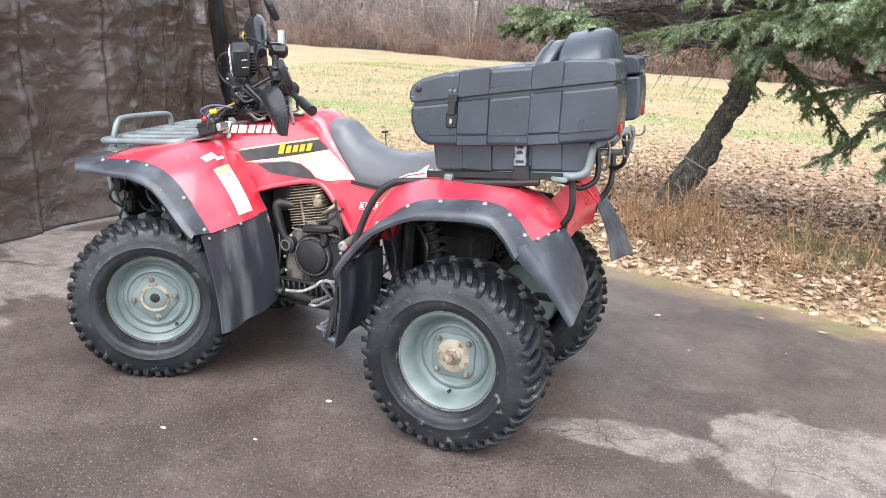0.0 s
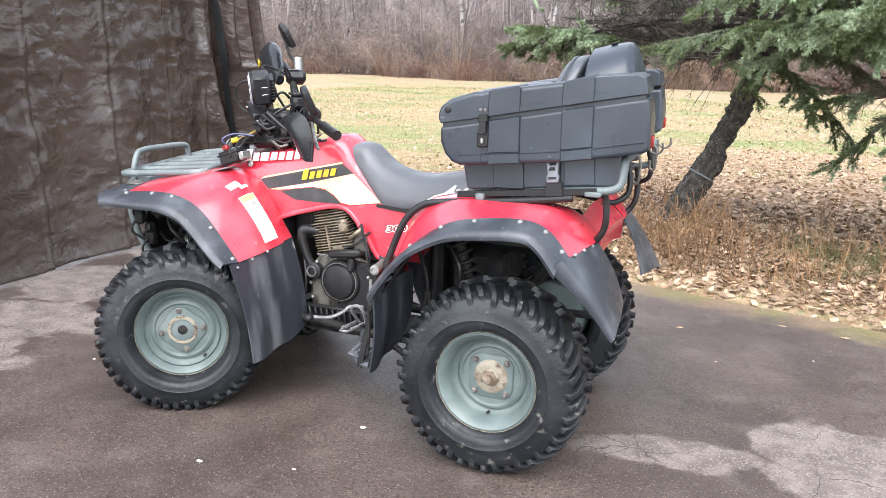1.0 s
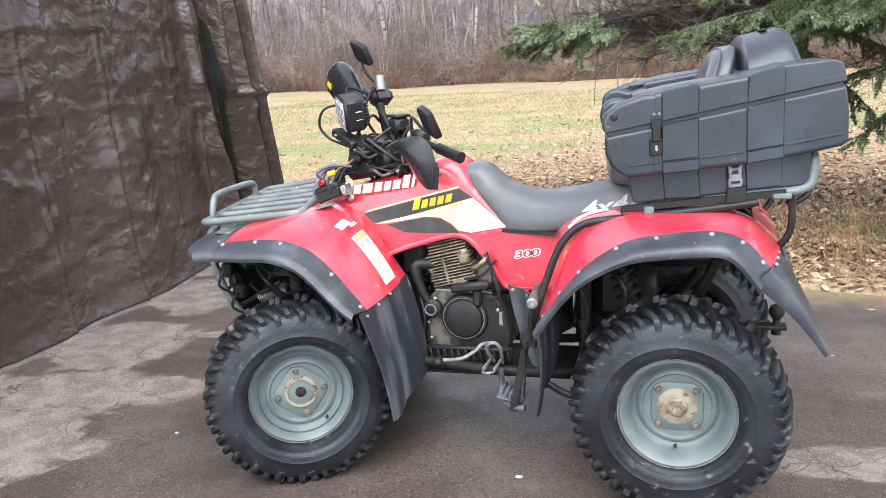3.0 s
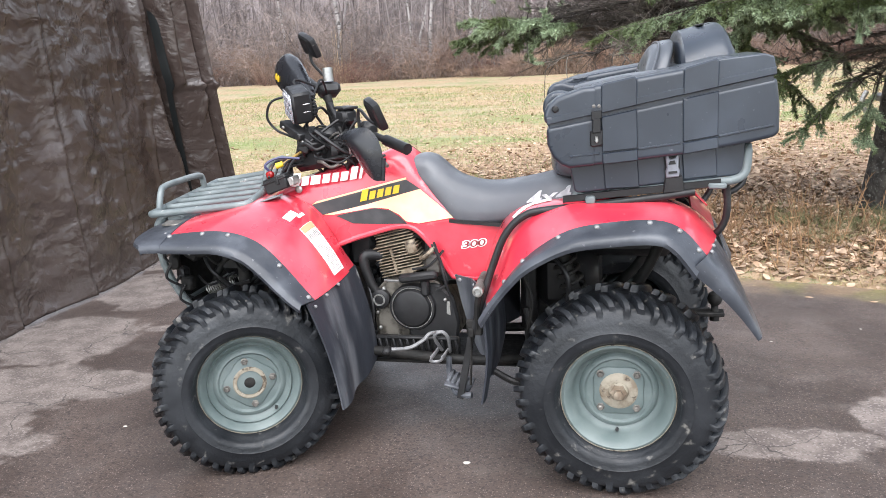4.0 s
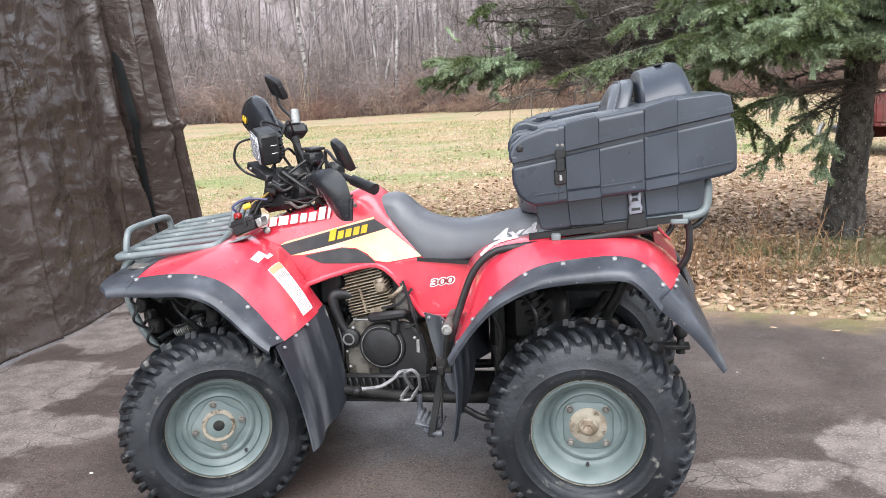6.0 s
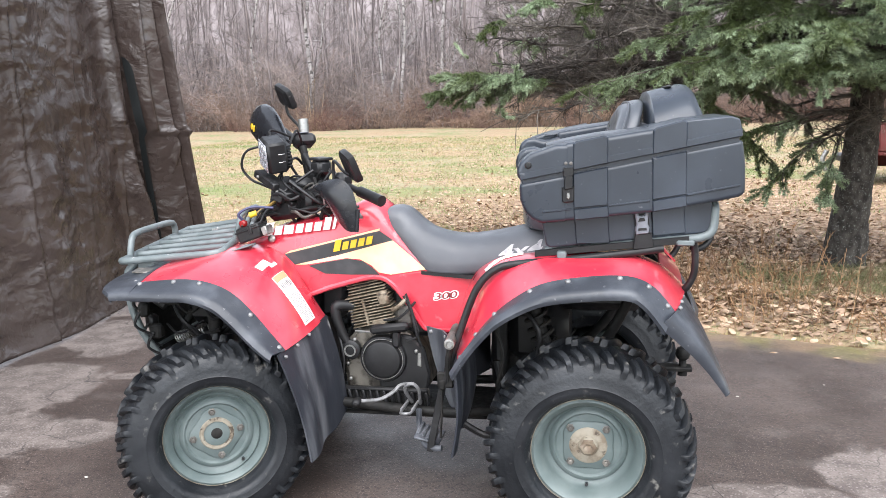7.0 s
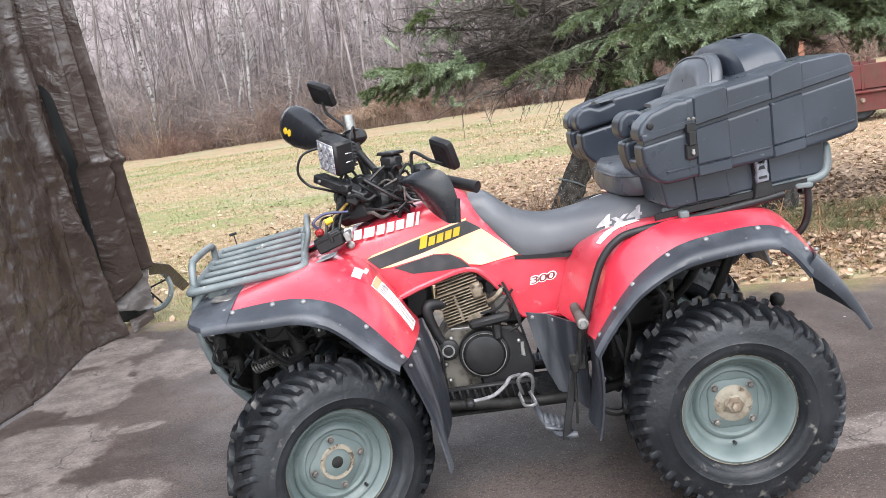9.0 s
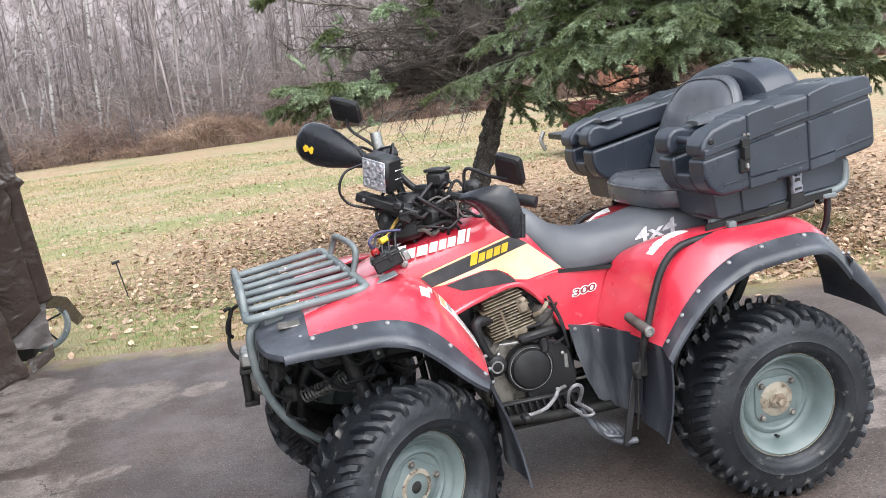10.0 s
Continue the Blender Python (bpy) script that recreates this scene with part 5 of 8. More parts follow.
part("case_window", Shape().slab([(0.012, 0.43), (0.014, 0.475), (0.026, 0.475), (0.027, 0.425)], -0.1305, -0.12, 0.002), STEEL, quad)
part("starter_handle", Shape().box((-0.075, -0.15, 0.565), (0.135, 0.032, 0.030), 0.009, Matrix.Rotation(radians(-7), 3, "Y")).box((-0.055, -0.14, 0.525), (0.03, 0.025, 0.06), 0.008), BLACK, quad, "black pull-start handle")
for p in ((-0.205, 0.515), (-0.232, 0.43), (-0.225, 0.375), (0.01, 0.48), (-0.02, 0.36), (-0.16, 0.345)):
    part("case_bolt", bolt((p[0], -0.128, p[1]), (0, -1, 0), 0.007), STEEL, quad)
grille = Shape()
grille.box((-0.10, -0.15, 0.348), (0.30, 0.012, 0.012), 0.004)
grille.box((-0.10, -0.15, 0.288), (0.30, 0.012, 0.012), 0.004)
for k in range(13):
    grille.box((-0.245 + 0.0245 * k, -0.15, 0.318), (0.010, 0.014, 0.056), 0.003, Matrix.Rotation(radians(-12), 3, "Y"))
part("skid_grille", grille, BLACK, quad, "black slotted engine guard")
part("inner_guard", Shape().box((-0.10, -0.135, 0.318), (0.31, 0.008, 0.07), 0.003), FRAME, quad)
part("intake_hose", Shape().tube([(-0.215, -0.10, 0.625), (-0.262, -0.125, 0.632), (-0.268, -0.13, 0.60), (-0.245, -0.13, 0.53), (-0.222, -0.128, 0.492)], [0.018, 0.019, 0.018, 0.015, 0.013], 12, 5), BLACK, quad, "black rubber hose")
part("hose_clamp", Shape().spin([(0.030, -0.01), (0.034, 0.0), (0.034, 0.022), (0.026, 0.028)], (-0.218, -0.118, 0.480), 18, axis=(0, -1, 0)), BLACK, quad)
part("cam_ring", Shape().spin([(0.021, 0.0), (0.021, 0.004), (0.016, 0.004), (0.016, 0.0)], (-0.218, -0.146, 0.480), 18, closed=True, axis=(0, -1, 0)), STEEL, quad)
part("carburettor", Shape().box((-0.03, -0.07, 0.60), (0.08, 0.10, 0.09), 0.02).tube([(-0.10, -0.06, 0.60), (0.05, -0.06, 0.62)], 0.028, 12), CASE, quad)
for k, pts in enumerate((((-0.02, -0.13, 0.68), (0.01, -0.145, 0.60), (0.02, -0.14, 0.54), (-0.02, -0.14, 0.52)), ((-0.03, -0.12, 0.67), (0.0, -0.14, 0.62), (0.015, -0.15, 0.56), (0.03, -0.14, 0.50)), ((-0.20, -0.13, 0.545), (-0.14, -0.145, 0.548), (-0.09, -0.14, 0.556)), ((-0.27, -0.12, 0.56), (-0.24, -0.15, 0.46), (-0.25, -0.14, 0.38)), ((-0.10, -0.125, 0.585), (-0.04, -0.14, 0.60), (0.01, -0.12, 0.65)))):
    part("cable", Shape().tube(pts, 0.0045, 6, 6), BLACK if k != 2 else STEEL, quad)
part("spark_lead", Shape().tube([(-0.07, -0.12, 0.62), (-0.045, -0.135, 0.635), (-0.02, -0.12, 0.66)], 0.008, 8, 5), FIN, quad)
part("shift_lever", Shape().tube([(0.0, -0.15, 0.372), (-0.035, -0.185, 0.378), (-0.055, -0.20, 0.36), (-0.10, -0.22, 0.338), (-0.165, -0.235, 0.335)], 0.0065, 8, 5), BOLT, quad, "worn steel shift lever")
part("shift_pad", Shape().box((-0.17, -0.245, 0.335), (0.028, 0.045, 0.022), 0.007), BLACK, quad)
peg = Shape()
peg.tube([(0.0, -0.17, 0.315), (-0.012, -0.215, 0.372), (0.0, -0.225, 0.395), (0.02, -0.225, 0.398), (0.034, -0.215, 0.375), (0.03, -0.18, 0.315)], 0.006, 8, 5)
peg.tube([(-0.012, -0.178, 0.318), (-0.006, -0.30, 0.330), (0.004, -0.325, 0.334), (0.022, -0.325, 0.335), (0.030, -0.30, 0.332), (0.022, -0.178, 0.320)], 0.0048, 8, 4)
for k in range(9):
    for sx in (-0.010, 0.026):
        peg.box((sx + 0.004 * k / 8, -0.19 - 0.0135 * k, 0.325 + 0.0013 * k), (0.006, 0.006, 0.012), 0.0015)
both("foot_peg", peg, BOLT, label="worn serrated foot peg")
both("leg_shield", Shape().sheet([[(0.046, -0.108, 0.565), (0.11, -0.15, 0.563), (0.205, -0.33, 0.562)], [(0.066, -0.112, 0.47), (0.118, -0.15, 0.47), (0.20, -0.32, 0.46)], [(0.094, -0.120, 0.37), (0.135, -0.155, 0.36), (0.20, -0.31, 0.35)], [(0.125, -0.130, 0.30), (0.15, -0.16, 0.29), (0.20, -0.30, 0.285)]], -0.006), FLAP, label="dark grey plastic leg shield", angle=70)
for p in ((0.064, -0.124, 0.550), (0.125, -0.178, 0.550)):
    both("fender_bolt", bolt(p, (-0.4, -0.9, 0)), BOLT)
both("passenger_peg", Shape().tube([(0.180, -0.29, 0.612), (0.182, -0.425, 0.600)], [0.0155, 0.0165], 16), CASE, label="grey cylindrical passenger foot peg")
both("peg_end", Shape().spin([(0.0168, 0.0), (0.016, 0.006), (0.010, 0.007), (0.008, 0.003), (0.003, 0.003)], (0.182, -0.425, 0.600), 18, axis=(0, -1, 0)), STEEL)
both("peg_lever", Shape().tube([(0.182, -0.40, 0.598), (0.172, -0.395, 0.54), (0.168, -0.385, 0.47)], 0.010, 8, 4), FRAME)
both("hinge", Shape().box((0.160, -0.388, 0.475), (0.05, 0.012, 0.05), 0.004).box((0.150, -0.392, 0.46), (0.02, 0.016, 0.03), 0.004), FRAME, label="grimy rusted hinge bracket")
both("hinge_rod", Shape().tube([(0.150, -0.392, 0.47), (0.146, -0.390, 0.36), (0.140, -0.385, 0.285)], 0.004, 6), FRAME)
both("support_strut", Shape().box((0.128, -0.375, 0.355), (0.022, 0.008, 0.25), 0.002, Matrix.Rotation(radians(12), 3, "Y")), BLACK)
foot = Shape()
for k in range(4):
    foot.box((0.055 + 0.017 * k, -0.29 - 0.010 * k, 0.272 - 0.004 * k), (0.013, 0.09, 0.016), 0.004, Matrix.Rotation(radians(14), 3, "Y"))
foot.box((0.088, -0.305, 0.260), (0.085, 0.11, 0.008), 0.003, Matrix.Rotation(radians(14), 3, "Y"))
foot.tube([(0.03, -0.20, 0.30), (0.05, -0.28, 0.262), (0.09, -0.36, 0.244), (0.14, -0.375, 0.246)], 0.010, 8, 4)
both("footrest", foot, FLAP, label="ribbed dark footrest")
both("brake_hose", Shape().tube([(0.20, -0.30, 0.30), (0.27, -0.31, 0.27), (0.32, -0.30, 0.29), (0.33, -0.28, 0.36), (0.30, -0.26, 0.5)], 0.011, 8, 5), BLACK)

# racks
fr = Shape()


def on_rack(u, v):
    """A place on the front rack: u from its front to its rear, v from its near to its far side."""
    a = Vector((-0.958, -0.286, 0.807)).lerp(Vector((-0.998, 0.272, 0.828)), v)
    return a.lerp(Vector((-0.605, -0.272, 0.838)).lerp(Vector((-0.690, 0.272, 0.872)), v), u)


loop = [(0.0, 0.10), (0.0, 0.03), (0.04, 0.0), (0.4, 0.0), (0.88, 0.0), (0.98, 0.03), (1.0, 0.10), (1.0, 0.5), (1.0, 0.90), (0.98, 0.97), (0.88, 1.0), (0.4, 1.0), (0.04, 1.0), (0.0, 0.97), (0.0, 0.90), (0.0, 0.5), (0.0, 0.10)]
fr.tube([on_rack(*p) for p in loop], 0.0125, 10, 4, ends=False)
rack = part("front_rack", fr, RACK, quad, "grey tubular front rack")
for k in range(5):
    v = 0.18 + 0.16 * k
    part("rack_bar", Shape().tube([on_rack(0.01, v), on_rack(0.99, v)], 0.0105, 10), RACK, rack)
lift = Vector((0, 0, 1))
part("rack_hoop", Shape().tube([on_rack(0, 0.11), on_rack(0.0, 0.15) + lift * 0.055, on_rack(0.0, 0.22) + lift * 0.072, on_rack(0.0, 0.5) + lift * 0.066, on_rack(0.0, 0.69) + lift * 0.058, on_rack(0.0, 0.755) + lift * 0.042, on_rack(0, 0.77)], 0.0115, 10, 5), RACK, rack)
part("rack_hoop", Shape().tube([on_rack(1, 0.30), on_rack(1, 0.31) + lift * 0.06 + Vector((0.02, 0, 0)), on_rack(1, 0.38) + lift * 0.085 + Vector((0.02, 0, 0)), on_rack(1, 0.72) + lift * 0.075 + Vector((0.02, 0, 0)), on_rack(1, 0.79) + lift * 0.05 + Vector((0.02, 0, 0)), on_rack(1, 0.80)], 0.010, 10, 5), RACK, rack)
for v in (0.10, 0.90):
    p = on_rack(0.6, v)
    part("rack_stay", Shape().tube([p, p - lift * 0.06], 0.008, 8), RACK, rack)
    part("rack_plate", Shape().box(on_rack(0.22, v) - lift * 0.035, (0.06, 0.07, 0.045), 0.006), RACK, rack)
for sd in (-1, 1):
    part("rack_foot", Shape().box((-0.835, sd * 0.34, 0.789), (0.085, 0.045, 0.006), 0.002, Matrix.Rotation(radians(-sd * 7), 3, "X")), NUT, rack, "dark drilled foot plate")
part("rack_tongue", Shape().box((-0.560, -0.225, 0.845), (0.10, 0.06, 0.005), 0.002, Matrix.Rotation(radians(-16), 3, "Y")), RACK, rack)
bump = Shape()
low = Shape()
for sd in (-1, 1):
    bump.tube([(-0.925, sd * 0.24, 0.80), (-0.955, sd * 0.255, 0.765), (-0.960, sd * 0.258, 0.70), (-0.952, sd * 0.25, 0.62)], 0.0135, 10, 5)
    low.tube([(-0.952, sd * 0.25, 0.625), (-0.930, sd * 0.24, 0.55), (-0.885, sd * 0.215, 0.46), (-0.82, sd * 0.18, 0.38), (-0.76, sd * 0.14, 0.34)], 0.0132, 10, 5)
bump.tube([(-0.958, -0.255, 0.66), (-0.958, 0.255, 0.66)], 0.010, 8)
low.tube([(-0.905, -0.225, 0.49), (-0.905, 0.225, 0.49)], 0.010, 8)
part("front_bumper", bump, RACK, quad, "grey tubular front bumper")
part("lower_bumper", low, RACK, quad, "grey lower bumper tubes")
for k, (x0, y0, z0) in enumerate(((-0.925, -0.23, 0.70), (-0.90, -0.27, 0.64), (-0.915, -0.20, 0.58), (-0.87, -0.25, 0.56))):
    both("bracket", Shape().box((x0, y0, z0), (0.035, 0.045, 0.05), 0.008, Matrix.Rotation(0.5 * k, 3, "Z")), (BLACK, FRAME)[k % 2])
    both("cable", Shape().tube([(x0, y0 - 0.02, z0), (x0 - 0.02, y0 - 0.03, z0 - 0.05), (x0 + 0.03, y0, z0 - 0.09)], 0.005, 6, 5), BLACK)
part("skid_shield", Shape().sheet([[(-0.90, y, 0.74), (-0.93, y, 0.62), (-0.92, y, 0.52), (-0.87, y, 0.42), (-0.80, y, 0.34), (-0.70, y, 0.29)] for y in (-0.21, 0.0, 0.21)], 0.006), FRAME, quad, "grimy black front shield")
win = Shape()
for y in (-0.045, 0.035):
    win.tube([(-1.000, y, 0.490), (-1.000, y, 0.590)], 0.014, 10)
for z in (0.488, 0.592):
    win.box((-0.992, -0.005, z), (0.045, 0.14, 0.014), 0.003)
part("fairlead", win, FRAME, quad, "dark steel winch fairlead")
part("winch", Shape().box((-0.985, -0.01, 0.625), (0.05, 0.11, 0.05), 0.010).box((-0.955, 0.0, 0.56), (0.06, 0.20, 0.09), 0.02), STEEL, quad, "worn steel winch")
part("winch_strap", Shape().tube([(-0.99, -0.02, 0.60), (-1.030, -0.03, 0.66), (-1.025, -0.03, 0.72), (-1.012, -0.03, 0.78), (-0.985, -0.04, 0.80)], 0.006, 6, 5), BLACK, quad, "black hook strap")
part("winch_hook", Shape().tube([(-1.018, -0.03, 0.700), (-1.030, -0.045, 0.72), (-1.024, -0.05, 0.755), (-1.010, -0.05, 0.780), (-1.014, -0.05, 0.797), (-1.030, -0.05, 0.790)], 0.006, 8, 5), FRAME, quad)

both("rack_support", Shape().tube([(0.156, -0.385, 0.46), (0.175, -0.385, 0.53), (0.235, -0.375, 0.705), (0.270, -0.37, 0.775), (0.315, -0.365, 0.816), (0.37, -0.36, 0.832), (0.53, -0.355, 0.848), (0.70, -0.35, 0.868), (0.80, -0.345, 0.882)], 0.0115, 10, 5), BLACK, label="black tubular rack support")
rr = Shape()
for sd in (-1, 1):
    rr.tube([(0.46, sd * 0.32, 0.868), (0.70, sd * 0.325, 0.892), (0.85, sd * 0.325, 0.905), (0.912, sd * 0.322, 0.913), (0.937, sd * 0.318, 0.935), (0.942, sd * 0.312, 0.982), (0.942, sd * 0.295, 1.002), (0.942, sd * 0.22, 1.004)], 0.0125, 10, 5)
rr.tube([(0.942, -0.22, 1.004), (0.942, 0.22, 1.004)], 0.0125, 10)
for x, z in ((0.50, 0.872), (0.66, 0.888), (0.85, 0.905)):
    rr.tube([(x, -0.32, z), (x, 0.32, z)], 0.009, 8)
rear_rack = part("rear_rack", rr, RACK, quad, "grey tubular rear rack")
for sd in (-1, 1):
    part("rack_rail", Shape().slab([(0.43, 0.852), (0.43, 0.872), (0.87, 0.918), (0.87, 0.897)], *sorted((sd * 0.339, sd * 0.348)), 0.002), BLACK, rear_rack, "flat black worn side rail")
for sd in (-1, 1):
    part("rack_clamp", Shape().box((0.51, sd * 0.345, 0.862), (0.028, 0.045, 0.022), 0.004), RACK, rear_rack)
    part("rack_clamp", Shape().box((0.86, sd * 0.335, 0.898), (0.05, 0.034, 0.016), 0.004), RACK, rear_rack)
    part("rack_stay", Shape().tube([(0.885, sd * 0.30, 0.905), (0.893, sd * 0.29, 0.85), (0.890, sd * 0.28, 0.79), (0.865, sd * 0.27, 0.745), (0.82, sd * 0.22, 0.72)], 0.0105, 10, 5), BLACK, rear_rack)
    part("rack_stay", Shape().tube([(0.930, sd * 0.20, 1.0), (0.945, sd * 0.21, 0.93), (0.940, sd * 0.22, 0.885), (0.905, sd * 0.24, 0.862), (0.885, sd * 0.25, 0.868)], 0.0085, 10, 5), BLACK, rear_rack)
    part("rack_hook", Shape().tube([(0.940, sd * 0.17, 1.005), (0.962, sd * 0.17, 0.995), (0.966, sd * 0.17, 0.95), (0.960, sd * 0.17, 0.918), (0.946, sd * 0.17, 0.925), (0.946, sd * 0.17, 0.95)], 0.0048, 8, 5), NUT, rear_rack)
    part("rack_hook", Shape().tube([(0.975, sd * 0.10, 1.03), (0.985, sd * 0.10, 1.01), (1.005, sd * 0.10, 1.005), (1.02, sd * 0.10, 1.02), (1.018, sd * 0.10, 1.04)], 0.0035, 8, 5), NUT, rear_rack)
hitch = Shape()
hitch.box((0.82, 0, 0.415), (0.20, 0.05, 0.014), 0.003)
hitch.spin([(0.016, -0.03), (0.016, 0.0), (0.012, 0.006), (0.012, 0.022), (0.020, 0.030), (0.025, 0.045), (0.020, 0.062), (0.008, 0.069)], (0.89, 0, 0.420), 18, axis=(0, 0, 1))
part("tow_hitch", hitch, FRAME, quad, "dark steel tow ball")

# handlebars, turned to one side
bars = Shape()
bars.tube([(-0.062, -0.236, 1.004), (-0.16, -0.165, 1.030), (-0.235, -0.105, 1.045), (-0.30, -0.05, 1.035), (-0.375, 0.03, 1.065), (-0.44, 0.10, 1.14), (-0.50, 0.18, 1.175), (-0.60, 0.29, 1.215)], 0.0115, 10, 5)
handlebar = part("handlebar", bars, BLACK, quad, "black handlebar turned aside")
part("grip", Shape().tube([(-0.062, -0.236, 1.004), (-0.152, -0.171, 1.028)], [0.0185, 0.0175], 16), BLACK, handlebar)
part("grip", Shape().tube([(-0.51, 0.19, 1.180), (-0.60, 0.29, 1.215)], 0.0175, 16), BLACK, handlebar)
part("grip_sleeve", Shape().tube([(-0.455, 0.165, 1.155), (-0.462, 0.175, 1.255)], 0.019, 14), STEEL, quad, "grey cylinder beside the switch box")
part("steering_stem", Shape().tube([(-0.36, 0.0, 1.03), (-0.42, 0.0, 0.90)], 0.022, 12), BLACK, quad)


def guard(root, tip, upv, length_pts, name="hand_guard"):
    """A cupped hand guard: rings from its root to its open end."""
    root, tip, upv = Vector(root), Vector(tip), Vector(upv).normalized()
    ax = (tip - root).normalized()
    side = ax.cross(upv).normalized()
    upv = side.cross(ax)
    rings = []
    for w, hu, hs, off in length_pts:
        c = root.lerp(tip, w) + off * side
        rings.append([c + hu * math.cos(2 * math.pi * k / 20) * upv + hs * math.sin(2 * math.pi * k / 20) * side for k in range(20)])
    return part(name, Shape().loft(rings), GUARD, quad, "glossy black hand guard", angle=60)


FAR_RINGS = [(0, 0.020, 0.018, 0), (0.12, 0.030, 0.024, 0), (0.3, 0.046, 0.032, 0), (0.5, 0.063, 0.040, 0), (0.7, 0.072, 0.045, 0), (0.86, 0.069, 0.042, 0), (0.96, 0.054, 0.032, 0), (1.0, 0.034, 0.02, 0)]
g = guard((-0.505, 0.105, 1.165), (-0.700, 0.320, 1.262), (0.25, 0.1, 1), FAR_RINGS)
root, tip, gu = Vector((-0.505, 0.105, 1.165)), Vector((-0.700, 0.320, 1.262)), Vector((0.25, 0.1, 1)).normalized()
ga = (tip - root).normalized()
gs = ga.cross(gu).normalized()
gu = gs.cross(ga)
rows = []
for i in range(6):
    w = 0.66 + 0.15 * i / 5
    hu, hs = (float(np.interp(w, [r[0] for r in FAR_RINGS], [r[q] for r in FAR_RINGS])) for q in (1, 2))
    half = 7 + 5 * math.sin(i * 2.2)
    rows.append([root.lerp(tip, w) + 1.03 * (hu * math.cos(radians(a)) * gu + hs * math.sin(radians(a)) * gs) for a in np.linspace(252 - half, 252 + half, 5).tolist()])
part("guard_mark", Shape().sheet(rows, 0.002), YELLOW, g, "small yellow mark")

# near guard: an open curved blade in front of the grip
rows = []
for i in range(15):
    w = i / 14
    root = Vector((-0.284, -0.195, 1.056))
    topedge = smoothed([root, (-0.235, -0.250, 1.074), (-0.175, -0.285, 1.078), (-0.140, -0.292, 1.045), (-0.125, -0.292, 0.985)], 10)
    lowedge = smoothed([root + Vector((0.006, -0.006, -0.026)), (-0.250, -0.225, 1.010), (-0.215, -0.255, 0.960), (-0.165, -0.290, 0.918), (-0.132, -0.292, 0.915)], 10)
    a = topedge[round(w * (len(topedge) - 1))]
    b = lowedge[round(w * (len(lowedge) - 1))]
    row = []
    for j in range(11):
        s = j / 10
        p = a.lerp(b, s) + Vector((-0.55, -0.8, 0.1)).normalized() * 0.035 * math.sin(math.pi * s) * math.sin(math.pi * min(1, 0.25 + 0.75 * w))
        row.append(p)
    rows.append(row)
part("hand_guard", Shape().sheet(up(rows), 0.006), GUARD, quad, "glossy black hand guard", angle=70)
part("guard_rim", Shape().tube(rows[-1], 0.0075, 8), GUARD, quad)
part("guard_stay", Shape().tube([(-0.272, -0.195, 1.045), (-0.30, -0.12, 1.05)], 0.012, 8), BLACK, quad)
part("clutch_lever", Shape().tube([(-0.225, -0.125, 1.035), (-0.17, -0.20, 0.985), (-0.125, -0.255, 0.955)], 0.006, 8, 4), STEEL, quad)


def mirror(corners, arm):
    """corners: of the head, in turn; arm: points from the bar."""
    c = [Vector(p) for p in corners]
    n = (c[1] - c[0]).cross(c[3] - c[0]).normalized()
    mid = sum(c, Vector()) / 4
    rings = []
    for off, k in ((-0.016, 0.80), (-0.010, 0.97), (0.004, 1.0), (0.010, 0.95)):
        ring = []
        for i in range(4):
            p, q, r = c[i - 1], c[i], c[(i + 1) % 4]
            ring += [mid + (q.lerp(p, 0.14) - mid) * k + n * off, mid + (q + (p - q) * 0.04 + (r - q) * 0.04 - mid) * k + n * off, mid + (q.lerp(r, 0.14) - mid) * k + n * off]
        rings.append(ring)
    part("mirror_head", Shape().loft(rings), BLACK, quad, "black rectangular wing mirror", angle=30)
    part("mirror_arm", Shape().tube(arm, 0.0055, 8, 5), BLACK, quad)


mirror([(-0.182, -0.262, 1.174), (-0.128, -0.332, 1.152), (-0.108, -0.290, 1.068), (-0.165, -0.215, 1.088)], [(-0.152, -0.27, 1.09), (-0.19, -0.22, 1.10), (-0.245, -0.145, 1.125), (-0.252, -0.13, 1.06)])
mirror([(-0.588, 0.244, 1.390), (-0.509, 0.166, 1.358), (-0.497, 0.208, 1.290), (-0.576, 0.286, 1.314)], [(-0.545, 0.225, 1.31), (-0.535, 0.225, 1.27), (-0.485, 0.20, 1.225), (-0.465, 0.19, 1.20), (-0.462, 0.175, 1.17)])

# work lamp
ly = Vector((0.585, -0.80, -0.25)).normalized()
lz = Vector((-0.80, -0.585, -0.12)).cross(ly).normalized()
lx = ly.cross(lz)
lt = Matrix((lx, ly, lz)).transposed()
lc = Vector((-0.498, -0.060, 1.142))
lamp = part("work_lamp", Shape().box(lc - lx * 0.012, (0.068, 0.108, 0.108), 0.008, lt), BLACK, quad, "square black work lamp")
part("lamp_face", Shape().box(lc + lx * 0.0255, (0.004, 0.097, 0.097), 0.002, lt), LENS_GREY, lamp, "grey faceted lamp glass")
for i in range(3):
    for j in range(3):
        part("lamp_cell", Shape().spin([(0.0135, 0.0), (0.0135, 0.003), (0.010, 0.0045), (0.004, 0.002)], lc + lx * 0.0275 + ly * 0.029 * (i - 1) + lz * 0.029 * (j - 1), 12, axis=lx), LENS_GREY, lamp)
fins = Shape()
for k in range(7):
    fins.box(lc - lx * 0.054 + lz * (0.036 - 0.012 * k), (0.016, 0.088, 0.004), 0.001, lt)
part("lamp_fins", fins, BLACK, lamp)
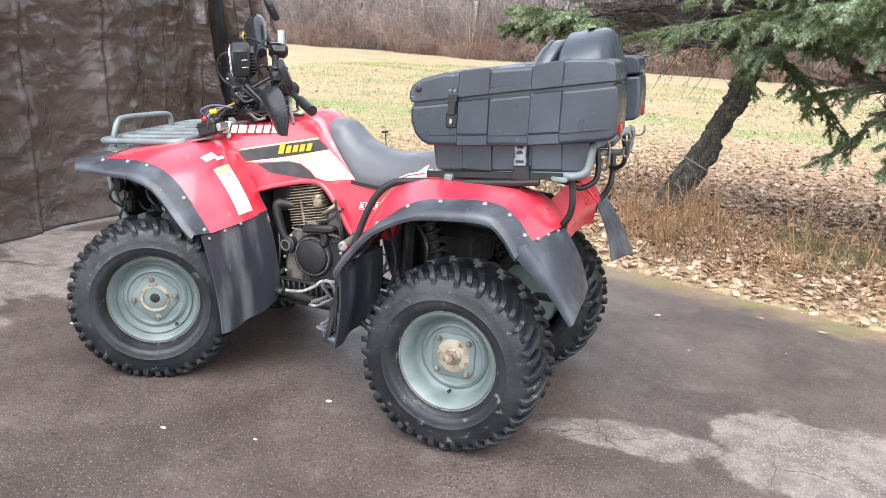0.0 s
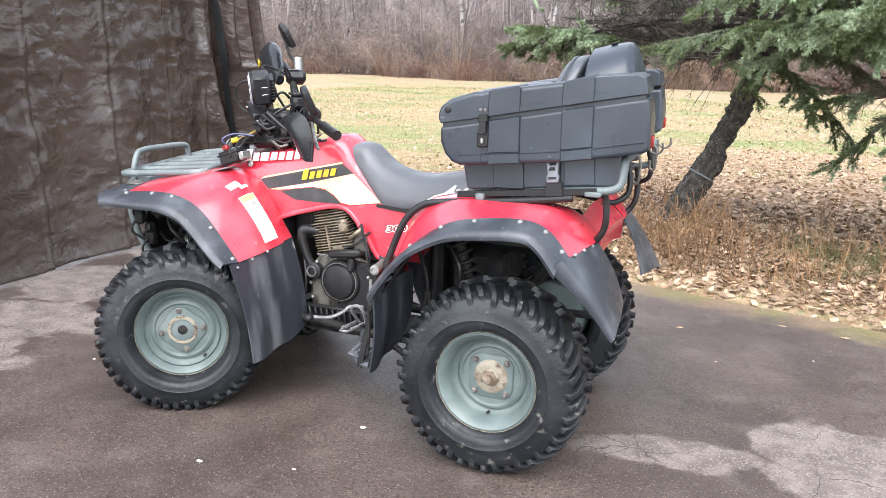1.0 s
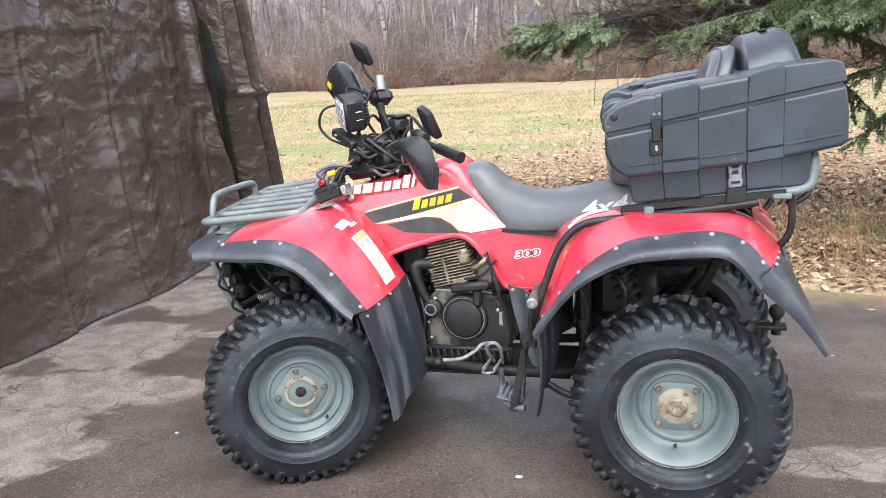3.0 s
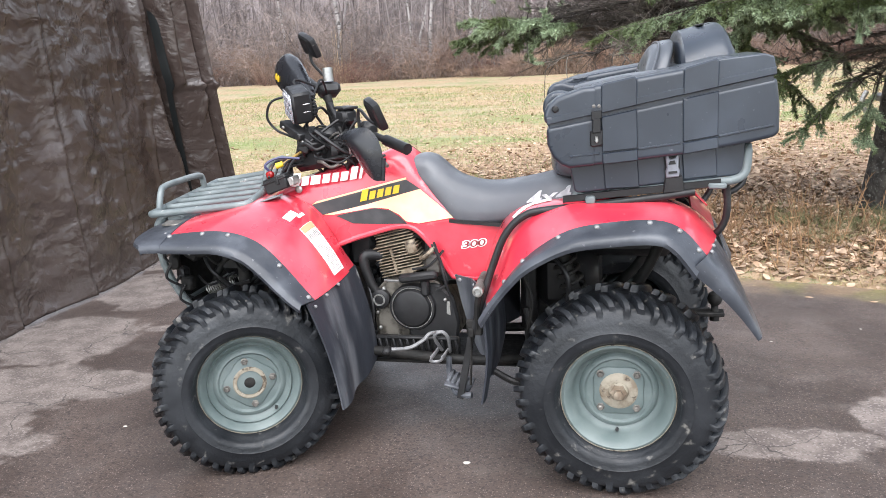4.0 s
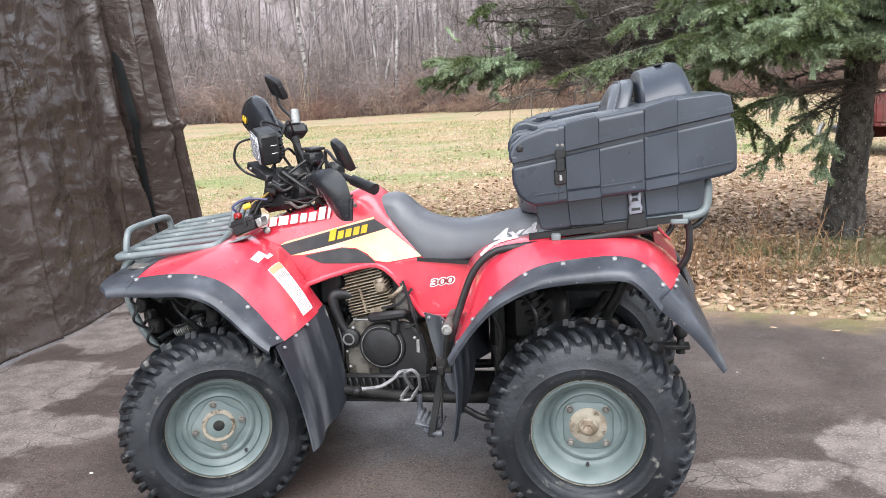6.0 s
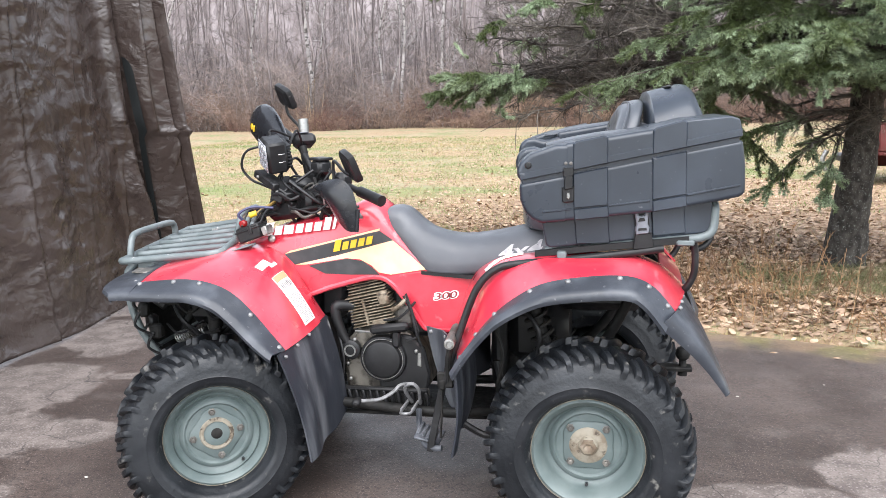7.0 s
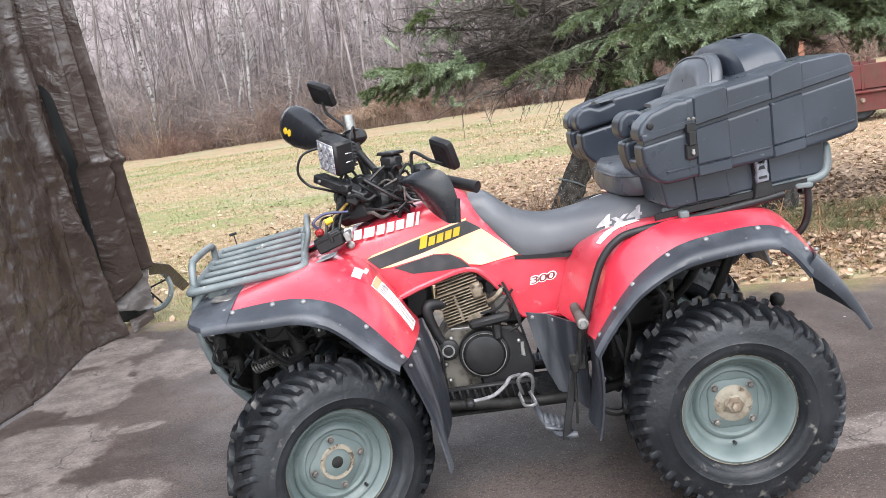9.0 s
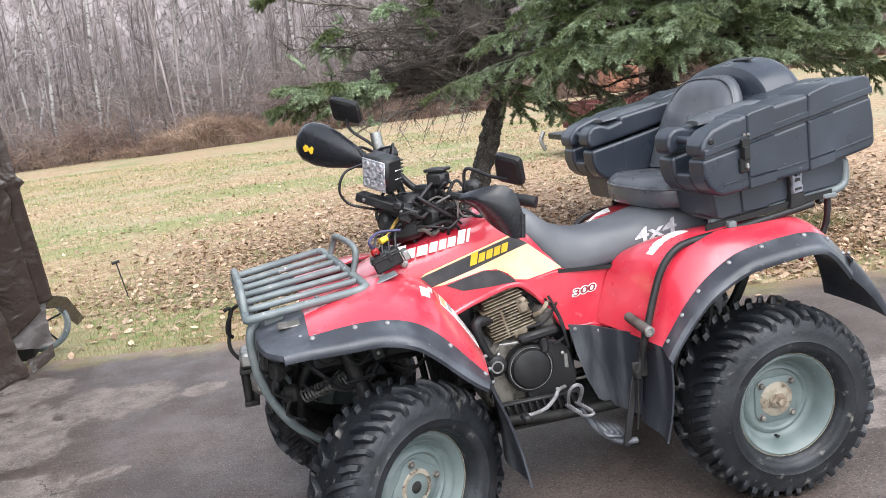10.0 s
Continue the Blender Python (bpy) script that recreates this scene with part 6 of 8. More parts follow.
for k in (-1, 1):
    part("lamp_slot", Shape().box(lc - lx * 0.025 + ly * 0.0542 + lz * (0.014 * k), (0.024, 0.002, 0.003), 0.0008, lt), CHROME, lamp)
    part("lamp_slot", Shape().box(lc - lx * 0.025 - ly * 0.0542 + lz * (0.014 * k), (0.024, 0.002, 0.003), 0.0008, lt), CHROME, lamp)
# bracket bar under it
ba, bb = Vector((-0.565, -0.005, 1.075)), Vector((-0.400, -0.135, 1.006))
bd = (bb - ba).normalized()
bt = Matrix((bd, Vector((0, 0, 1)).cross(bd).normalized(), bd.cross(Vector((0, 0, 1)).cross(bd).normalized()))).transposed()
part("lamp_bracket", Shape().box((ba + bb) / 2, ((bb - ba).length, 0.05, 0.028), 0.004, bt).box((ba + bb) / 2 + Vector((0.03, 0.04, -0.02)), (0.13, 0.08, 0.05), 0.01, bt), BLACK, quad, "black bracket bar")
for w in (0.15, 0.75):
    part("bracket_bolt", bolt(ba.lerp(bb, w) + bt @ Vector((0, -0.026, 0)), bt @ Vector((0, -1, 0)), 0.006), STEEL, quad)
# switch boxes and instrument pod
part("switch_box", Shape().box((-0.445, 0.13, 1.178), (0.075, 0.07, 0.045), 0.012, Matrix.Rotation(radians(35), 3, "Z") @ Matrix.Rotation(radians(-20), 3, "X")), BLACK, quad, "black switch box")
part("switch_label", Shape().box((-0.452, 0.115, 1.203), (0.05, 0.04, 0.003), 0.001, Matrix.Rotation(radians(35), 3, "Z") @ Matrix.Rotation(radians(-20), 3, "X")), BUCKLE, quad)
sw = Matrix.Rotation(radians(35), 3, "Z") @ Matrix.Rotation(radians(-20), 3, "X")
for k, (du, dv, ink) in enumerate(((-0.016, 0.010, WHITE), (-0.004, 0.006, TAIL), (0.010, 0.010, WHITE), (-0.010, -0.008, WHITE), (0.004, -0.006, TAIL), (0.017, -0.010, WHITE))):
    part("switch_mark", Shape().box(Vector((-0.452, 0.115, 1.203)) + sw @ Vector((du, dv, 0.0022)), (0.008, 0.003 + 0.002 * (k % 2), 0.001), 0.0003, sw), ink, quad)
part("master_cylinder", Shape().box((-0.318, -0.062, 1.098), (0.066, 0.055, 0.052), 0.012, Matrix.Rotation(radians(-40), 3, "Z")).box((-0.318, -0.062, 1.127), (0.070, 0.058, 0.010), 0.003, Matrix.Rotation(radians(-40), 3, "Z")), BLACK, quad, "square black fluid reservoir")
part("throttle_box", Shape().box((-0.225, -0.115, 1.06), (0.06, 0.05, 0.05), 0.014, Matrix.Rotation(radians(-40), 3, "Z")), BLACK, quad)
part("instrument_pod", Shape().box((-0.40, 0.0, 1.02), (0.11, 0.13, 0.075), 0.022, Matrix.Rotation(radians(-30), 3, "Z")).box((-0.46, 0.02, 1.00), (0.06, 0.10, 0.06), 0.016, Matrix.Rotation(radians(-30), 3, "Z")), BLACK, quad, "black instrument housing")
part("clamp_block", Shape().box((-0.345, -0.02, 1.055), (0.10, 0.045, 0.05), 0.01, Matrix.Rotation(radians(-45), 3, "Z")).box((-0.33, -0.035, 1.0), (0.05, 0.12, 0.06), 0.012), BLACK, quad)
part("headlamp_stub", Shape().spin([(0.03, 0.0), (0.034, 0.01), (0.034, 0.035), (0.026, 0.045)], (-0.47, -0.03, 0.98), 16, axis=(-0.9, -0.2, 0.2)), BLACK, quad)
rnd = random.Random(21)
starts = [(-0.30, -0.06, 1.07), (-0.44, 0.10, 1.16), (-0.24, -0.11, 1.04), (-0.49, 0.0, 1.12), (-0.40, 0.02, 1.05), (-0.34, -0.05, 1.02), (-0.43, 0.06, 1.10), (-0.28, -0.08, 1.08), (-0.46, 0.12, 1.18), (-0.36, -0.07, 1.03)]
for k, st in enumerate(starts):
    st = Vector(st)
    en = Vector((-0.44 + rnd.uniform(-0.05, 0.07), rnd.uniform(-0.10, 0.06), 0.935))
    q1 = st + Vector((rnd.uniform(-0.08, 0.03), rnd.uniform(-0.09, 0.02), rnd.uniform(0.0, 0.06)))
    q2 = st.lerp(en, 0.55) + Vector((rnd.uniform(-0.08, 0.05), rnd.uniform(-0.10, 0.02), 0.0))
    part("cable", Shape().tube([st, q1, q2, en], rnd.choice((0.004, 0.005, 0.0055)), 6, 7), BLACK, quad)
part("cable", Shape().tube([(-0.53, 0.02, 1.17), (-0.60, -0.02, 1.155), (-0.625, -0.02, 1.10), (-0.60, -0.01, 1.055), (-0.545, -0.03, 1.035), (-0.50, -0.04, 1.02)], 0.0045, 6, 6), BLACK, quad)
part("cable", Shape().tube([(-0.452, 0.135, 1.155), (-0.425, 0.13, 1.08), (-0.415, 0.10, 1.04), (-0.40, 0.05, 1.0)], 0.005, 6, 6), BLACK, quad)
for k in range(5):
    part("cable", Shape().tube([(-0.545 + 0.01 * k, -0.12, 0.905), (-0.52, -0.125 + 0.01 * k, 0.935 + 0.006 * k), (-0.47, -0.10, 0.945), (-0.40 + 0.02 * k, -0.115, 0.955 + 0.004 * k), (-0.32 + 0.02 * k, -0.10, 0.972)], 0.005, 6, 6), (BLACK, FRAME, BLACK, BLACK, FRAME)[k], quad)

rnd = random.Random(77)
for k in range(14):
    p = Vector((-0.40 + rnd.uniform(-0.10, 0.12), rnd.uniform(-0.13, 0.03), 0.985 + rnd.uniform(-0.03, 0.06)))
    if k % 2:
        part("clamp", Shape().box(p, (rnd.uniform(0.02, 0.05), rnd.uniform(0.015, 0.04), rnd.uniform(0.015, 0.04)), 0.004, Matrix.Rotation(rnd.uniform(-1, 1), 3, "Z") @ Matrix.Rotation(rnd.uniform(-0.6, 0.6), 3, "X")), (BLACK, FRAME, STEEL)[(k // 2) % 3], quad)
    else:
        part("cable", Shape().tube([p, p + Vector((rnd.uniform(-0.03, 0.06), -0.03, 0.02)), p + Vector((rnd.uniform(0.0, 0.08), -0.02, -0.05)), p + Vector((rnd.uniform(0.02, 0.10), 0.01, -0.06))], rnd.choice((0.0035, 0.0045, 0.006)), 6, 6), (BLACK, FRAME, STEEL, BLACK)[(k // 2) % 4], quad)
part("cable", Shape().tube([(-0.50, 0.02, 1.14), (-0.455, -0.02, 1.155), (-0.435, -0.03, 1.12), (-0.455, -0.02, 1.09)], 0.0045, 6, 6), FRAME, quad)
part("steering_shroud", Shape().box((-0.435, -0.035, 0.958), (0.13, 0.15, 0.075), 0.018, Matrix.Rotation(radians(-22), 3, "Z") @ Matrix.Rotation(radians(-10), 3, "Y")).box((-0.352, -0.045, 0.985), (0.10, 0.12, 0.07), 0.016, Matrix.Rotation(radians(-38), 3, "Z")), BLACK, quad, "black steering shroud")
rnd = random.Random(90)
for k in range(34):
    p = Vector((-0.46 + rnd.uniform(-0.03, 0.17), rnd.uniform(-0.14, -0.03), rnd.uniform(0.945, 1.030)))
    if k % 3 == 0:
        part("connector", Shape().box(p, (rnd.uniform(0.025, 0.05), rnd.uniform(0.02, 0.035), rnd.uniform(0.018, 0.032)), 0.004, Matrix.Rotation(rnd.uniform(-1, 1), 3, "Z") @ Matrix.Rotation(rnd.uniform(-0.6, 0.6), 3, "Y")), BLACK, quad)
    else:
        q = p + Vector((rnd.uniform(0.05, 0.14), rnd.uniform(-0.02, 0.03), rnd.uniform(-0.06, 0.03)))
        part("cable", Shape().tube([p, p.lerp(q, 0.35) + Vector((0, -0.02, rnd.uniform(-0.02, 0.035))), p.lerp(q, 0.7) + Vector((0, -0.015, rnd.uniform(-0.03, 0.02))), q], rnd.choice((0.0035, 0.0045, 0.006)), 6, 6), (BLACK, BLACK, FRAME, BLACK, NUT)[k % 5], quad)
part("fork_tube", Shape().tube([(-0.40, 0.07, 0.99), (-0.425, 0.085, 1.10), (-0.44, 0.10, 1.16)], 0.014, 10), FRAME, quad)

# relay box on the rack's tongue
rt = Matrix.Rotation(radians(-3), 3, "Z") @ Matrix.Rotation(radians(-19), 3, "Y")
rb = Vector((-0.530, -0.182, 0.893))
relay = part("relay_box", Shape().box(rb, (0.088, 0.06, 0.050), 0.005, rt).box(rb + rt @ Vector((0, 0, 0.012)), (0.094, 0.066, 0.006), 0.002, rt).box(rb + rt @ Vector((0.012, -0.031, 0.01)), (0.012, 0.006, 0.03), 0.002, rt), BLACK, quad, "black relay box with wiring")
part("terminal", Shape().box(rb + rt @ Vector((-0.02, 0.0, 0.036)), (0.026, 0.022, 0.024), 0.006, rt), TAIL, relay, "red terminal cover")
part("terminal", Shape().tube([rb + Vector((-0.01, 0.01, 0.055)), rb + Vector((0.012, 0.018, 0.062))], 0.010, 10), YELLOW, relay, "yellow terminal cap")
part("relay_wire", Shape().tube([rb + Vector((-0.03, 0.01, 0.035)), rb + Vector((-0.045, 0.0, 0.06)), rb + Vector((-0.01, 0.03, 0.08)), rb + Vector((0.06, 0.05, 0.075))], 0.0045, 6, 5), WIRE_BLUE, relay)
part("relay_wire", Shape().tube([rb + Vector((0.0, 0.02, 0.055)), rb + Vector((0.03, 0.05, 0.075)), rb + Vector((0.05, 0.08, 0.090)), rb + Vector((0.07, 0.10, 0.105))], 0.0055, 6, 5), OCHRE, relay)
for k in range(4):
    part("relay_wire", Shape().tube([rb + Vector((-0.03 + 0.02 * k, -0.01, 0.02)), rb + Vector((-0.02 + 0.02 * k, 0.03, 0.065)), rb + Vector((0.03 + 0.01 * k, 0.07, 0.06 + 0.006 * k)), rb + Vector((0.10, 0.09, 0.08))], 0.004, 6, 5), BLACK, relay)
part("clip_plate", Shape().box(rb + rt @ Vector((0.058, -0.005, -0.01)), (0.02, 0.05, 0.03), 0.003, rt), STEEL, relay)
both("cover_screw", bolt((-0.474, -0.152, 0.866), (0, -1, 0.1), 0.013), STEEL)

# ---- the cargo box ----
cargo = thing("cargo_box", "charcoal plastic cargo box with built-in padded seat on the rear rack", "cargo box")


def pinch(x, y, z):
    """The box in its own place: drawn wider, and set askew on the rack."""
    u, v = x - 0.373, 1.106 * y + 0.470
    c, d = math.cos(radians(5)), math.sin(radians(5))
    return (0.391 + c * u - d * v, -0.425 + d * u + c * v, z)


def askew(shape):
    shape.v = [pinch(*p) for p in shape.v]
    return shape


SEAM = lambda x: 1.080 + 0.188 * (x - 0.373)
LID = [(0.374, 1.086), (0.368, 1.112), (0.378, 1.138), (0.408, 1.162), (0.48, 1.185), (0.757, 1.227), (0.846, 1.247), (0.955, 1.256), (0.978, 1.248), (0.988, 1.205), (0.988, 1.199)]
TUB = [(0.376, 1.078), (0.378, 1.030), (0.392, 0.995), (0.415, 0.972), (0.44, 0.962), (0.70, 0.985), (0.93, 1.020), (0.985, 1.032), (1.002, 1.042), (1.000, 1.12), (0.990, 1.192)]
SOFT = {"arm_lid": 0.015, "arm_tub": 0.013, "lower_tub": 0.016}
for sd in (-1, 1):
    put = (lambda u, y, w: pinch(u, y, w)) if sd < 0 else (lambda u, y, w: pinch(u, -y, w))

    def side_part(name, s, mat, label=""):
        if sd > 0:
            s.f = [tuple(reversed(f)) for f in s.f]
        ob = part(name, s, mat, cargo, label, angle=180 if name in SOFT else 32)
        return rounded(ob, SOFT[name]) if name in SOFT else ob

    # lid of the arm: outer and inner lobe, joined behind the hand hold
    arm = [(0.50, SEAM(0.50) + 0.004), (0.50, 1.188), (0.76, 1.226), (0.76, SEAM(0.76) + 0.004)]
    lobe = [p for p in LID if p[0] < 0.49] + [(0.52, 1.187), (0.52, SEAM(0.52) + 0.004)]
    lobe_in = [(0.374, SEAM(0.374) + 0.006), (0.362, 1.11), (0.366, 1.145), (0.388, 1.165), (0.42, 1.168), (0.452, 1.158), (0.49, 1.168), (0.52, 1.178), (0.52, SEAM(0.52) + 0.004)]
    s = Shape().slab(arm, -0.425, -0.20, 0.0, put)
    s.slab(lobe, -0.426, -0.345, 0.0, put)
    s.slab(lobe_in, -0.275, -0.199, 0.0, put)
    side_part("arm_lid", s, BOX, "charcoal plastic armrest lid")
    side_part("grab_bar", Shape().tube([put(0.405, -0.36, 1.130), put(0.405, -0.26, 1.130)], 0.012, 12), BOX)
    # tub of the arm
    s = Shape().slab([(0.50, SEAM(0.5) - 0.004), (0.50, 0.968), (0.76, 0.992), (0.76, SEAM(0.76) - 0.004)], -0.420, -0.20, 0.0, put)
    s.slab([p for p in TUB if p[0] < 0.5] + [(0.515, 0.968), (0.515, SEAM(0.515) - 0.004)], -0.421, -0.345, 0.0, put)
    s.slab([p for p in TUB if p[0] < 0.5] + [(0.515, 0.968), (0.515, SEAM(0.515) - 0.004)], -0.275, -0.199, 0.0, put)
    s.slab([(0.380, 1.028), (0.392, 0.995), (0.415, 0.972), (0.44, 0.962), (0.515, 0.968), (0.515, 1.045), (0.40, 1.035)], -0.35, -0.27, 0.0, put)
    side_part("arm_tub", s, BOX)
    s = Shape().slab([(0.438, 0.965), (0.452, 0.889), (0.465, 0.882), (0.90, 0.922), (0.93, 0.932), (0.922, 1.018), (0.68, 0.988)], -0.372, -0.19, 0.0, put)
    side_part("lower_tub", s, BOX)
    side_part("seam_gasket", Shape().slab([(0.384, SEAM(0.384) - 0.016), (0.384, SEAM(0.384) + 0.016), (0.980, SEAM(0.980) + 0.016), (0.980, SEAM(0.980) - 0.016)], -0.417, -0.36, 0.002, put), BOX)
    side_part("lid_ledge", Shape().slab([(0.379, SEAM(0.379) + 0.006), (0.376, SEAM(0.379) + 0.026), (0.984, SEAM(0.984) + 0.026), (0.986, SEAM(0.984) + 0.006)], -0.4278, -0.40, 0.003, put), BOX)
    # moulded bands
    for x0, x1 in ((0.527, 0.624), (0.745, 0.838)):
        top = lambda x: float(np.interp(x, [p[0] for p in LID[3:]], [p[1] for p in LID[3:]]))
        s = Shape().slab([(x0, SEAM(x0) + 0.005), (x0, top(x0) - 0.004), (x0 + 0.008, top(x0) + 0.003), (x1 - 0.008, top(x1) + 0.003), (x1, top(x1) - 0.004), (x1, SEAM(x1) + 0.005)], -0.4305, -0.30, 0.004, put)
        side_part("lid_band", s, BOX)
        low = lambda x: float(np.interp(x, [p[0] for p in TUB[4:8]], [p[1] for p in TUB[4:8]]))
        s = Shape().slab([(x0, SEAM(x0) - 0.005), (x1, SEAM(x1) - 0.005), (x1 + 0.002, low(x1) + 0.036), (x0 + 0.002, low(x0) + 0.036)], -0.4265, -0.40, 0.004, put)
        s.slab([(x0 + 0.002, low(x0) + 0.034), (x1 + 0.002, low(x1) + 0.034), (x1 + 0.004, low(x1) + 0.002), (x0 + 0.004, low(x0) + 0.002)], -0.4250, -0.39, 0.004, put)
        side_part("tub_band", s, BOX)
        s = Shape().slab([(x0 + 0.006, low(x0) + 0.004), (x1 + 0.006, low(x1) + 0.004), (x1 + 0.012, low(x1) - 0.082), (x0 + 0.012, low(x0) - 0.076)], -0.3775, -0.34, 0.004, put)
        side_part("lower_band", s, BOX)
    for xa, xb in ((0.440, 0.523), (0.628, 0.741), (0.842, 0.985)):
        low = lambda x: float(np.interp(x, [p[0] for p in TUB[4:8]], [p[1] for p in TUB[4:8]]))
        side_part("tub_ridge", Shape().slab([(xa, low(xa) + 0.031), (xa, low(xa) + 0.037), (xb, low(xb) + 0.037), (xb, low(xb) + 0.031)], -0.4235, -0.40, 0.002, put), BOX)
    # latch, buckle, strap, knob
    side_part("latch", Shape().slab([(0.500, 1.121), (0.528, 1.123), (0.528, 1.101), (0.500, 1.098)], -0.436, -0.42, 0.002, put).slab([(0.503, 1.100), (0.525, 1.101), (0.525, 1.064), (0.503, 1.061)], -0.440, -0.42, 0.003, put).slab([(0.496, 1.066), (0.531, 1.069), (0.531, 1.029), (0.524, 1.024), (0.503, 1.022), (0.496, 1.026)], -0.432, -0.418, 0.004, put), BLACK, "black hasp latch")
    side_part("latch_hook", Shape().slab([(0.510, 1.052), (0.517, 1.052), (0.519, 1.040), (0.514, 1.034), (0.509, 1.039)], -0.441, -0.43, 0.002, put), STEEL)
    for dx in (0.507, 0.521):
        side_part("latch_screw", Shape().spin([(0.005, 0), (0.005, 0.004), (0.002, 0.005)], put(dx, -0.436, 1.135), 8, axis=(0, sd, 0)), NUT)
    side_part("strap", Shape().slab([(0.702, 1.000), (0.742, 1.004), (0.748, 0.905), (0.708, 0.902)], -0.386, -0.37, 0.002, put).slab([(0.706, 0.925), (0.752, 0.928), (0.760, 0.885), (0.70, 0.88)], -0.392, -0.36, 0.003, put), BLACK, "black webbing strap")
    side_part("buckle", Shape().slab([(0.704, 0.985), (0.710, 0.990), (0.716, 0.978), (0.730, 0.980), (0.736, 0.993), (0.742, 0.988), (0.740, 0.955), (0.745, 0.945), (0.742, 0.928), (0.708, 0.924), (0.705, 0.942), (0.709, 0.953)], -0.398, -0.384, 0.003, put), BUCKLE, "grey plastic side-release buckle")
    side_part("buckle_slot", Shape().slab([(0.712, 0.962), (0.716, 0.972), (0.729, 0.974), (0.733, 0.964)], -0.4005, -0.397, 0.001, put).slab([(0.713, 0.936), (0.713, 0.943), (0.736, 0.945), (0.737, 0.938)], -0.4005, -0.397, 0.001, put), BLACK)
    side_part("knob", Shape().spin([(0.010, -0.003), (0.010, 0.002), (0.007, 0.005), (0.002, 0.0055)], put(0.402, -0.4262, 1.130), 12, axis=(0, sd, 0)), BLACK)
    # pad on the arm
    rings = []
    for k in range(13):
        w = k / 12
        r = math.sin(math.pi * min(1, 0.06 + 0.88 * w)) ** 0.35
        x = 0.455 + 0.235 * w
        zt = float(np.interp(x, [0.42, 0.76], [1.166, 1.219])) + 0.002
        rings.append([put(x, -0.272 - 0.055 * r * math.copysign(abs(math.cos(a)) ** 0.6, math.cos(a)), zt + (0.014 * r * math.sin(a) ** 0.7 if math.sin(a) > 0 else -0.006)) for a in [math.pi * q / 9 for q in range(10)]])
    side_part("arm_pad", Shape().loft(rings), CUSHION, "grey padded armrest")

wide = lambda u, y, w: pinch(u, y, w)
# the body behind the seat: full depth at the two ends, its middle set back
lid_back = [(0.745, SEAM(0.745) + 0.004), (0.745, 1.224)] + LID[5:10] + [(0.988, SEAM(0.988) + 0.004)]
tub_back = [(0.745, SEAM(0.745) - 0.004), (0.745, 0.990)] + TUB[6:]
for sd in (-1, 1):
    for name, outline, y0, y1, soft in (("lid_end", lid_back, 0.20, 0.424, 0.015), ("tub_end", tub_back, 0.20, 0.419, 0.013)):
        rounded(part(name, Shape().slab(outline, *sorted((sd * y0, sd * y1)), 0.0, wide), BOX, cargo, angle=180), soft)
part("main_lid", Shape().slab([(0.745, SEAM(0.745) + 0.004), (0.745, 1.220), (0.846, 1.240), (0.918, 1.246), (0.930, 1.236), (0.933, SEAM(0.933) + 0.004)], -0.215, 0.215, 0.004, wide), BOX, cargo, "charcoal plastic lid")
part("main_tub", Shape().slab([(0.745, SEAM(0.745) - 0.004), (0.745, 0.990), (0.90, 1.016), (0.930, 1.030), (0.936, SEAM(0.936) - 0.004)], -0.215, 0.215, 0.004, wide), BOX, cargo)
part("reflector", askew(Shape().box((1.002, -0.34, 1.060), (0.012, 0.045, 0.036), 0.003)), TAIL, cargo, "red reflector")
part("reflector", askew(Shape().box((1.002, 0.34, 1.060), (0.012, 0.045, 0.036), 0.003)), TAIL, cargo, "red reflector")


def arch(x, half, base, top, n=25, p=0.62):
    return [(x, -half * math.copysign(abs(math.cos(a)) ** p, math.cos(a)), base + (top - base) * math.sin(a) ** 0.85) for a in [math.pi * k / (n - 1) for k in range(n)]]


hump = Shape().loft([arch(0.772, 0.222, 1.17, 1.306, p=0.86), arch(0.780, 0.232, 1.17, 1.324, p=0.86), arch(0.82, 0.236, 1.18, 1.334, p=0.86), arch(0.880, 0.236, 1.19, 1.347, p=0.86), arch(0.897, 0.234, 1.19, 1.345, p=0.86), arch(0.910, 0.231, 1.19, 1.333, p=0.86), arch(0.928, 0.228, 1.19, 1.284, p=0.86), arch(0.945, 0.222, 1.19, 1.226, p=0.86)])
part("lid_hump", askew(hump), BOX, cargo, "domed charcoal lid behind the backrest", angle=45)
part("hump_mark", askew(Shape().box((0.842, -0.045, 1.340), (0.022, 0.075, 0.004), 0.001, Matrix.Rotation(radians(-11), 3, "Y"))), BLACK, cargo)
cush = Shape().loft([arch(0.708, 0.150, 0.99, 1.235), arch(0.701, 0.176, 0.99, 1.262), arch(0.708, 0.192, 0.99, 1.282), arch(0.737, 0.202, 0.99, 1.298), arch(0.759, 0.204, 0.99, 1.300), arch(0.768, 0.198, 0.99, 1.292)])
cush.v = [(x - 0.34 * (1.30 - z), y, z) for x, y, z in cush.v]
part("backrest", askew(cush), CUSHION, cargo, "dark grey padded round-topped backrest", angle=60)
part("backrest_piping", askew(Shape().tube([(x - 0.34 * (1.30 - z), y, z) for x, y, z in arch(0.722, 0.199, 1.06, 1.293, 33)], 0.004, 6)), CUSHION, cargo)
part("back_panel", askew(Shape().slab([(0.66, 0.99), (0.735, 1.20), (0.752, 1.20), (0.752, 0.985)], -0.21, 0.21, 0.004)), BOX, cargo)
rings = []
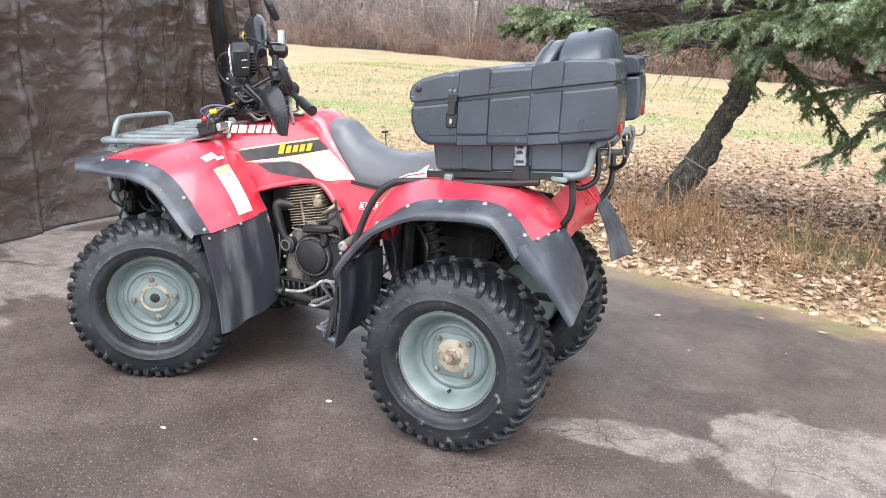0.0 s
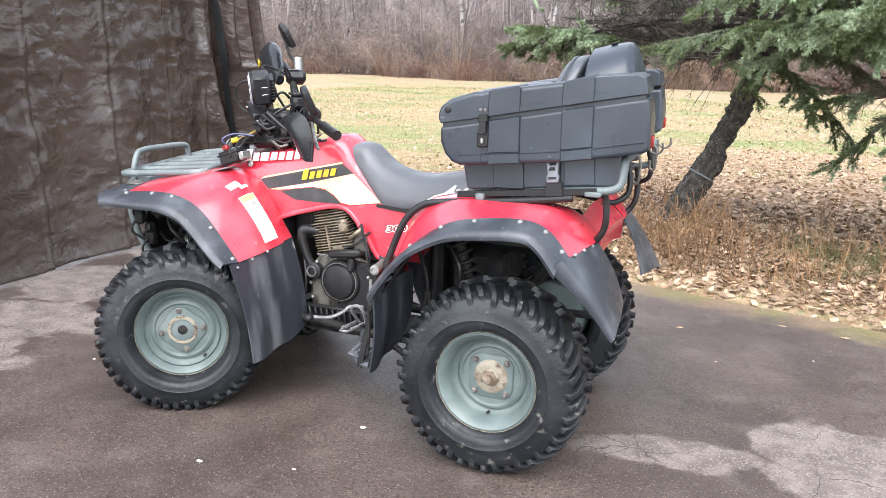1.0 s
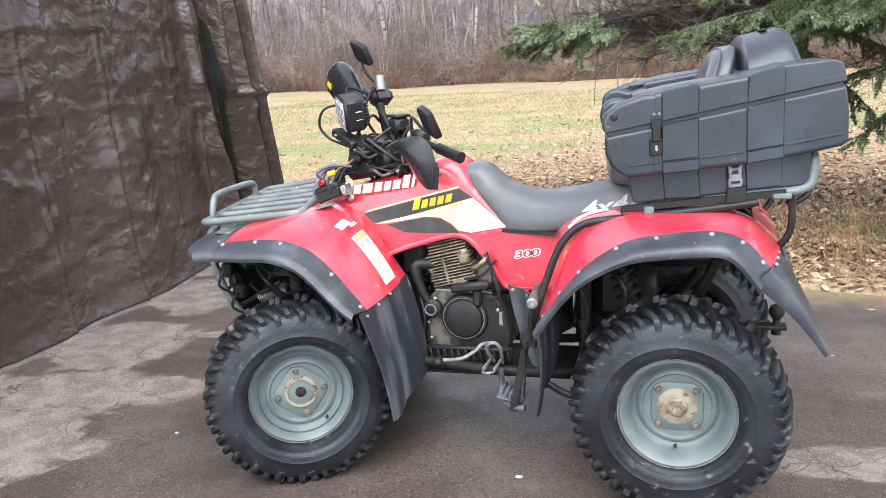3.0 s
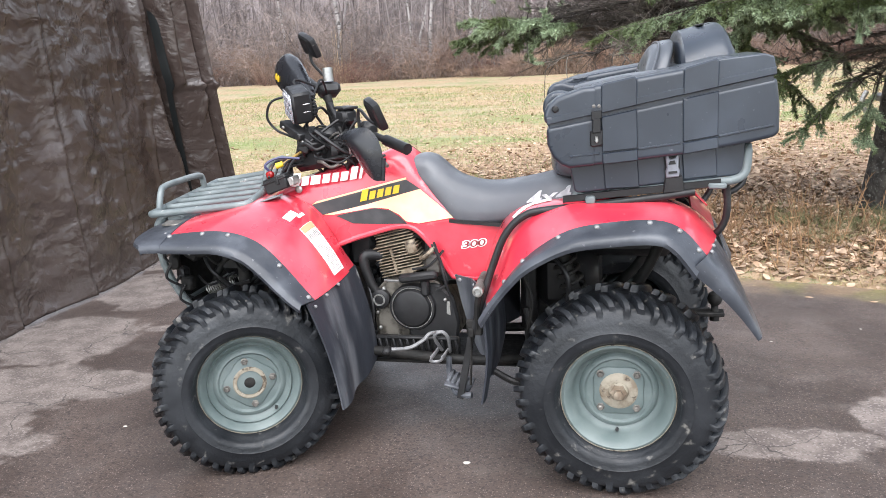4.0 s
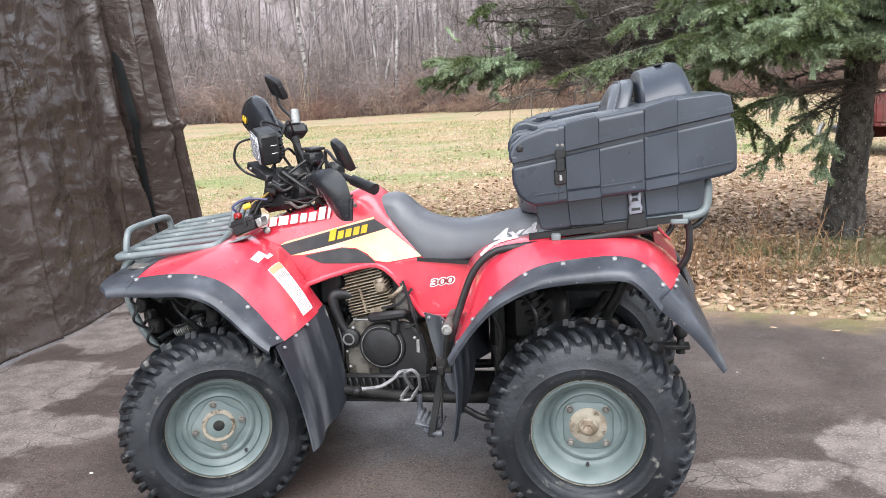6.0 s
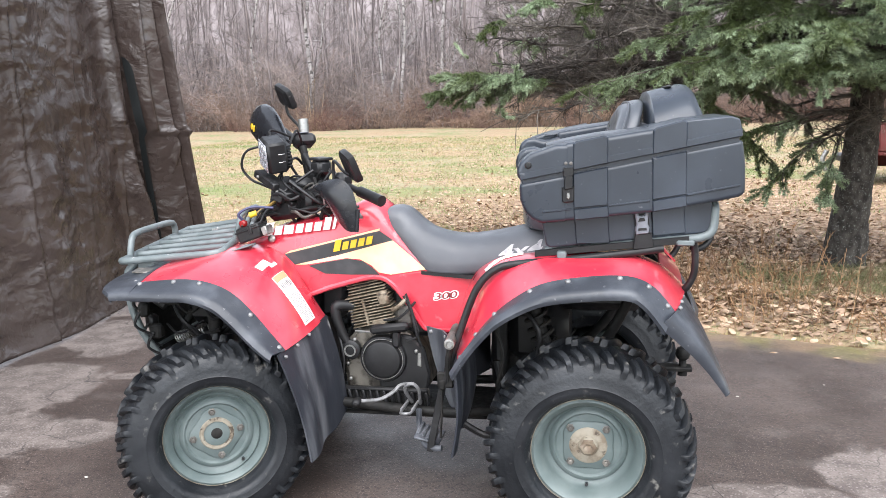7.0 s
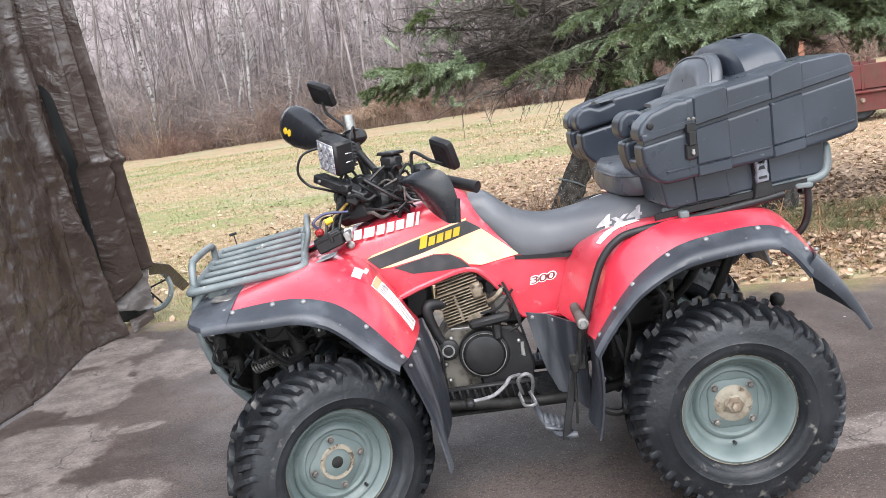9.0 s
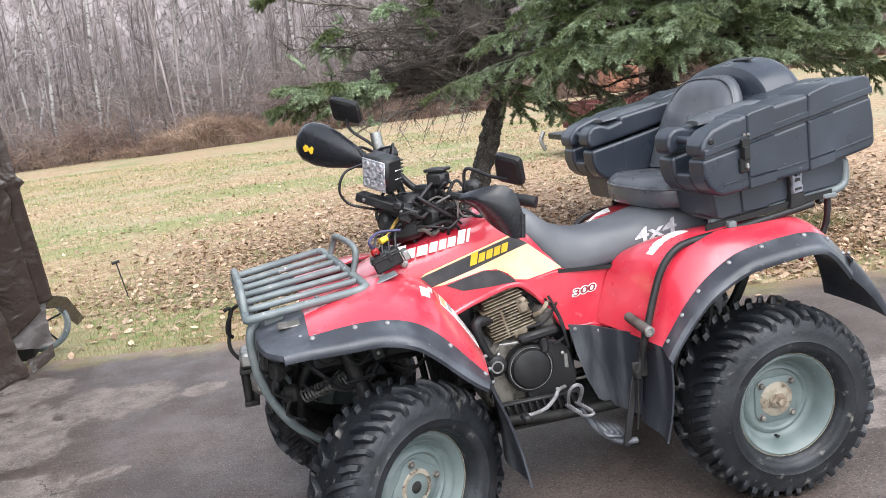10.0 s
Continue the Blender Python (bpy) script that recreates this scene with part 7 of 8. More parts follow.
for k in range(13):
    w = k / 12
    z = 0.898 + 0.078 * w
    r = 1 - 0.10 * abs(2 * w - 0.9) ** 3
    ring = []
    for q in range(28):
        a = 2 * math.pi * q / 28
        cx, cy = math.copysign(abs(math.cos(a)) ** 0.5, math.cos(a)), math.copysign(abs(math.sin(a)) ** 0.55, math.sin(a))
        ring.append((0.548 + 0.168 * r * cx, 0.197 * r * cy, z + 0.012 * w * (1 - cx * 0.5)))
    rings.append(ring)
part("seat_cushion", askew(Shape().loft(rings)), CUSHION, cargo, "dark grey vinyl seat cushion", angle=50)
part("cushion_piping", askew(Shape().tube([(0.548 + 0.167 * math.copysign(abs(math.cos(a)) ** 0.5, math.cos(a)), 0.196 * math.copysign(abs(math.sin(a)) ** 0.55, math.sin(a)), 0.962) for a in [2 * math.pi * q / 40 for q in range(41)]], 0.004, 6)), CUSHION, cargo)
part("seat_base", askew(Shape().slab([(0.47, 0.884), (0.47, 0.90), (0.70, 0.915), (0.70, 0.90)], -0.20, 0.20, 0.004)), BOX, cargo)

# ---- trees and growth ----


def bulk(name, verts, tris, mat, smooth=False):
    """A mesh from arrays of vertices and triangles."""
    me = bpy.data.meshes.new(name)
    me.vertices.add(len(verts))
    me.vertices.foreach_set("co", np.asarray(verts, np.float32).ravel())
    me.loops.add(3 * len(tris))
    me.loops.foreach_set("vertex_index", np.asarray(tris, np.int32).ravel())
    me.polygons.add(len(tris))
    me.polygons.foreach_set("loop_start", np.arange(0, 3 * len(tris), 3, dtype=np.int32))
    me.polygons.foreach_set("loop_total", np.full(len(tris), 3, np.int32))
    me.update(calc_edges=True)
    me.materials.append(mat)
    if smooth:
        me.shade_smooth()
    return me


def unit(a):
    return a / np.maximum(np.linalg.norm(a, axis=1, keepdims=True), 1e-9)


def sticks(P, Q, r0, r1, n=3):
    """Tapered bars from P to Q, n-sided, without ends."""
    P, Q = np.asarray(P, float), np.asarray(Q, float)
    r0, r1 = np.broadcast_to(r0, len(P)), np.broadcast_to(r1, len(P))
    d = unit(Q - P)
    s = unit(np.cross(d, np.where(np.abs(d[:, 2:3]) > 0.9, [[1.0, 0, 0]], [[0, 0, 1.0]])))
    t = np.cross(d, s)
    rings = []
    for c, r in ((P, r0), (Q, r1)):
        for k in range(n):
            a = 2 * np.pi * k / n
            rings.append(c + r[:, None] * (np.cos(a) * s + np.sin(a) * t))
    verts = np.stack(rings, 1).reshape(-1, 3)
    base = (np.arange(len(P)) * 2 * n)[:, None]
    f = []
    for k in range(n):
        j = (k + 1) % n
        f += [[k, j, n + j], [k, n + j, n + k]]
    return verts, (base[:, :, None] + np.array(f)[None]).reshape(-1, 3)


def joined(*pairs):
    verts, tris, k = [], [], 0
    for v, t in pairs:
        verts.append(v)
        tris.append(t + k)
        k += len(v)
    return np.concatenate(verts), np.concatenate(tris)


def needles(pos, axis, big, rng, length=0.026, width=0.0060):
    """One thin triangle for each needle, standing off its twig."""
    n = len(pos)
    ref = unit(rng.normal(size=(n, 3)))
    rad = unit(np.cross(axis, ref))
    d = unit(0.62 * axis + 0.75 * rad + np.array([0, 0, 0.12]))
    ln = length * rng.uniform(0.7, 1.25, (n, 1)) * big[:, None]
    side = unit(np.cross(d, rng.normal(size=(n, 3)))) * width / 2 * big[:, None]
    v = np.stack([pos - side, pos + side, pos + d * ln], 1).reshape(-1, 3)
    return v, np.arange(3 * n).reshape(-1, 3)


def spruce(name, label, trunk, radii, limbs, seed, needles_per_m=1050):
    """trunk: points; limbs: (start, azimuth in degrees, length, rise, droop, share of it that is bare)."""
    rng = np.random.default_rng(seed)
    tree = thing(name, label, "spruce", trunk[0])
    base = Vector(trunk[0])
    tr = Shape().tube([Vector(p) - base for p in trunk], radii, 44, 34)
    for k, (x, y, z) in enumerate(tr.v):
        a = 0.20 * noise.noise((x * 9, y * 9, z * 5)) + 0.20 * noise.noise((x * 24, y * 24, z * 15)) + 0.16 * (0.5 - abs(noise.noise((x * 46, y * 46, z * 26))))
        tr.v[k] = (x * (1 + a * 0.3) + 0.06 * a, y + 0.10 * a, z)
    part("trunk", tr, BARK, tree, "rough grey bark trunk", angle=80)
    P, Q, R0, R1, gp, ga, gb = [], [], [], [], [], [], []

    def line(pts, r0, r1):
        n = len(pts) - 1
        for i in range(n):
            P.append(pts[i])
            Q.append(pts[i + 1])
            R0.append(r0 + (r1 - r0) * i / n)
            R1.append(r0 + (r1 - r0) * (i + 1) / n)

    def clothe(a, b, dens, big):
        n = max(2, int(np.linalg.norm(b - a) * dens))
        t = rng.uniform(0, 1.04, (n, 1))
        gp.append(a + (b - a) * t)
        ga.append(np.repeat(((b - a) / np.linalg.norm(b - a))[None], n, 0))
        gb.append(np.full(n, big))

    for start, az, length, rise, droop, bare in limbs:
        s = np.array(start, float)
        high = s[2] > 2.45
        behind = math.sin(radians(az)) > 0.45
        big = 2.2 if high else (1.35 if behind else 1.0)
        thick = needles_per_m * (0.16 if high else (0.5 if behind else 1.0))
        gap = 0.12 if high else (0.065 if bare < 0.6 else 0.046)
        d = np.array([math.cos(radians(az)), math.sin(radians(az)), 0.0])
        bend = rng.normal(0, 0.12)
        perp = np.array([-d[1], d[0], 0.0])
        n = max(6, int(length / (0.10 if high or bare < 0.6 else 0.065)))
        ts = np.linspace(0, 1, n + 1)
        dry = bare > 0.6 and not high
        wob = rng.normal(0, 0.020 if dry else 0.012, (n + 1, 3)).cumsum(0) * 0.6
        pts = [s + wob[i] * t + d * length * t + perp * bend * length * t * t + np.array([0, 0, rise * t - droop * t * t + 0.24 * length * max(0, t - 0.75) ** 2]) for i, t in enumerate(ts)]
        line(pts, 0.009 + 0.008 * length, 0.003)
        for i in range(1, n + 1):
            t = ts[i]
            ax = (pts[i] - pts[i - 1]) / np.linalg.norm(pts[i] - pts[i - 1])
            green = t > bare
            if green:
                clothe(pts[i - 1], pts[i], thick, big)
            for sd in (-1, 1, rng.choice((-1, 1))) if dry and not green else (-1, 1):
                if rng.uniform() < 0.16:
                    continue
                ln = (0.13 + 0.34 * length / 2 * (1 - t) * min(1, 3 * t + 0.3)) * rng.uniform(0.45, 1.35)
                if green:
                    b = unit((ax * rng.uniform(0.8, 1.5) + sd * perp * rng.uniform(0.55, 1.0) + np.array([0, 0, rng.uniform(-0.55, 0.12)]))[None])[0]
                else:
                    b = unit((ax * rng.uniform(0.0, 1.0) + sd * perp * rng.uniform(0.4, 1.0) + np.array([0, 0, rng.uniform(-0.28, 0.55)]))[None])[0]
                m = max(2, int(ln / gap))
                turn = rng.normal(0, 0.22 if green else 0.6, 3) * ln
                sagging = -0.18 if green else rng.uniform(-0.22, 0.32)
                q = [pts[i] + b * ln * k / m + turn * (k / m) ** 2 + np.array([0, 0, sagging * ln * (k / m) ** 2]) for k in range(m + 1)]
                line(q, 0.0042 if not green else 0.0034, 0.0016)
                for k in range(m):
                    lively = green and rng.uniform() < 0.97 or (not green and k == m - 1 and rng.uniform() < 0.02)
                    if lively:
                        clothe(q[k], q[k + 1], thick, big)
                    for s2 in (-1, 1):
                        if rng.uniform() < (0.22 if green else 0.20):
                            continue
                        bx = (q[k + 1] - q[k]) / np.linalg.norm(q[k + 1] - q[k])
                        side = np.cross(bx, [0, 0, 1.0])
                        l2 = rng.uniform(0.055, 0.14) * (1 if green else 1.2) * (1.15 - 0.5 * k / m)
                        e = q[k] + unit((bx * 1.0 + s2 * side * rng.uniform(0.5, 1) + np.array([0, 0, rng.uniform(-0.7, 0.2)]))[None])[0] * l2
                        if green:
                            line([q[k], e], 0.0018, 0.0009)
                        else:
                            mid = (q[k] + e) / 2 + rng.normal(0, 0.16, 3) * l2
                            line([q[k], mid, e + np.array([0, 0, rng.uniform(-0.1, 0.35) * l2])], 0.0018, 0.0009)
                        if lively:
                            clothe(q[k], e, thick * 1.1, big)
    P, Q = np.array(P) - np.array(base), np.array(Q) - np.array(base)
    R0, R1 = np.array(R0), np.array(R1)
    fine = R0 < 0.0019
    v, t = joined(sticks(P[~fine], Q[~fine], R0[~fine], R1[~fine], 4), sticks(P[fine], Q[fine], R0[fine], R1[fine], 3))
    limb_ob = new("branchwork", bulk("branchwork", v, t, TWIG, True))
    limb_ob.parent = tree
    tagged(limb_ob, "bare grey-brown limbs and twigs", kind="stuff")
    v, t = needles(np.concatenate(gp) - np.array(base), np.concatenate(ga), np.concatenate(gb), rng)
    crown = new("crown", bulk("crown", v, t, NEEDLE))
    crown.parent = tree
    tagged(crown, "drooping green needles", kind="stuff")
    return tree


def on_line(pts, z):
    zs = [p[2] for p in pts]
    return [float(np.interp(z, zs, [p[k] for p in pts])) for k in range(2)] + [z]


rnd = random.Random(5)
TRUNK_A = [(0.60, 3.93, -0.05), (0.66, 3.95, 0.10), (0.735, 3.975, 0.263), (0.877, 4.03, 0.567), (1.07, 4.07, 1.066), (1.18, 4.08, 1.5), (1.30, 4.08, 3.0), (1.38, 4.08, 5.2)]
limbs_a = []
for k in range(44):
    z = 1.45 + 3.3 * (k / 43) ** 1.4
    az = (137.5 * k + rnd.uniform(-20, 20)) % 360
    ln = (1.55 - 0.26 * (z - 1.2)) * rnd.uniform(0.7, 1.1)
    dead = 95 < az < 262
    if 140 < az < 225 and z > 2.2:
        ln *= 0.72
    limbs_a.append((on_line(TRUNK_A, z), az, ln, 0.16 * ln, 0.22 * ln, (1.01 if z < 1.75 else 0.86) if dead and z < 2.5 else 0.45))
# long dead boughs that reach out towards the field, a few green at their ends
for az, ln, z, rise, droop, bare in ((189, 1.63, 1.29, 0.20, 0.12, 0.60), (193, 1.54, 1.36, 0.14, 0.10, 0.64), (184, 1.52, 1.32, 0.13, 0.10, 0.66), (191, 1.48, 1.30, 0.17, 0.10, 0.60), (178, 1.5, 1.30, 0.10, 0.20, 1.01), (199, 1.5, 1.50, 0.12, 0.18, 1.01), (170, 1.5, 1.55, 0.25, 0.15, 1.01), (196, 1.4, 1.65, 0.35, 0.2, 0.92), (205, 1.25, 1.30, 0.0, 0.16, 1.01), (183, 1.2, 1.45, 0.1, 0.22, 1.01), (212, 1.2, 1.55, 0.2, 0.2, 1.01), (160, 1.3, 1.7, 0.3, 0.2, 1.01), (186, 1.6, 1.85, 0.3, 0.1, 0.95), (175, 1.3, 2.0, 0.3, 0.3, 0.8), (200, 1.4, 1.75, 0.2, 0.2, 1.01), (222, 1.1, 1.38, 0.05, 0.2, 1.01), (150, 1.2, 1.4, 0.1, 0.2, 1.01), (208, 1.3, 1.85, 0.25, 0.2, 0.9),
                                     # green and hanging on the side of the other tree
                                     (300, 0.75, 1.30, 0.05, 0.42, 0.25), (325, 0.8, 1.22, 0.05, 0.45, 0.3), (272, 0.6, 1.32, 0.05, 0.30, 0.3), (345, 0.9, 1.4, 0.1, 0.4, 0.3), (288, 0.9, 1.55, 0.15, 0.35, 0.25), (312, 1.0, 1.6, 0.15, 0.4, 0.25)):
    if az < 225:
        az, ln = az + 11, ln * 1.13
    limbs_a.append((on_line(TRUNK_A, z), az, ln, rise, droop, bare))
spruce("spruce_tree", "leaning spruce with dead inner twigs at the lawn's edge", TRUNK_A, [0.122, 0.114, 0.104, 0.088, 0.064, 0.056, 0.045, 0.022], limbs_a, 11)
tie_up = Vector((0.42, 0.14, 0.90)).normalized()
tie_u = tie_up.cross(Vector((0, 1, 0))).normalized()
tie_v = tie_up.cross(tie_u)
tie_at = Vector((0.800, 4.0, 0.405))
tie = new("tree_tie", Shape().tube([tie_at + 0.101 * (math.cos(a) * tie_u + math.sin(a) * tie_v) for a in [2 * math.pi * k / 24 for k in range(25)]] + [tie_at + 0.115 * tie_u - 0.05 * tie_v], 0.007, 6).mesh("tree_tie", RACK))
tagged(tie, "grey strap tied round the leaning trunk", "strap")
TRUNK_B = [(2.33, 3.82, -0.05), (2.34, 3.81, 0.12), (2.37, 3.78, 0.6), (2.42, 3.75, 1.4), (2.46, 3.75, 3.0), (2.5, 3.75, 6.0)]
limbs_b = []
for k in range(56):
    z = 1.40 + 3.5 * (k / 55) ** 1.4
    az = 137.5 * k + rnd.uniform(-20, 20)
    ln = (2.0 - 0.3 * (z - 1.2)) * rnd.uniform(0.7, 1.1)
    limbs_b.append((on_line(TRUNK_B, z), az, ln, 0.2 * ln, 0.30 * ln, 0.38))
# boughs towards the driveway
for az, ln, z, rise, droop, bare in ((232, 1.6, 1.45, 0.25, 0.32, 0.4), (222, 1.56, 1.55, 0.30, 0.38, 0.4), (212, 1.51, 1.6, 0.25, 0.42, 0.35), (200, 1.42, 1.5, 0.2, 0.4, 0.4), (245, 1.5, 1.5, 0.25, 0.35, 0.35), (258, 1.4, 1.5, 0.2, 0.34, 0.35), (275, 1.4, 1.45, 0.2, 0.34, 0.35), (290, 1.5, 1.5, 0.2, 0.34, 0.35), (305, 1.6, 1.45, 0.2, 0.36, 0.4), (320, 1.7, 1.45, 0.2, 0.36, 0.4), (340, 1.8, 1.5, 0.2, 0.4, 0.4), (228, 1.60, 1.72, 0.3, 0.42, 0.25), (240, 1.9, 1.66, 0.3, 0.40, 0.25), (250, 1.85, 1.62, 0.28, 0.36, 0.25), (235, 1.6, 1.55, 0.25, 0.3, 0.3), (262, 1.9, 1.7, 0.3, 0.4, 0.25), (272, 1.7, 1.58, 0.28, 0.34, 0.25), (215, 1.60, 1.9, 0.4, 0.4, 0.25), (265, 1.6, 1.85, 0.35, 0.4, 0.25), (285, 1.7, 1.9, 0.35, 0.4, 0.25), (207, 1.69, 1.75, 0.3, 0.4, 0.4),
                                     # one hanging low, one above it, and dead stubs
                                     (216, 0.80, 1.08, 0.02, 0.46, 0.45), (224, 0.66, 1.08, 0.0, 0.40, 0.65), (221, 1.00, 1.16, 0.02, 0.22, 0.6), (196, 0.7, 1.15, 0.0, 0.15, 1.01), (235, 0.6, 1.05, 0.0, 0.12, 1.01), (180, 0.8, 1.25, 0.0, 0.2, 1.01), (260, 0.5, 1.15, 0.0, 0.1, 1.01)):
    limbs_b.append((on_line(TRUNK_B, z), az, ln, rise, droop, bare))
for az, ln, z, rise, droop in ((352, 2.0, 1.40, 0.15, 0.50), (8, 2.1, 1.45, 0.2, 0.5), (20, 2.0, 1.6, 0.25, 0.5), (338, 1.9, 1.35, 0.1, 0.5), (0, 2.2, 1.75, 0.3, 0.5), (30, 1.8, 1.4, 0.15, 0.45), (345, 2.1, 1.62, 0.25, 0.45), (356, 2.0, 1.95, 0.4, 0.45), (12, 2.1, 1.85, 0.35, 0.45), (332, 1.9, 1.75, 0.3, 0.45), (24, 1.9, 1.72, 0.3, 0.45), (322, 1.8, 1.95, 0.35, 0.45), (4, 2.3, 1.55, 0.2, 0.40), (348, 2.3, 1.85, 0.3, 0.4), (316, 2.3, 1.75, 0.3, 0.45), (326, 2.4, 1.65, 0.25, 0.45), (310, 2.2, 1.95, 0.35, 0.4), (334, 2.5, 1.9, 0.35, 0.4), (2, 2.6, 2.1, 0.4, 0.45), (342, 2.6, 2.05, 0.4, 0.45)):
    limbs_b.append((on_line(TRUNK_B, z), az, ln, rise, droop, 0.35))
# shorter growth close to the trunk, half of it dead
for k in range(34):
    z = 1.28 + 0.95 * k / 33
    ln = rnd.uniform(0.7, 1.35)
    limbs_b.append((on_line(TRUNK_B, z), 137.5 * k + 60, ln, 0.15 * ln, rnd.uniform(0.15, 0.35) * ln, 1.01 if k % 3 == 0 and z < 1.6 else rnd.uniform(0.35, 0.6)))
spruce("spruce_tree", "upright spruce with drooping green boughs over leaf litter", TRUNK_B, [0.185, 0.150, 0.119, 0.106, 0.08, 0.036], limbs_b, 12)


def woods():
    """The bare wood beyond the field: trunks, leaning saplings, limbs and a haze of twigs."""
    rng = np.random.default_rng(4)
    n = 2600
    x = rng.uniform(-55, 62, n)
    back = rng.uniform(0, 1, n) ** 1.1 * 40
    y = 31.5 + 0.06 * x + back
    young = rng.uniform(size=n) < 0.55
    h = np.where(young, rng.uniform(2.5, 7, n), rng.uniform(8, 15, n))
    r = np.where(young, rng.uniform(0.010, 0.026, n), rng.uniform(0.022, 0.075, n))
    lean = rng.normal(0, 1, (n, 2)) * np.where(young, 0.24, 0.075)[:, None]
    base = np.stack([x, y, np.full(n, -0.3)], 1)
    pairs = []
    prev, pr = base, r
    tops = [base]
    for k in range(1, 5):
        w = k / 4
        c = base + np.stack([lean[:, 0] * h * w ** 1.4 + rng.normal(0, 0.13, n), lean[:, 1] * h * w, h * w], 1)
        rr = r * (1 - 0.8 * w)
        pairs.append(sticks(prev, c, pr, rr, 5))
        prev, pr = c, rr
        tops.append(c)
    tops = np.array(tops)
    # limbs, then twigs along them
    m = 13
    which = np.repeat(np.arange(n), m)
    w = rng.uniform(0.06, 0.98, n * m) * 4
    i = np.minimum(w.astype(int), 3)
    f = (w - i)[:, None]
    s = tops[i, which] * (1 - f) + tops[i + 1, which] * f
    a = rng.uniform(0, 2 * np.pi, n * m)
    ln = rng.uniform(0.5, 2.2, n * m) * (1.2 - w / 5)
    d = unit(np.stack([np.cos(a), np.sin(a), rng.uniform(0.1, 1.4, n * m)], 1))
    e = s + d * ln[:, None]
    pairs.append(sticks(s, e, 0.013, 0.006, 3))
    k = 11
    s2 = np.repeat(s, k, 0) + np.repeat(e - s, k, 0) * rng.uniform(0.15, 1, (n * m * k, 1))
    e2 = s2 + unit(np.repeat(d, k, 0) + rng.normal(0, 0.75, (n * m * k, 3))) * rng.uniform(0.3, 1.0, (n * m * k, 1))
    side = unit(rng.normal(size=(n * m * k, 3))) * 0.008
    v = np.stack([s2 - side, s2 + side, e2], 1).reshape(-1, 3)
    pairs.append((v, np.arange(len(v)).reshape(-1, 3)))
    ob = new("bare_woods", bulk("bare_woods", *joined(*pairs), WOODS))
    tagged(ob, "dense bare grey deciduous wood beyond the field", "woodland", kind="stuff")


woods()


def saplings():
    rng = np.random.default_rng(9)
    n = 12000
    x = rng.uniform(-45, 45, n)
    y = 30.6 + 0.06 * x + rng.exponential(1.6, n) + 0.7 * np.sin(x * 0.7) + 0.5 * np.sin(x * 1.9)
    clump = 0.5 + 0.5 * np.sin(x * 1.1 + np.sin(x * 2.3)) * np.sin(x * 0.37 + 1)
    h = rng.uniform(0.2, 1.0, n) ** 1.3 * (0.7 + 1.5 * clump) + 0.2 * (y - 30)
    h = np.minimum(h, 2.4)
    P = np.stack([x, y, np.full(n, -0.1)], 1)
    tilt = rng.normal(0, 0.30, (n, 2)) * h[:, None]
    M = P + np.stack([tilt[:, 0], tilt[:, 1], 0.6 * h], 1)
    Q = M + np.stack([tilt[:, 0] * 1.4 + rng.normal(0, 0.22, n) * h, tilt[:, 1], 0.4 * h * rng.uniform(0.0, 1.2, n)], 1)
    pairs = [sticks(P, M, 0.009, 0.006, 3), sticks(M, Q, 0.006, 0.003, 3)]
    k = 9
    s = np.repeat(P, k, 0) * 0.4 + np.repeat(M, k, 0) * 0.6
    f = rng.uniform(0, 1, (n * k, 1))
    s = s + (np.repeat(Q, k, 0) - s) * f
    e = s + unit(np.repeat(Q - P, k, 0) * 0.15 + rng.normal(0, 0.7, (n * k, 3))) * rng.uniform(0.12, 0.6, (n * k, 1))
    side = unit(rng.normal(size=(n * k, 3))) * 0.008
    v = np.stack([s - side, s + side, e], 1).reshape(-1, 3)
    pairs.append((v, np.arange(len(v)).reshape(-1, 3)))
    tagged(new("brush", bulk("brush", *joined(*pairs), BRUSH)), "tangled reddish brown brush along the wood", "brush", kind="stuff")


saplings()


def thicket():
    """Mauve-grey young growth between the brush and the wood, arching and crossing."""
    rng = np.random.default_rng(29)
    n = 5200
    x = rng.uniform(-45, 45, n)
    y = 31.2 + 0.06 * x + rng.exponential(2.2, n)
    h = rng.uniform(1.2, 4.6, n) * (0.75 + 0.25 * np.sin(x * 0.9 + np.sin(x * 0.31)))
    P = np.stack([x, y, np.full(n, -0.1)], 1)
    t = rng.normal(0, 0.22, (n, 2)) * h[:, None]
    M = P + np.stack([t[:, 0], t[:, 1], 0.62 * h], 1)
    Q = M + np.stack([t[:, 0] * 1.6 + rng.normal(0, 0.2, n) * h, t[:, 1], 0.38 * h * rng.uniform(0.1, 1.1, n)], 1)
    pairs = [sticks(P, M, 0.012, 0.008, 3), sticks(M, Q, 0.008, 0.003, 3)]
    k = 22
    f = rng.uniform(0.1, 1, (n * k, 1))
    s = np.where(f < 0.5, np.repeat(P, k, 0) + (np.repeat(M - P, k, 0)) * 2 * f, np.repeat(M, k, 0) + np.repeat(Q - M, k, 0) * (2 * f - 1))
    e = s + unit(rng.normal(0, 0.7, (n * k, 3)) + [0, 0, 0.15]) * rng.uniform(0.25, 1.0, (n * k, 1))
    side = unit(rng.normal(size=(n * k, 3))) * 0.008
    v = np.stack([s - side, s + side, e], 1).reshape(-1, 3)
    pairs.append((v, np.arange(len(v)).reshape(-1, 3)))
    tagged(new("thicket", bulk("thicket", *joined(*pairs), THICKET)), "tangled mauve-grey young growth before the wood", "thicket", kind="stuff")


thicket()


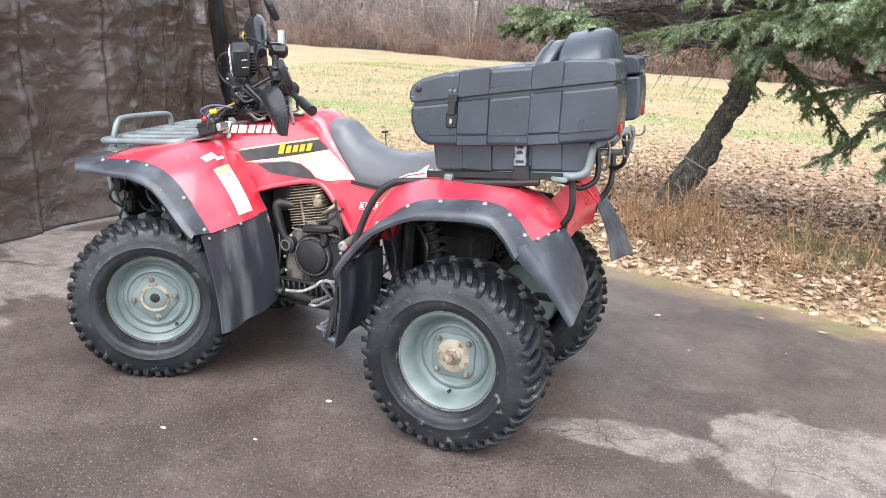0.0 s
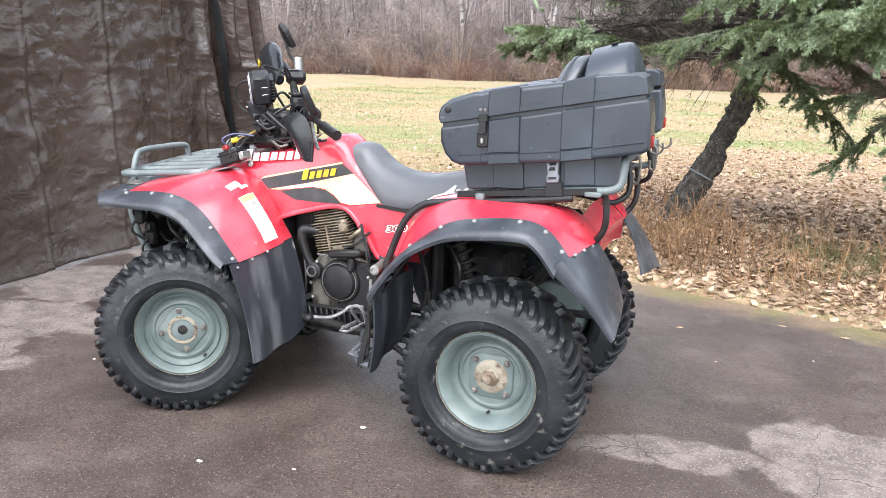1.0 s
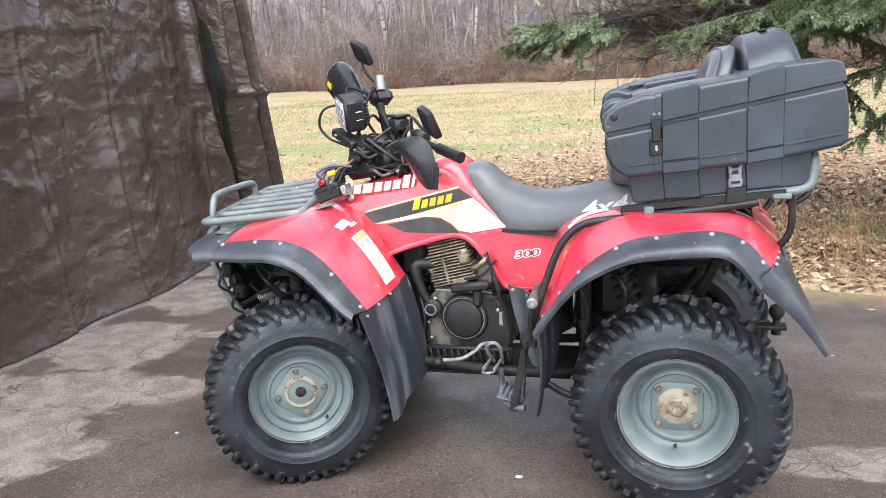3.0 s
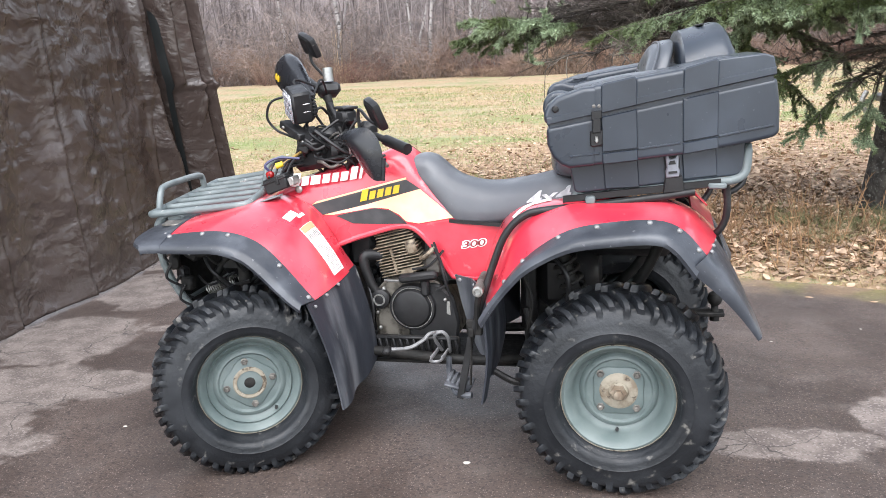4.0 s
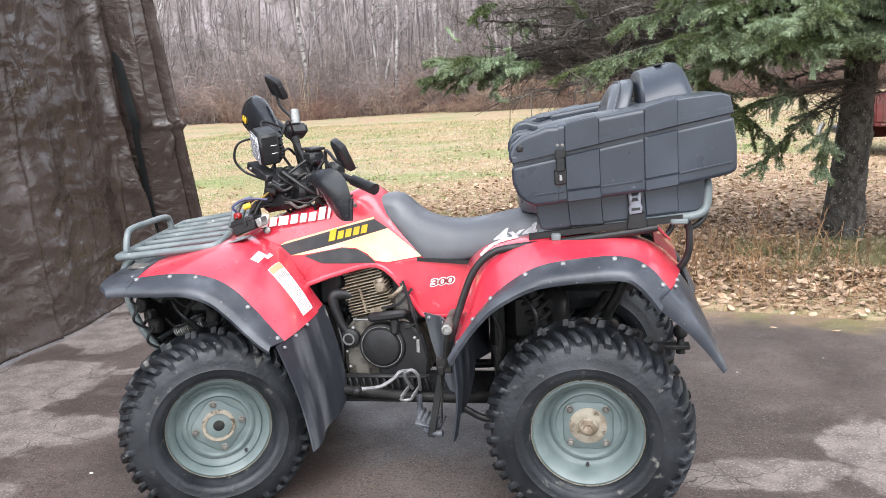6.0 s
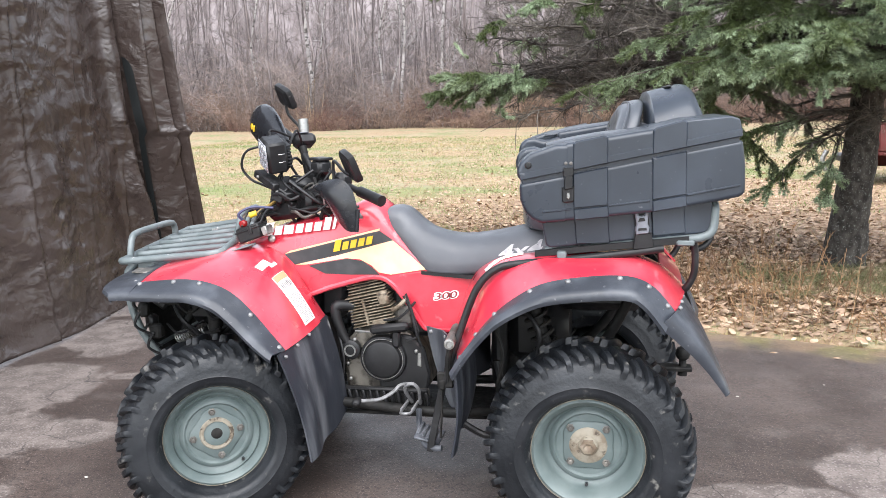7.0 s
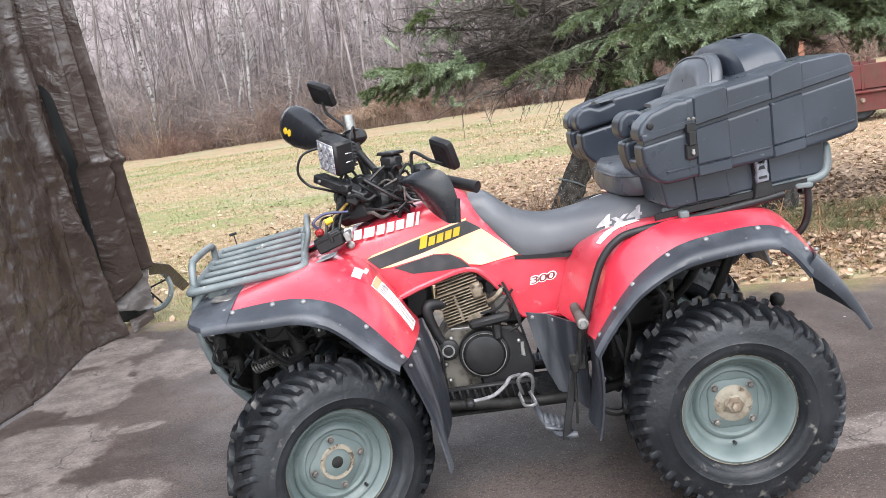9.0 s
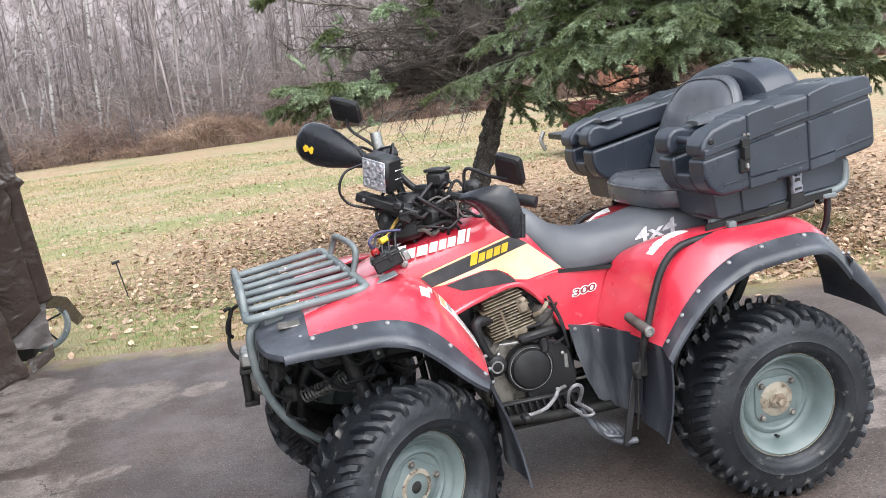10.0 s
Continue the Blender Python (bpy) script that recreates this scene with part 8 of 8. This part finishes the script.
def shrubs():
    """Arching tan shrubs that mound up before the brush."""
    rng = np.random.default_rng(19)
    n = 2600
    x = rng.normal(-2.3, 1.5, n)
    y = 30.4 + 0.06 * x + np.abs(rng.normal(0, 0.8, n))
    h = rng.uniform(0.5, 1.0, n) * (0.55 + 0.75 * np.exp(-((x + 1.9) / 1.6) ** 2) + 0.25 * np.sin(2.9 * x) * np.sin(1.3 * x + 1))
    a = rng.uniform(0, 2 * np.pi, n)
    out = np.stack([np.cos(a), np.sin(a)], 1) * (h * rng.uniform(0.2, 0.8, n))[:, None]
    P = np.stack([x, y, np.full(n, -0.1)], 1)
    M = P + np.stack([0.35 * out[:, 0], 0.35 * out[:, 1], 0.8 * h], 1)
    Q = P + np.stack([out[:, 0], out[:, 1], h * rng.uniform(0.6, 1.1, n)], 1)
    pairs = [sticks(P, M, 0.010, 0.006, 3), sticks(M, Q, 0.006, 0.003, 3)]
    k = 14
    s = np.repeat(M, k, 0) + (np.repeat(Q, k, 0) - np.repeat(M, k, 0)) * rng.uniform(-0.4, 1, (n * k, 1))
    e = s + unit(rng.normal(0, 0.7, (n * k, 3)) + [0, 0, 0.3]) * rng.uniform(0.08, 0.32, (n * k, 1))
    side = unit(rng.normal(size=(n * k, 3))) * 0.010
    v = np.stack([s - side, s + side, e], 1).reshape(-1, 3)
    pairs.append((v, np.arange(len(v)).reshape(-1, 3)))
    tagged(new("shrubs", bulk("shrubs", *joined(*pairs), TAN_BRUSH)), "mounded tan leafless shrubs before the brush", "shrubs", kind="stuff")


shrubs()


def distance():
    """The rest of the wood, too far off to tell its stems: a ragged grey band behind."""
    s = Shape()
    xs = np.linspace(-130, 140, 620).tolist()
    line = [(x, 76 + 0.1 * x + 3 * math.sin(x * 0.05)) for x in xs]
    tops = [13.6 + 2.4 * noise.noise((x * 0.11, 0, 0)) + 1.3 * noise.noise((x * 0.6, 3, 0)) + 1.6 * noise.noise((x * 2.3, 5, 0)) for x in xs]
    k = len(xs)
    verts = [(x, y, -1) for x, y in line] + [(x, y + 1.5, z * 0.6) for (x, y), z in zip(line, tops)] + [(x, y + 4, z) for (x, y), z in zip(line, tops)]
    s.add(verts, [(r * k + i, r * k + i + 1, (r + 1) * k + i + 1, (r + 1) * k + i) for r in range(2) for i in range(k - 1)])
    far = material("distant_wood", (0.175, 0.147, 0.148), (0.315, 0.278, 0.282), 1.3, (0.35, 0.65), 0.95, 0.95, fleck=(0.12, 0.10, 0.10), fleck_scale=4, fleck_at=(0.5, 0.7), stretch=(1, 1, 0.14))
    tagged(new("backdrop", s.mesh("backdrop", far, 180)), "grey band of distant bare wood", "woodland", kind="structure")


distance()


def birch(x, y, height, r, lean, seed):
    rng = np.random.default_rng(seed)
    tree = thing("birch_tree", "slender pale birch at the edge of the wood", "birch", (x, y, -0.2), "birches")
    pts = [Vector((lean * height * (k / 6) ** 1.3 + rng.normal(0, 0.13), rng.normal(0, 0.1), height * k / 6)) for k in range(7)]
    part("trunk", Shape().tube(pts, [r * (1 - 0.13 * k) for k in range(7)], 8, 2), BIRCH, tree, "pale birch trunk")
    P, Q = [], []
    for k in range(26):
        w = rng.uniform(0.2, 0.98)
        i = min(int(w * 6), 5)
        s = np.array(pts[i].lerp(pts[i + 1], w * 6 - i))
        a = rng.uniform(0, 2 * np.pi)
        d = unit(np.array([[math.cos(a), math.sin(a), rng.uniform(0.4, 1.4)]]))[0]
        e = s + d * rng.uniform(0.6, 1.9) * (1.15 - w)
        P.append(s)
        Q.append(e)
        for q in range(3):
            u = s + (e - s) * rng.uniform(0.3, 1)
            P.append(u)
            Q.append(u + unit((d + rng.normal(0, 0.5, 3))[None])[0] * rng.uniform(0.3, 0.8))
    ob = new("branchwork", bulk("branchwork", *sticks(np.array(P), np.array(Q), 0.014, 0.006, 3), BIRCH))
    ob.parent = tree
    tagged(ob, "pale thin limbs", kind="stuff")


for k, (x, y, h, r, lean) in enumerate(((-7.95, 32, 12, 0.075, 0.02), (-6.35, 32, 12, 0.085, 0.10), (-6.25, 32.3, 9, 0.05, 0.22), (-2.95, 32.2, 10, 0.06, -0.06), (-2.85, 32.2, 11, 0.075, 0.015), (-2.2, 32.4, 10, 0.07, 0.12), (-1.9, 32.6, 10, 0.06, 0.26), (-1.5, 32.6, 11, 0.075, 0.24), (-1.25, 32.5, 10, 0.07, 0.34),
                                     (-9.2, 32.4, 11, 0.055, 0.16), (-11.8, 32, 13, 0.10, 0.0), (-14.6, 32.6, 11, 0.06, 0.06), (-19.6, 32, 10, 0.085, 0.42), (-12.3, 33.2, 10, 0.05, 0.15), (-8.5, 33, 11, 0.06, 0.10), (1.6, 33, 11, 0.08, -0.05), (5.5, 33, 10, 0.07, 0.02))):
    birch(x, y, h, r, lean, 50 + k)


def low_growth():
    """Blades at the lawn's edge, straw-coloured weeds under the trees, fallen leaves."""
    rng = np.random.default_rng(7)

    def lift(x, y):
        return np.array([ground_height(float(a), float(b)) for a, b in zip(x, y)])

    n = 170000
    x = np.concatenate([rng.uniform(-4.5, 7, 45000), rng.uniform(-11, 10, n - 45000)])
    y = 2.22 - 0.26 * x + 0.02 + np.concatenate([rng.exponential(1.6, 45000), rng.uniform(0, 1, n - 45000) ** 1.5 * 20])
    bare = (x > 0.1) & (y < 6.5)
    keep = (y < 24) & ~(bare & (rng.uniform(size=n) < 0.62)) & (np.abs(x + 1.5) < 4.5 + 0.42 * (y + 2.8))
    x, y = x[keep], y[keep]
    n = len(x)
    wide = 0.0020 + 0.00035 * np.maximum(y - 3, 0)
    h = rng.uniform(0.02, 0.055, n)
    # grass that lies over before the upright trunk
    cx, cy = rng.uniform(1.55, 3.3, 60), rng.uniform(2.75, 3.65, 60)
    tx = (cx[:, None] + rng.normal(0, 0.08, (60, 130))).ravel()
    ty = cy[:, None] + rng.normal(0, 0.08, (60, 130))
    lx_, ly_ = tx, ty.ravel()
    n = len(x)
    base = np.stack([x, y, lift(x, y) - 0.004], 1)
    d = rng.normal(0, 0.5, (n, 2)) * h[:, None]
    tip = base + np.stack([d[:, 0], d[:, 1], h], 1)
    side = unit(rng.normal(size=(n, 3)) * [1, 1, 0]) * wide[:, None]
    v = np.stack([base - side, base + side, tip], 1).reshape(-1, 3)
    tagged(new("grass", bulk("grass", v, np.arange(3 * n).reshape(-1, 3), BLADE)), "short yellowing grass blades along the driveway", "grass", kind="stuff")
    h = rng.uniform(0.05, 0.15, len(lx_))
    base = np.stack([lx_, ly_, lift(lx_, ly_) - 0.004], 1)
    tip = base + np.stack([rng.normal(0.25, 0.8, len(h)) * h, rng.normal(-0.2, 0.6, len(h)) * h, 0.7 * h], 1)
    side = unit(rng.normal(size=(len(h), 3)) * [1, 1, 0]) * 0.0024
    v = np.stack([base - side, base + side, tip], 1).reshape(-1, 3)
    tagged(new("long_grass", bulk("long_grass", v, np.arange(len(v)).reshape(-1, 3), LONG_BLADE)), "dull green grass lying over before the upright spruce", "grass", kind="stuff")

    # weeds
    n = 580
    x = np.concatenate([rng.choice(rng.normal(0.95, 0.55, 46), 340) + rng.normal(0, 0.06, 340), rng.uniform(0.6, 3.2, 240)])
    y = np.concatenate([2.22 - 0.26 * x[:340] + 0.45 + np.abs(rng.normal(0.6, 0.45, 340)), 2.22 - 0.26 * x[340:] + rng.uniform(0.25, 1.7, 240)])
    h = rng.uniform(0.08, 0.36, n) * np.where(np.arange(n) < 340, 1.15, 0.7)
    base = np.stack([x, y, lift(x, y) - 0.01], 1)
    d = rng.normal(0, 0.35, (n, 2)) * h[:, None]
    tip = base + np.stack([d[:, 0], d[:, 1], h], 1)
    pairs = [sticks(base, tip, 0.0027, 0.0014, 3)]
    k = 7
    s = np.repeat(base, k, 0) + np.repeat(tip - base, k, 0) * rng.uniform(0.25, 1, (n * k, 1))
    e = s + unit(np.repeat(tip - base, k, 0) + rng.normal(0, 0.25, (n * k, 3))) * rng.uniform(0.02, 0.07, (n * k, 1))
    side = unit(rng.normal(size=(n * k, 3))) * 0.0042
    v = np.stack([s - side, s + side, e], 1).reshape(-1, 3)
    pairs.append((v, np.arange(len(v)).reshape(-1, 3)))
    tagged(new("weeds", bulk("weeds", *joined(*pairs), STRAW)), "dry straw-coloured weeds at the foot of the trees", "weeds", kind="stuff")

    # leaves: lobed and curled where the camera passes, simple ovals farther off
    def strew(x, y, size, lobes):
        n = len(x)
        a = rng.uniform(0, 2 * np.pi, n)
        u = np.stack([np.cos(a), np.sin(a), rng.normal(0, 0.30, n)], 1)
        t = np.stack([-np.sin(a), np.cos(a), rng.normal(0, 0.35, n)], 1)
        c = np.stack([x, y, lift(x, y) + 0.010 + 0.35 * size * rng.uniform(size=n)], 1)
        up_ = np.array([[0, 0, 1.0]])
        curl = rng.uniform(-0.15, 0.55, (n, 1))
        sz = size[:, None]
        m = 10 if lobes else 6
        pts = [c]
        for k in range(m):
            w = 2 * np.pi * k / m
            if lobes:
                r = (1.0 if k % 2 == 0 else 0.50) * (1.0 if k in (0, 2, 8) else 0.78) * rng.uniform(0.8, 1.15, (n, 1))
            else:
                r = np.full((n, 1), (1.0, 0.62, 0.62, 1.0, 0.62, 0.62)[k])
            pts.append(c + sz * r * (math.cos(w) * u + math.sin(w) * t) + up_ * sz * curl * r * r * (0.25 + 0.75 * abs(math.sin(w))))
        v = np.stack(pts, 1).reshape(-1, 3)
        f = np.array([[0, 1 + k, 1 + (k + 1) % m] for k in range(m)])
        return v, (np.arange(n)[:, None, None] * (m + 1) + f[None]).reshape(-1, 3)

    n = 30000
    x = np.concatenate([rng.uniform(-0.3, 4.4, 23000), rng.normal(-0.5, 1.3, 7000)])
    y = 2.22 - 0.26 * x + 0.05 + np.concatenate([0.12 + 3.3 * rng.uniform(size=23000) ** 1.05, 0.9 + np.abs(rng.normal(0, 1.8, 7000))])
    inner = y - 2.22 + 0.26 * x
    keep = rng.uniform(size=n) < np.clip(0.25 + 0.9 * inner, 0.25, 1.0)
    x, y, inner = x[keep], y[keep], inner[keep]
    n = len(x)
    near = strew(x, y, rng.uniform(0.009, 0.036, n) * rng.uniform(0.6, 1.05, n) * np.clip(0.5 + 0.55 * inner, 0.5, 1.0), True)
    n = 44000
    x = np.concatenate([rng.normal(2.0, 1.9, n // 2), rng.uniform(-9, 10, n - n // 2)])
    y = 2.22 - 0.26 * x + 0.05 + np.concatenate([np.abs(rng.normal(0, 2.8, n // 2)), rng.uniform(0, 20, n - n // 2)])
    w = np.where(np.arange(n) < n // 2, 1.0, np.clip((0.22 + 0.78 * np.exp(-((x - 3) / 3.2) ** 2)) * (0.35 + 1.1 * (np.sin(x * 1.7 + 0.8 * np.sin(y * 1.1)) * np.sin(y * 0.9 + x * 0.4) > -0.1)), 0, 1))
    keep = rng.uniform(size=n) < w * np.clip(0.15 + 0.6 * (y - 2.22 + 0.26 * x), 0.15, 1.0)
    x, y = x[keep], y[keep]
    far = strew(x, y, rng.uniform(0.014, 0.036, len(x)), False)
    tagged(new("damp_leaves", bulk("damp_leaves", *near, BROWN_LEAF)), "damp brown lobed leaves along the driveway edge", "leaves", kind="stuff")
    tagged(new("leaf_litter", bulk("leaf_litter", *far, LEAF)), "fallen tan and brown leaves on the lawn", "leaves", kind="stuff")


low_growth()

# a tuft of tall pale grass before the brush
def tall_tuft(x, y):
    rng = np.random.default_rng(3)
    n = 110
    base = np.stack([rng.normal(0, 0.20, n), rng.normal(0, 0.12, n), np.zeros(n)], 1)
    h = np.where(rng.uniform(size=n) < 0.08, rng.uniform(1.5, 2.3, n), rng.uniform(0.3, 0.8, n))
    tip = base * 2.0 + np.stack([rng.normal(0, 0.08, n), rng.normal(0, 0.08, n), h], 1)
    ob = new("tall_grass", bulk("tall_grass", *sticks(base, tip, 0.008, 0.004, 3), PALE_STRAW))
    ob.location = (x, y, -0.05)
    tagged(ob, "tuft of tall pale dry grass before the brush", "grass", kind="stuff")


tall_tuft(-11.2, 30.2)

# ---- odd things ----
def cart_wheel():
    cart = thing("wheeled_cart", "grey wheeled cart half hidden under the tarpaulin", "cart", (-2.345, 2.99, 0.0))
    ax = (0.35, -0.93, 0)
    w = Shape().spin([(0.150, -0.020), (0.168, -0.022), (0.184, -0.012), (0.187, 0.0), (0.184, 0.012), (0.168, 0.022), (0.150, 0.020)], (0, 0, 0.20), 40, closed=True, axis=ax)
    t = part("wheel", w, RACK, cart, "pale grey wheel rim")
    part("hub", Shape().spin([(0.012, -0.03), (0.03, -0.03), (0.034, 0.0), (0.03, 0.03), (0.012, 0.03)], (0, 0, 0.20), 16, axis=ax), CHROME, t, "bright hub")
    for k in range(5):
        a = 2 * math.pi * k / 5 + 0.3
        part("spoke", Shape().tube([(0.03 * math.cos(a) * 0.93, 0.03 * math.cos(a) * 0.35, 0.20 + 0.03 * math.sin(a)), (0.155 * math.cos(a) * 0.93, 0.155 * math.cos(a) * 0.35, 0.20 + 0.155 * math.sin(a))], 0.007, 6), BLACK, t)
    part("bracket", Shape().box((-0.03, -0.04, 0.30), (0.03, 0.03, 0.24), 0.006).box((-0.02, -0.05, 0.33), (0.11, 0.03, 0.025), 0.005).tube([(-0.06, -0.04, 0.40), (-0.02, -0.06, 0.24), (0.03, -0.05, 0.12)], 0.007, 6, 4), BLACK, cart, "dark bracket")
    # Dark block and bent tube added low behind the lining.
    part("low_block", Shape().box((-0.12, -0.10, 0.075), (0.20, 0.16, 0.10), 0.02).tube([(-0.22, -0.14, 0.12), (0.0, -0.16, 0.10), (0.06, -0.08, 0.16)], 0.014, 8, 4), FRAME, cart, "dark block and bent tube")
    part("leg", Shape().box((-0.25, 0.0, 0.20), (0.025, 0.025, 0.40), 0.004), BLACK, cart)


cart_wheel()


def red_trailer():
    tr = thing("farm_trailer", "old rusty red farm trailer parked behind the trees", "trailer", (5.3, 10.0, 0.0))
    part("floor", Shape().box((0, 0, 0.42), (2.4, 1.3, 0.06), 0.01), RUSTRED, tr)
    for sy in (-0.65, 0.65):
        part("side_board", Shape().box((0, sy, 0.62), (2.4, 0.04, 0.34), 0.008), RUSTRED, tr, "rusty red side board")
        for k in range(4):
            part("post", Shape().box((-1.1 + 0.73 * k, sy, 0.64), (0.05, 0.05, 0.40), 0.006), RUSTRED, tr)
        wh = part("wheel", Shape().spin([(0.11, -0.07), (0.25, -0.09), (0.29, -0.06), (0.30, 0.0), (0.29, 0.06), (0.25, 0.09), (0.11, 0.07)], (0.35, sy * 0.78, 0.295), 28, closed=True), RUBBER, tr, "black trailer wheel")
        part("rim", Shape().spin([(0.02, -0.05), (0.12, -0.06), (0.12, 0.06), (0.02, 0.05)], (0.35, sy * 0.78, 0.295), 20), RIM, wh)
        part("skirt", Shape().box((0.1, sy, 0.27), (2.2, 0.03, 0.26), 0.008), RUSTRED, tr, "rusty red lower panel")
        part("side_rail", Shape().tube([(-1.15, sy * 1.06, 0.41), (1.25, sy * 1.06, 0.41)], 0.022, 10), RUSTRED, tr)
        part("fender", Shape().tube([(-1.56, sy * 0.9, 0.08), (-1.62, sy * 0.9, 0.24), (-1.56, sy * 0.9, 0.38)], 0.035, 10, 4), STEEL, tr, "bright bumper end")
    part("tail_board", Shape().box((-1.2, 0, 0.62), (0.04, 1.3, 0.34), 0.008), RUSTRED, tr)
    part("axle", Shape().box((0.35, 0, 0.295), (0.06, 1.4, 0.06), 0.01), RUST, tr)
    part("tool_chest", Shape().box((-0.55, -0.2, 1.12), (0.46, 0.5, 0.46), 0.02), RUSTBROWN, tr, "rusty brown chest")
    part("drawbar", Shape().box((-1.34, 0, 0.30), (0.30, 1.2, 0.10), 0.02), BLACK, tr)
    part("jack_leg", Shape().box((-1.1, 0, 0.2), (0.07, 0.07, 0.42), 0.01), RUST, tr)


red_trailer()


def far_house():
    h = thing("house", "white clapboard house far beyond the trees", "house", (30.0, 42.0, -0.1))
    part("wall", Shape().box((0, 0, 1.6), (11, 7, 3.2), 0.02), CLAP, h, "white siding")
    part("roof", Shape().slab([(-4.2, 3.2), (0, 5.4), (4.2, 3.2)], -5.9, 5.9, 0, lambda u, y, w: (y, u, w)), ROOF, h, "grey shingle roof")
    for k in range(4):
        win = part("window", Shape().box((-4 + 2.6 * k, -3.51, 1.7), (1.1, 0.06, 1.3), 0.01), BLACK, h, "dark window")
        part("frame", Shape().box((-4 + 2.6 * k, -3.53, 1.02), (1.3, 0.12, 0.08), 0.01), CLAP, win)
    part("door", Shape().box((5.0, -3.51, 1.05), (0.9, 0.06, 2.1), 0.01), RUSTRED, h)


far_house()


def bits():
    """Pebbles, husks and single leaves on the asphalt, a stake in the lawn."""
    rnd = random.Random(14)
    spots = [(0.11, -0.358), (-1.2, -0.25), (0.05, -0.72), (1.2, 0.9), (1.6, 1.1), (-0.25, -0.8)]
    for k, (x, y) in enumerate(spots):
        r = 0.009 if k == 0 else rnd.uniform(0.004, 0.008)
        s = Shape().spin([(r * 0.5, 0.0), (r, r * 0.25), (r * 0.9, r * 0.55), (r * 0.4, r * 0.8)], (0, 0, 0), 7, axis=(0, 0, 1))
        for i, (a, b, c) in enumerate(s.v):
            s.v[i] = (a * rnd.uniform(0.8, 1.2) * 1.4, b * rnd.uniform(0.8, 1.2), c)
        ob = new("pebble", s.mesh("pebble", SHELL))
        ob.location = (x, y, 0.0)
        tagged(ob, "small pale pebble lying on the asphalt", "pebble", "pebbles on the driveway")
    for k, (x, y, a) in enumerate(((1.464, 1.558, 80), (1.0, 1.3, 140), (1.75, 1.5, 100))):
        s = Shape()
        out = [(0, -0.022), (0.009, -0.011), (0.014, 0.003), (0.008, 0.014), (0, 0.023), (-0.008, 0.013), (-0.012, 0.0), (-0.008, -0.012)]
        s.add([(p, q, 0.004 + 0.25 * abs(p) + 0.1 * abs(q)) for p, q in out] + [(0, 0, 0.003)], [(i, (i + 1) % 8, 8) for i in range(8)])
        ob = new("fallen_leaf", s.mesh("fallen_leaf", LEAF))
        ob.location, ob.rotation_euler = (x, y, 0.0), (0, 0, radians(a))
        tagged(ob, "single brown leaf lying on the asphalt", "leaf", "leaves on the driveway")
    st = new("garden_stake", Shape().tube([(0, 0, -0.05), (-0.04, 0.02, 0.20), (-0.055, 0.025, 0.30)], 0.005, 8).tube([(-0.09, 0.02, 0.30), (-0.03, 0.03, 0.31)], 0.012, 8).mesh("garden_stake", BLACK))
    st.location = (-2.0, 4.35, 0.0)
    tagged(st, "thin dark stake leaning in the lawn", "stake")


bits()
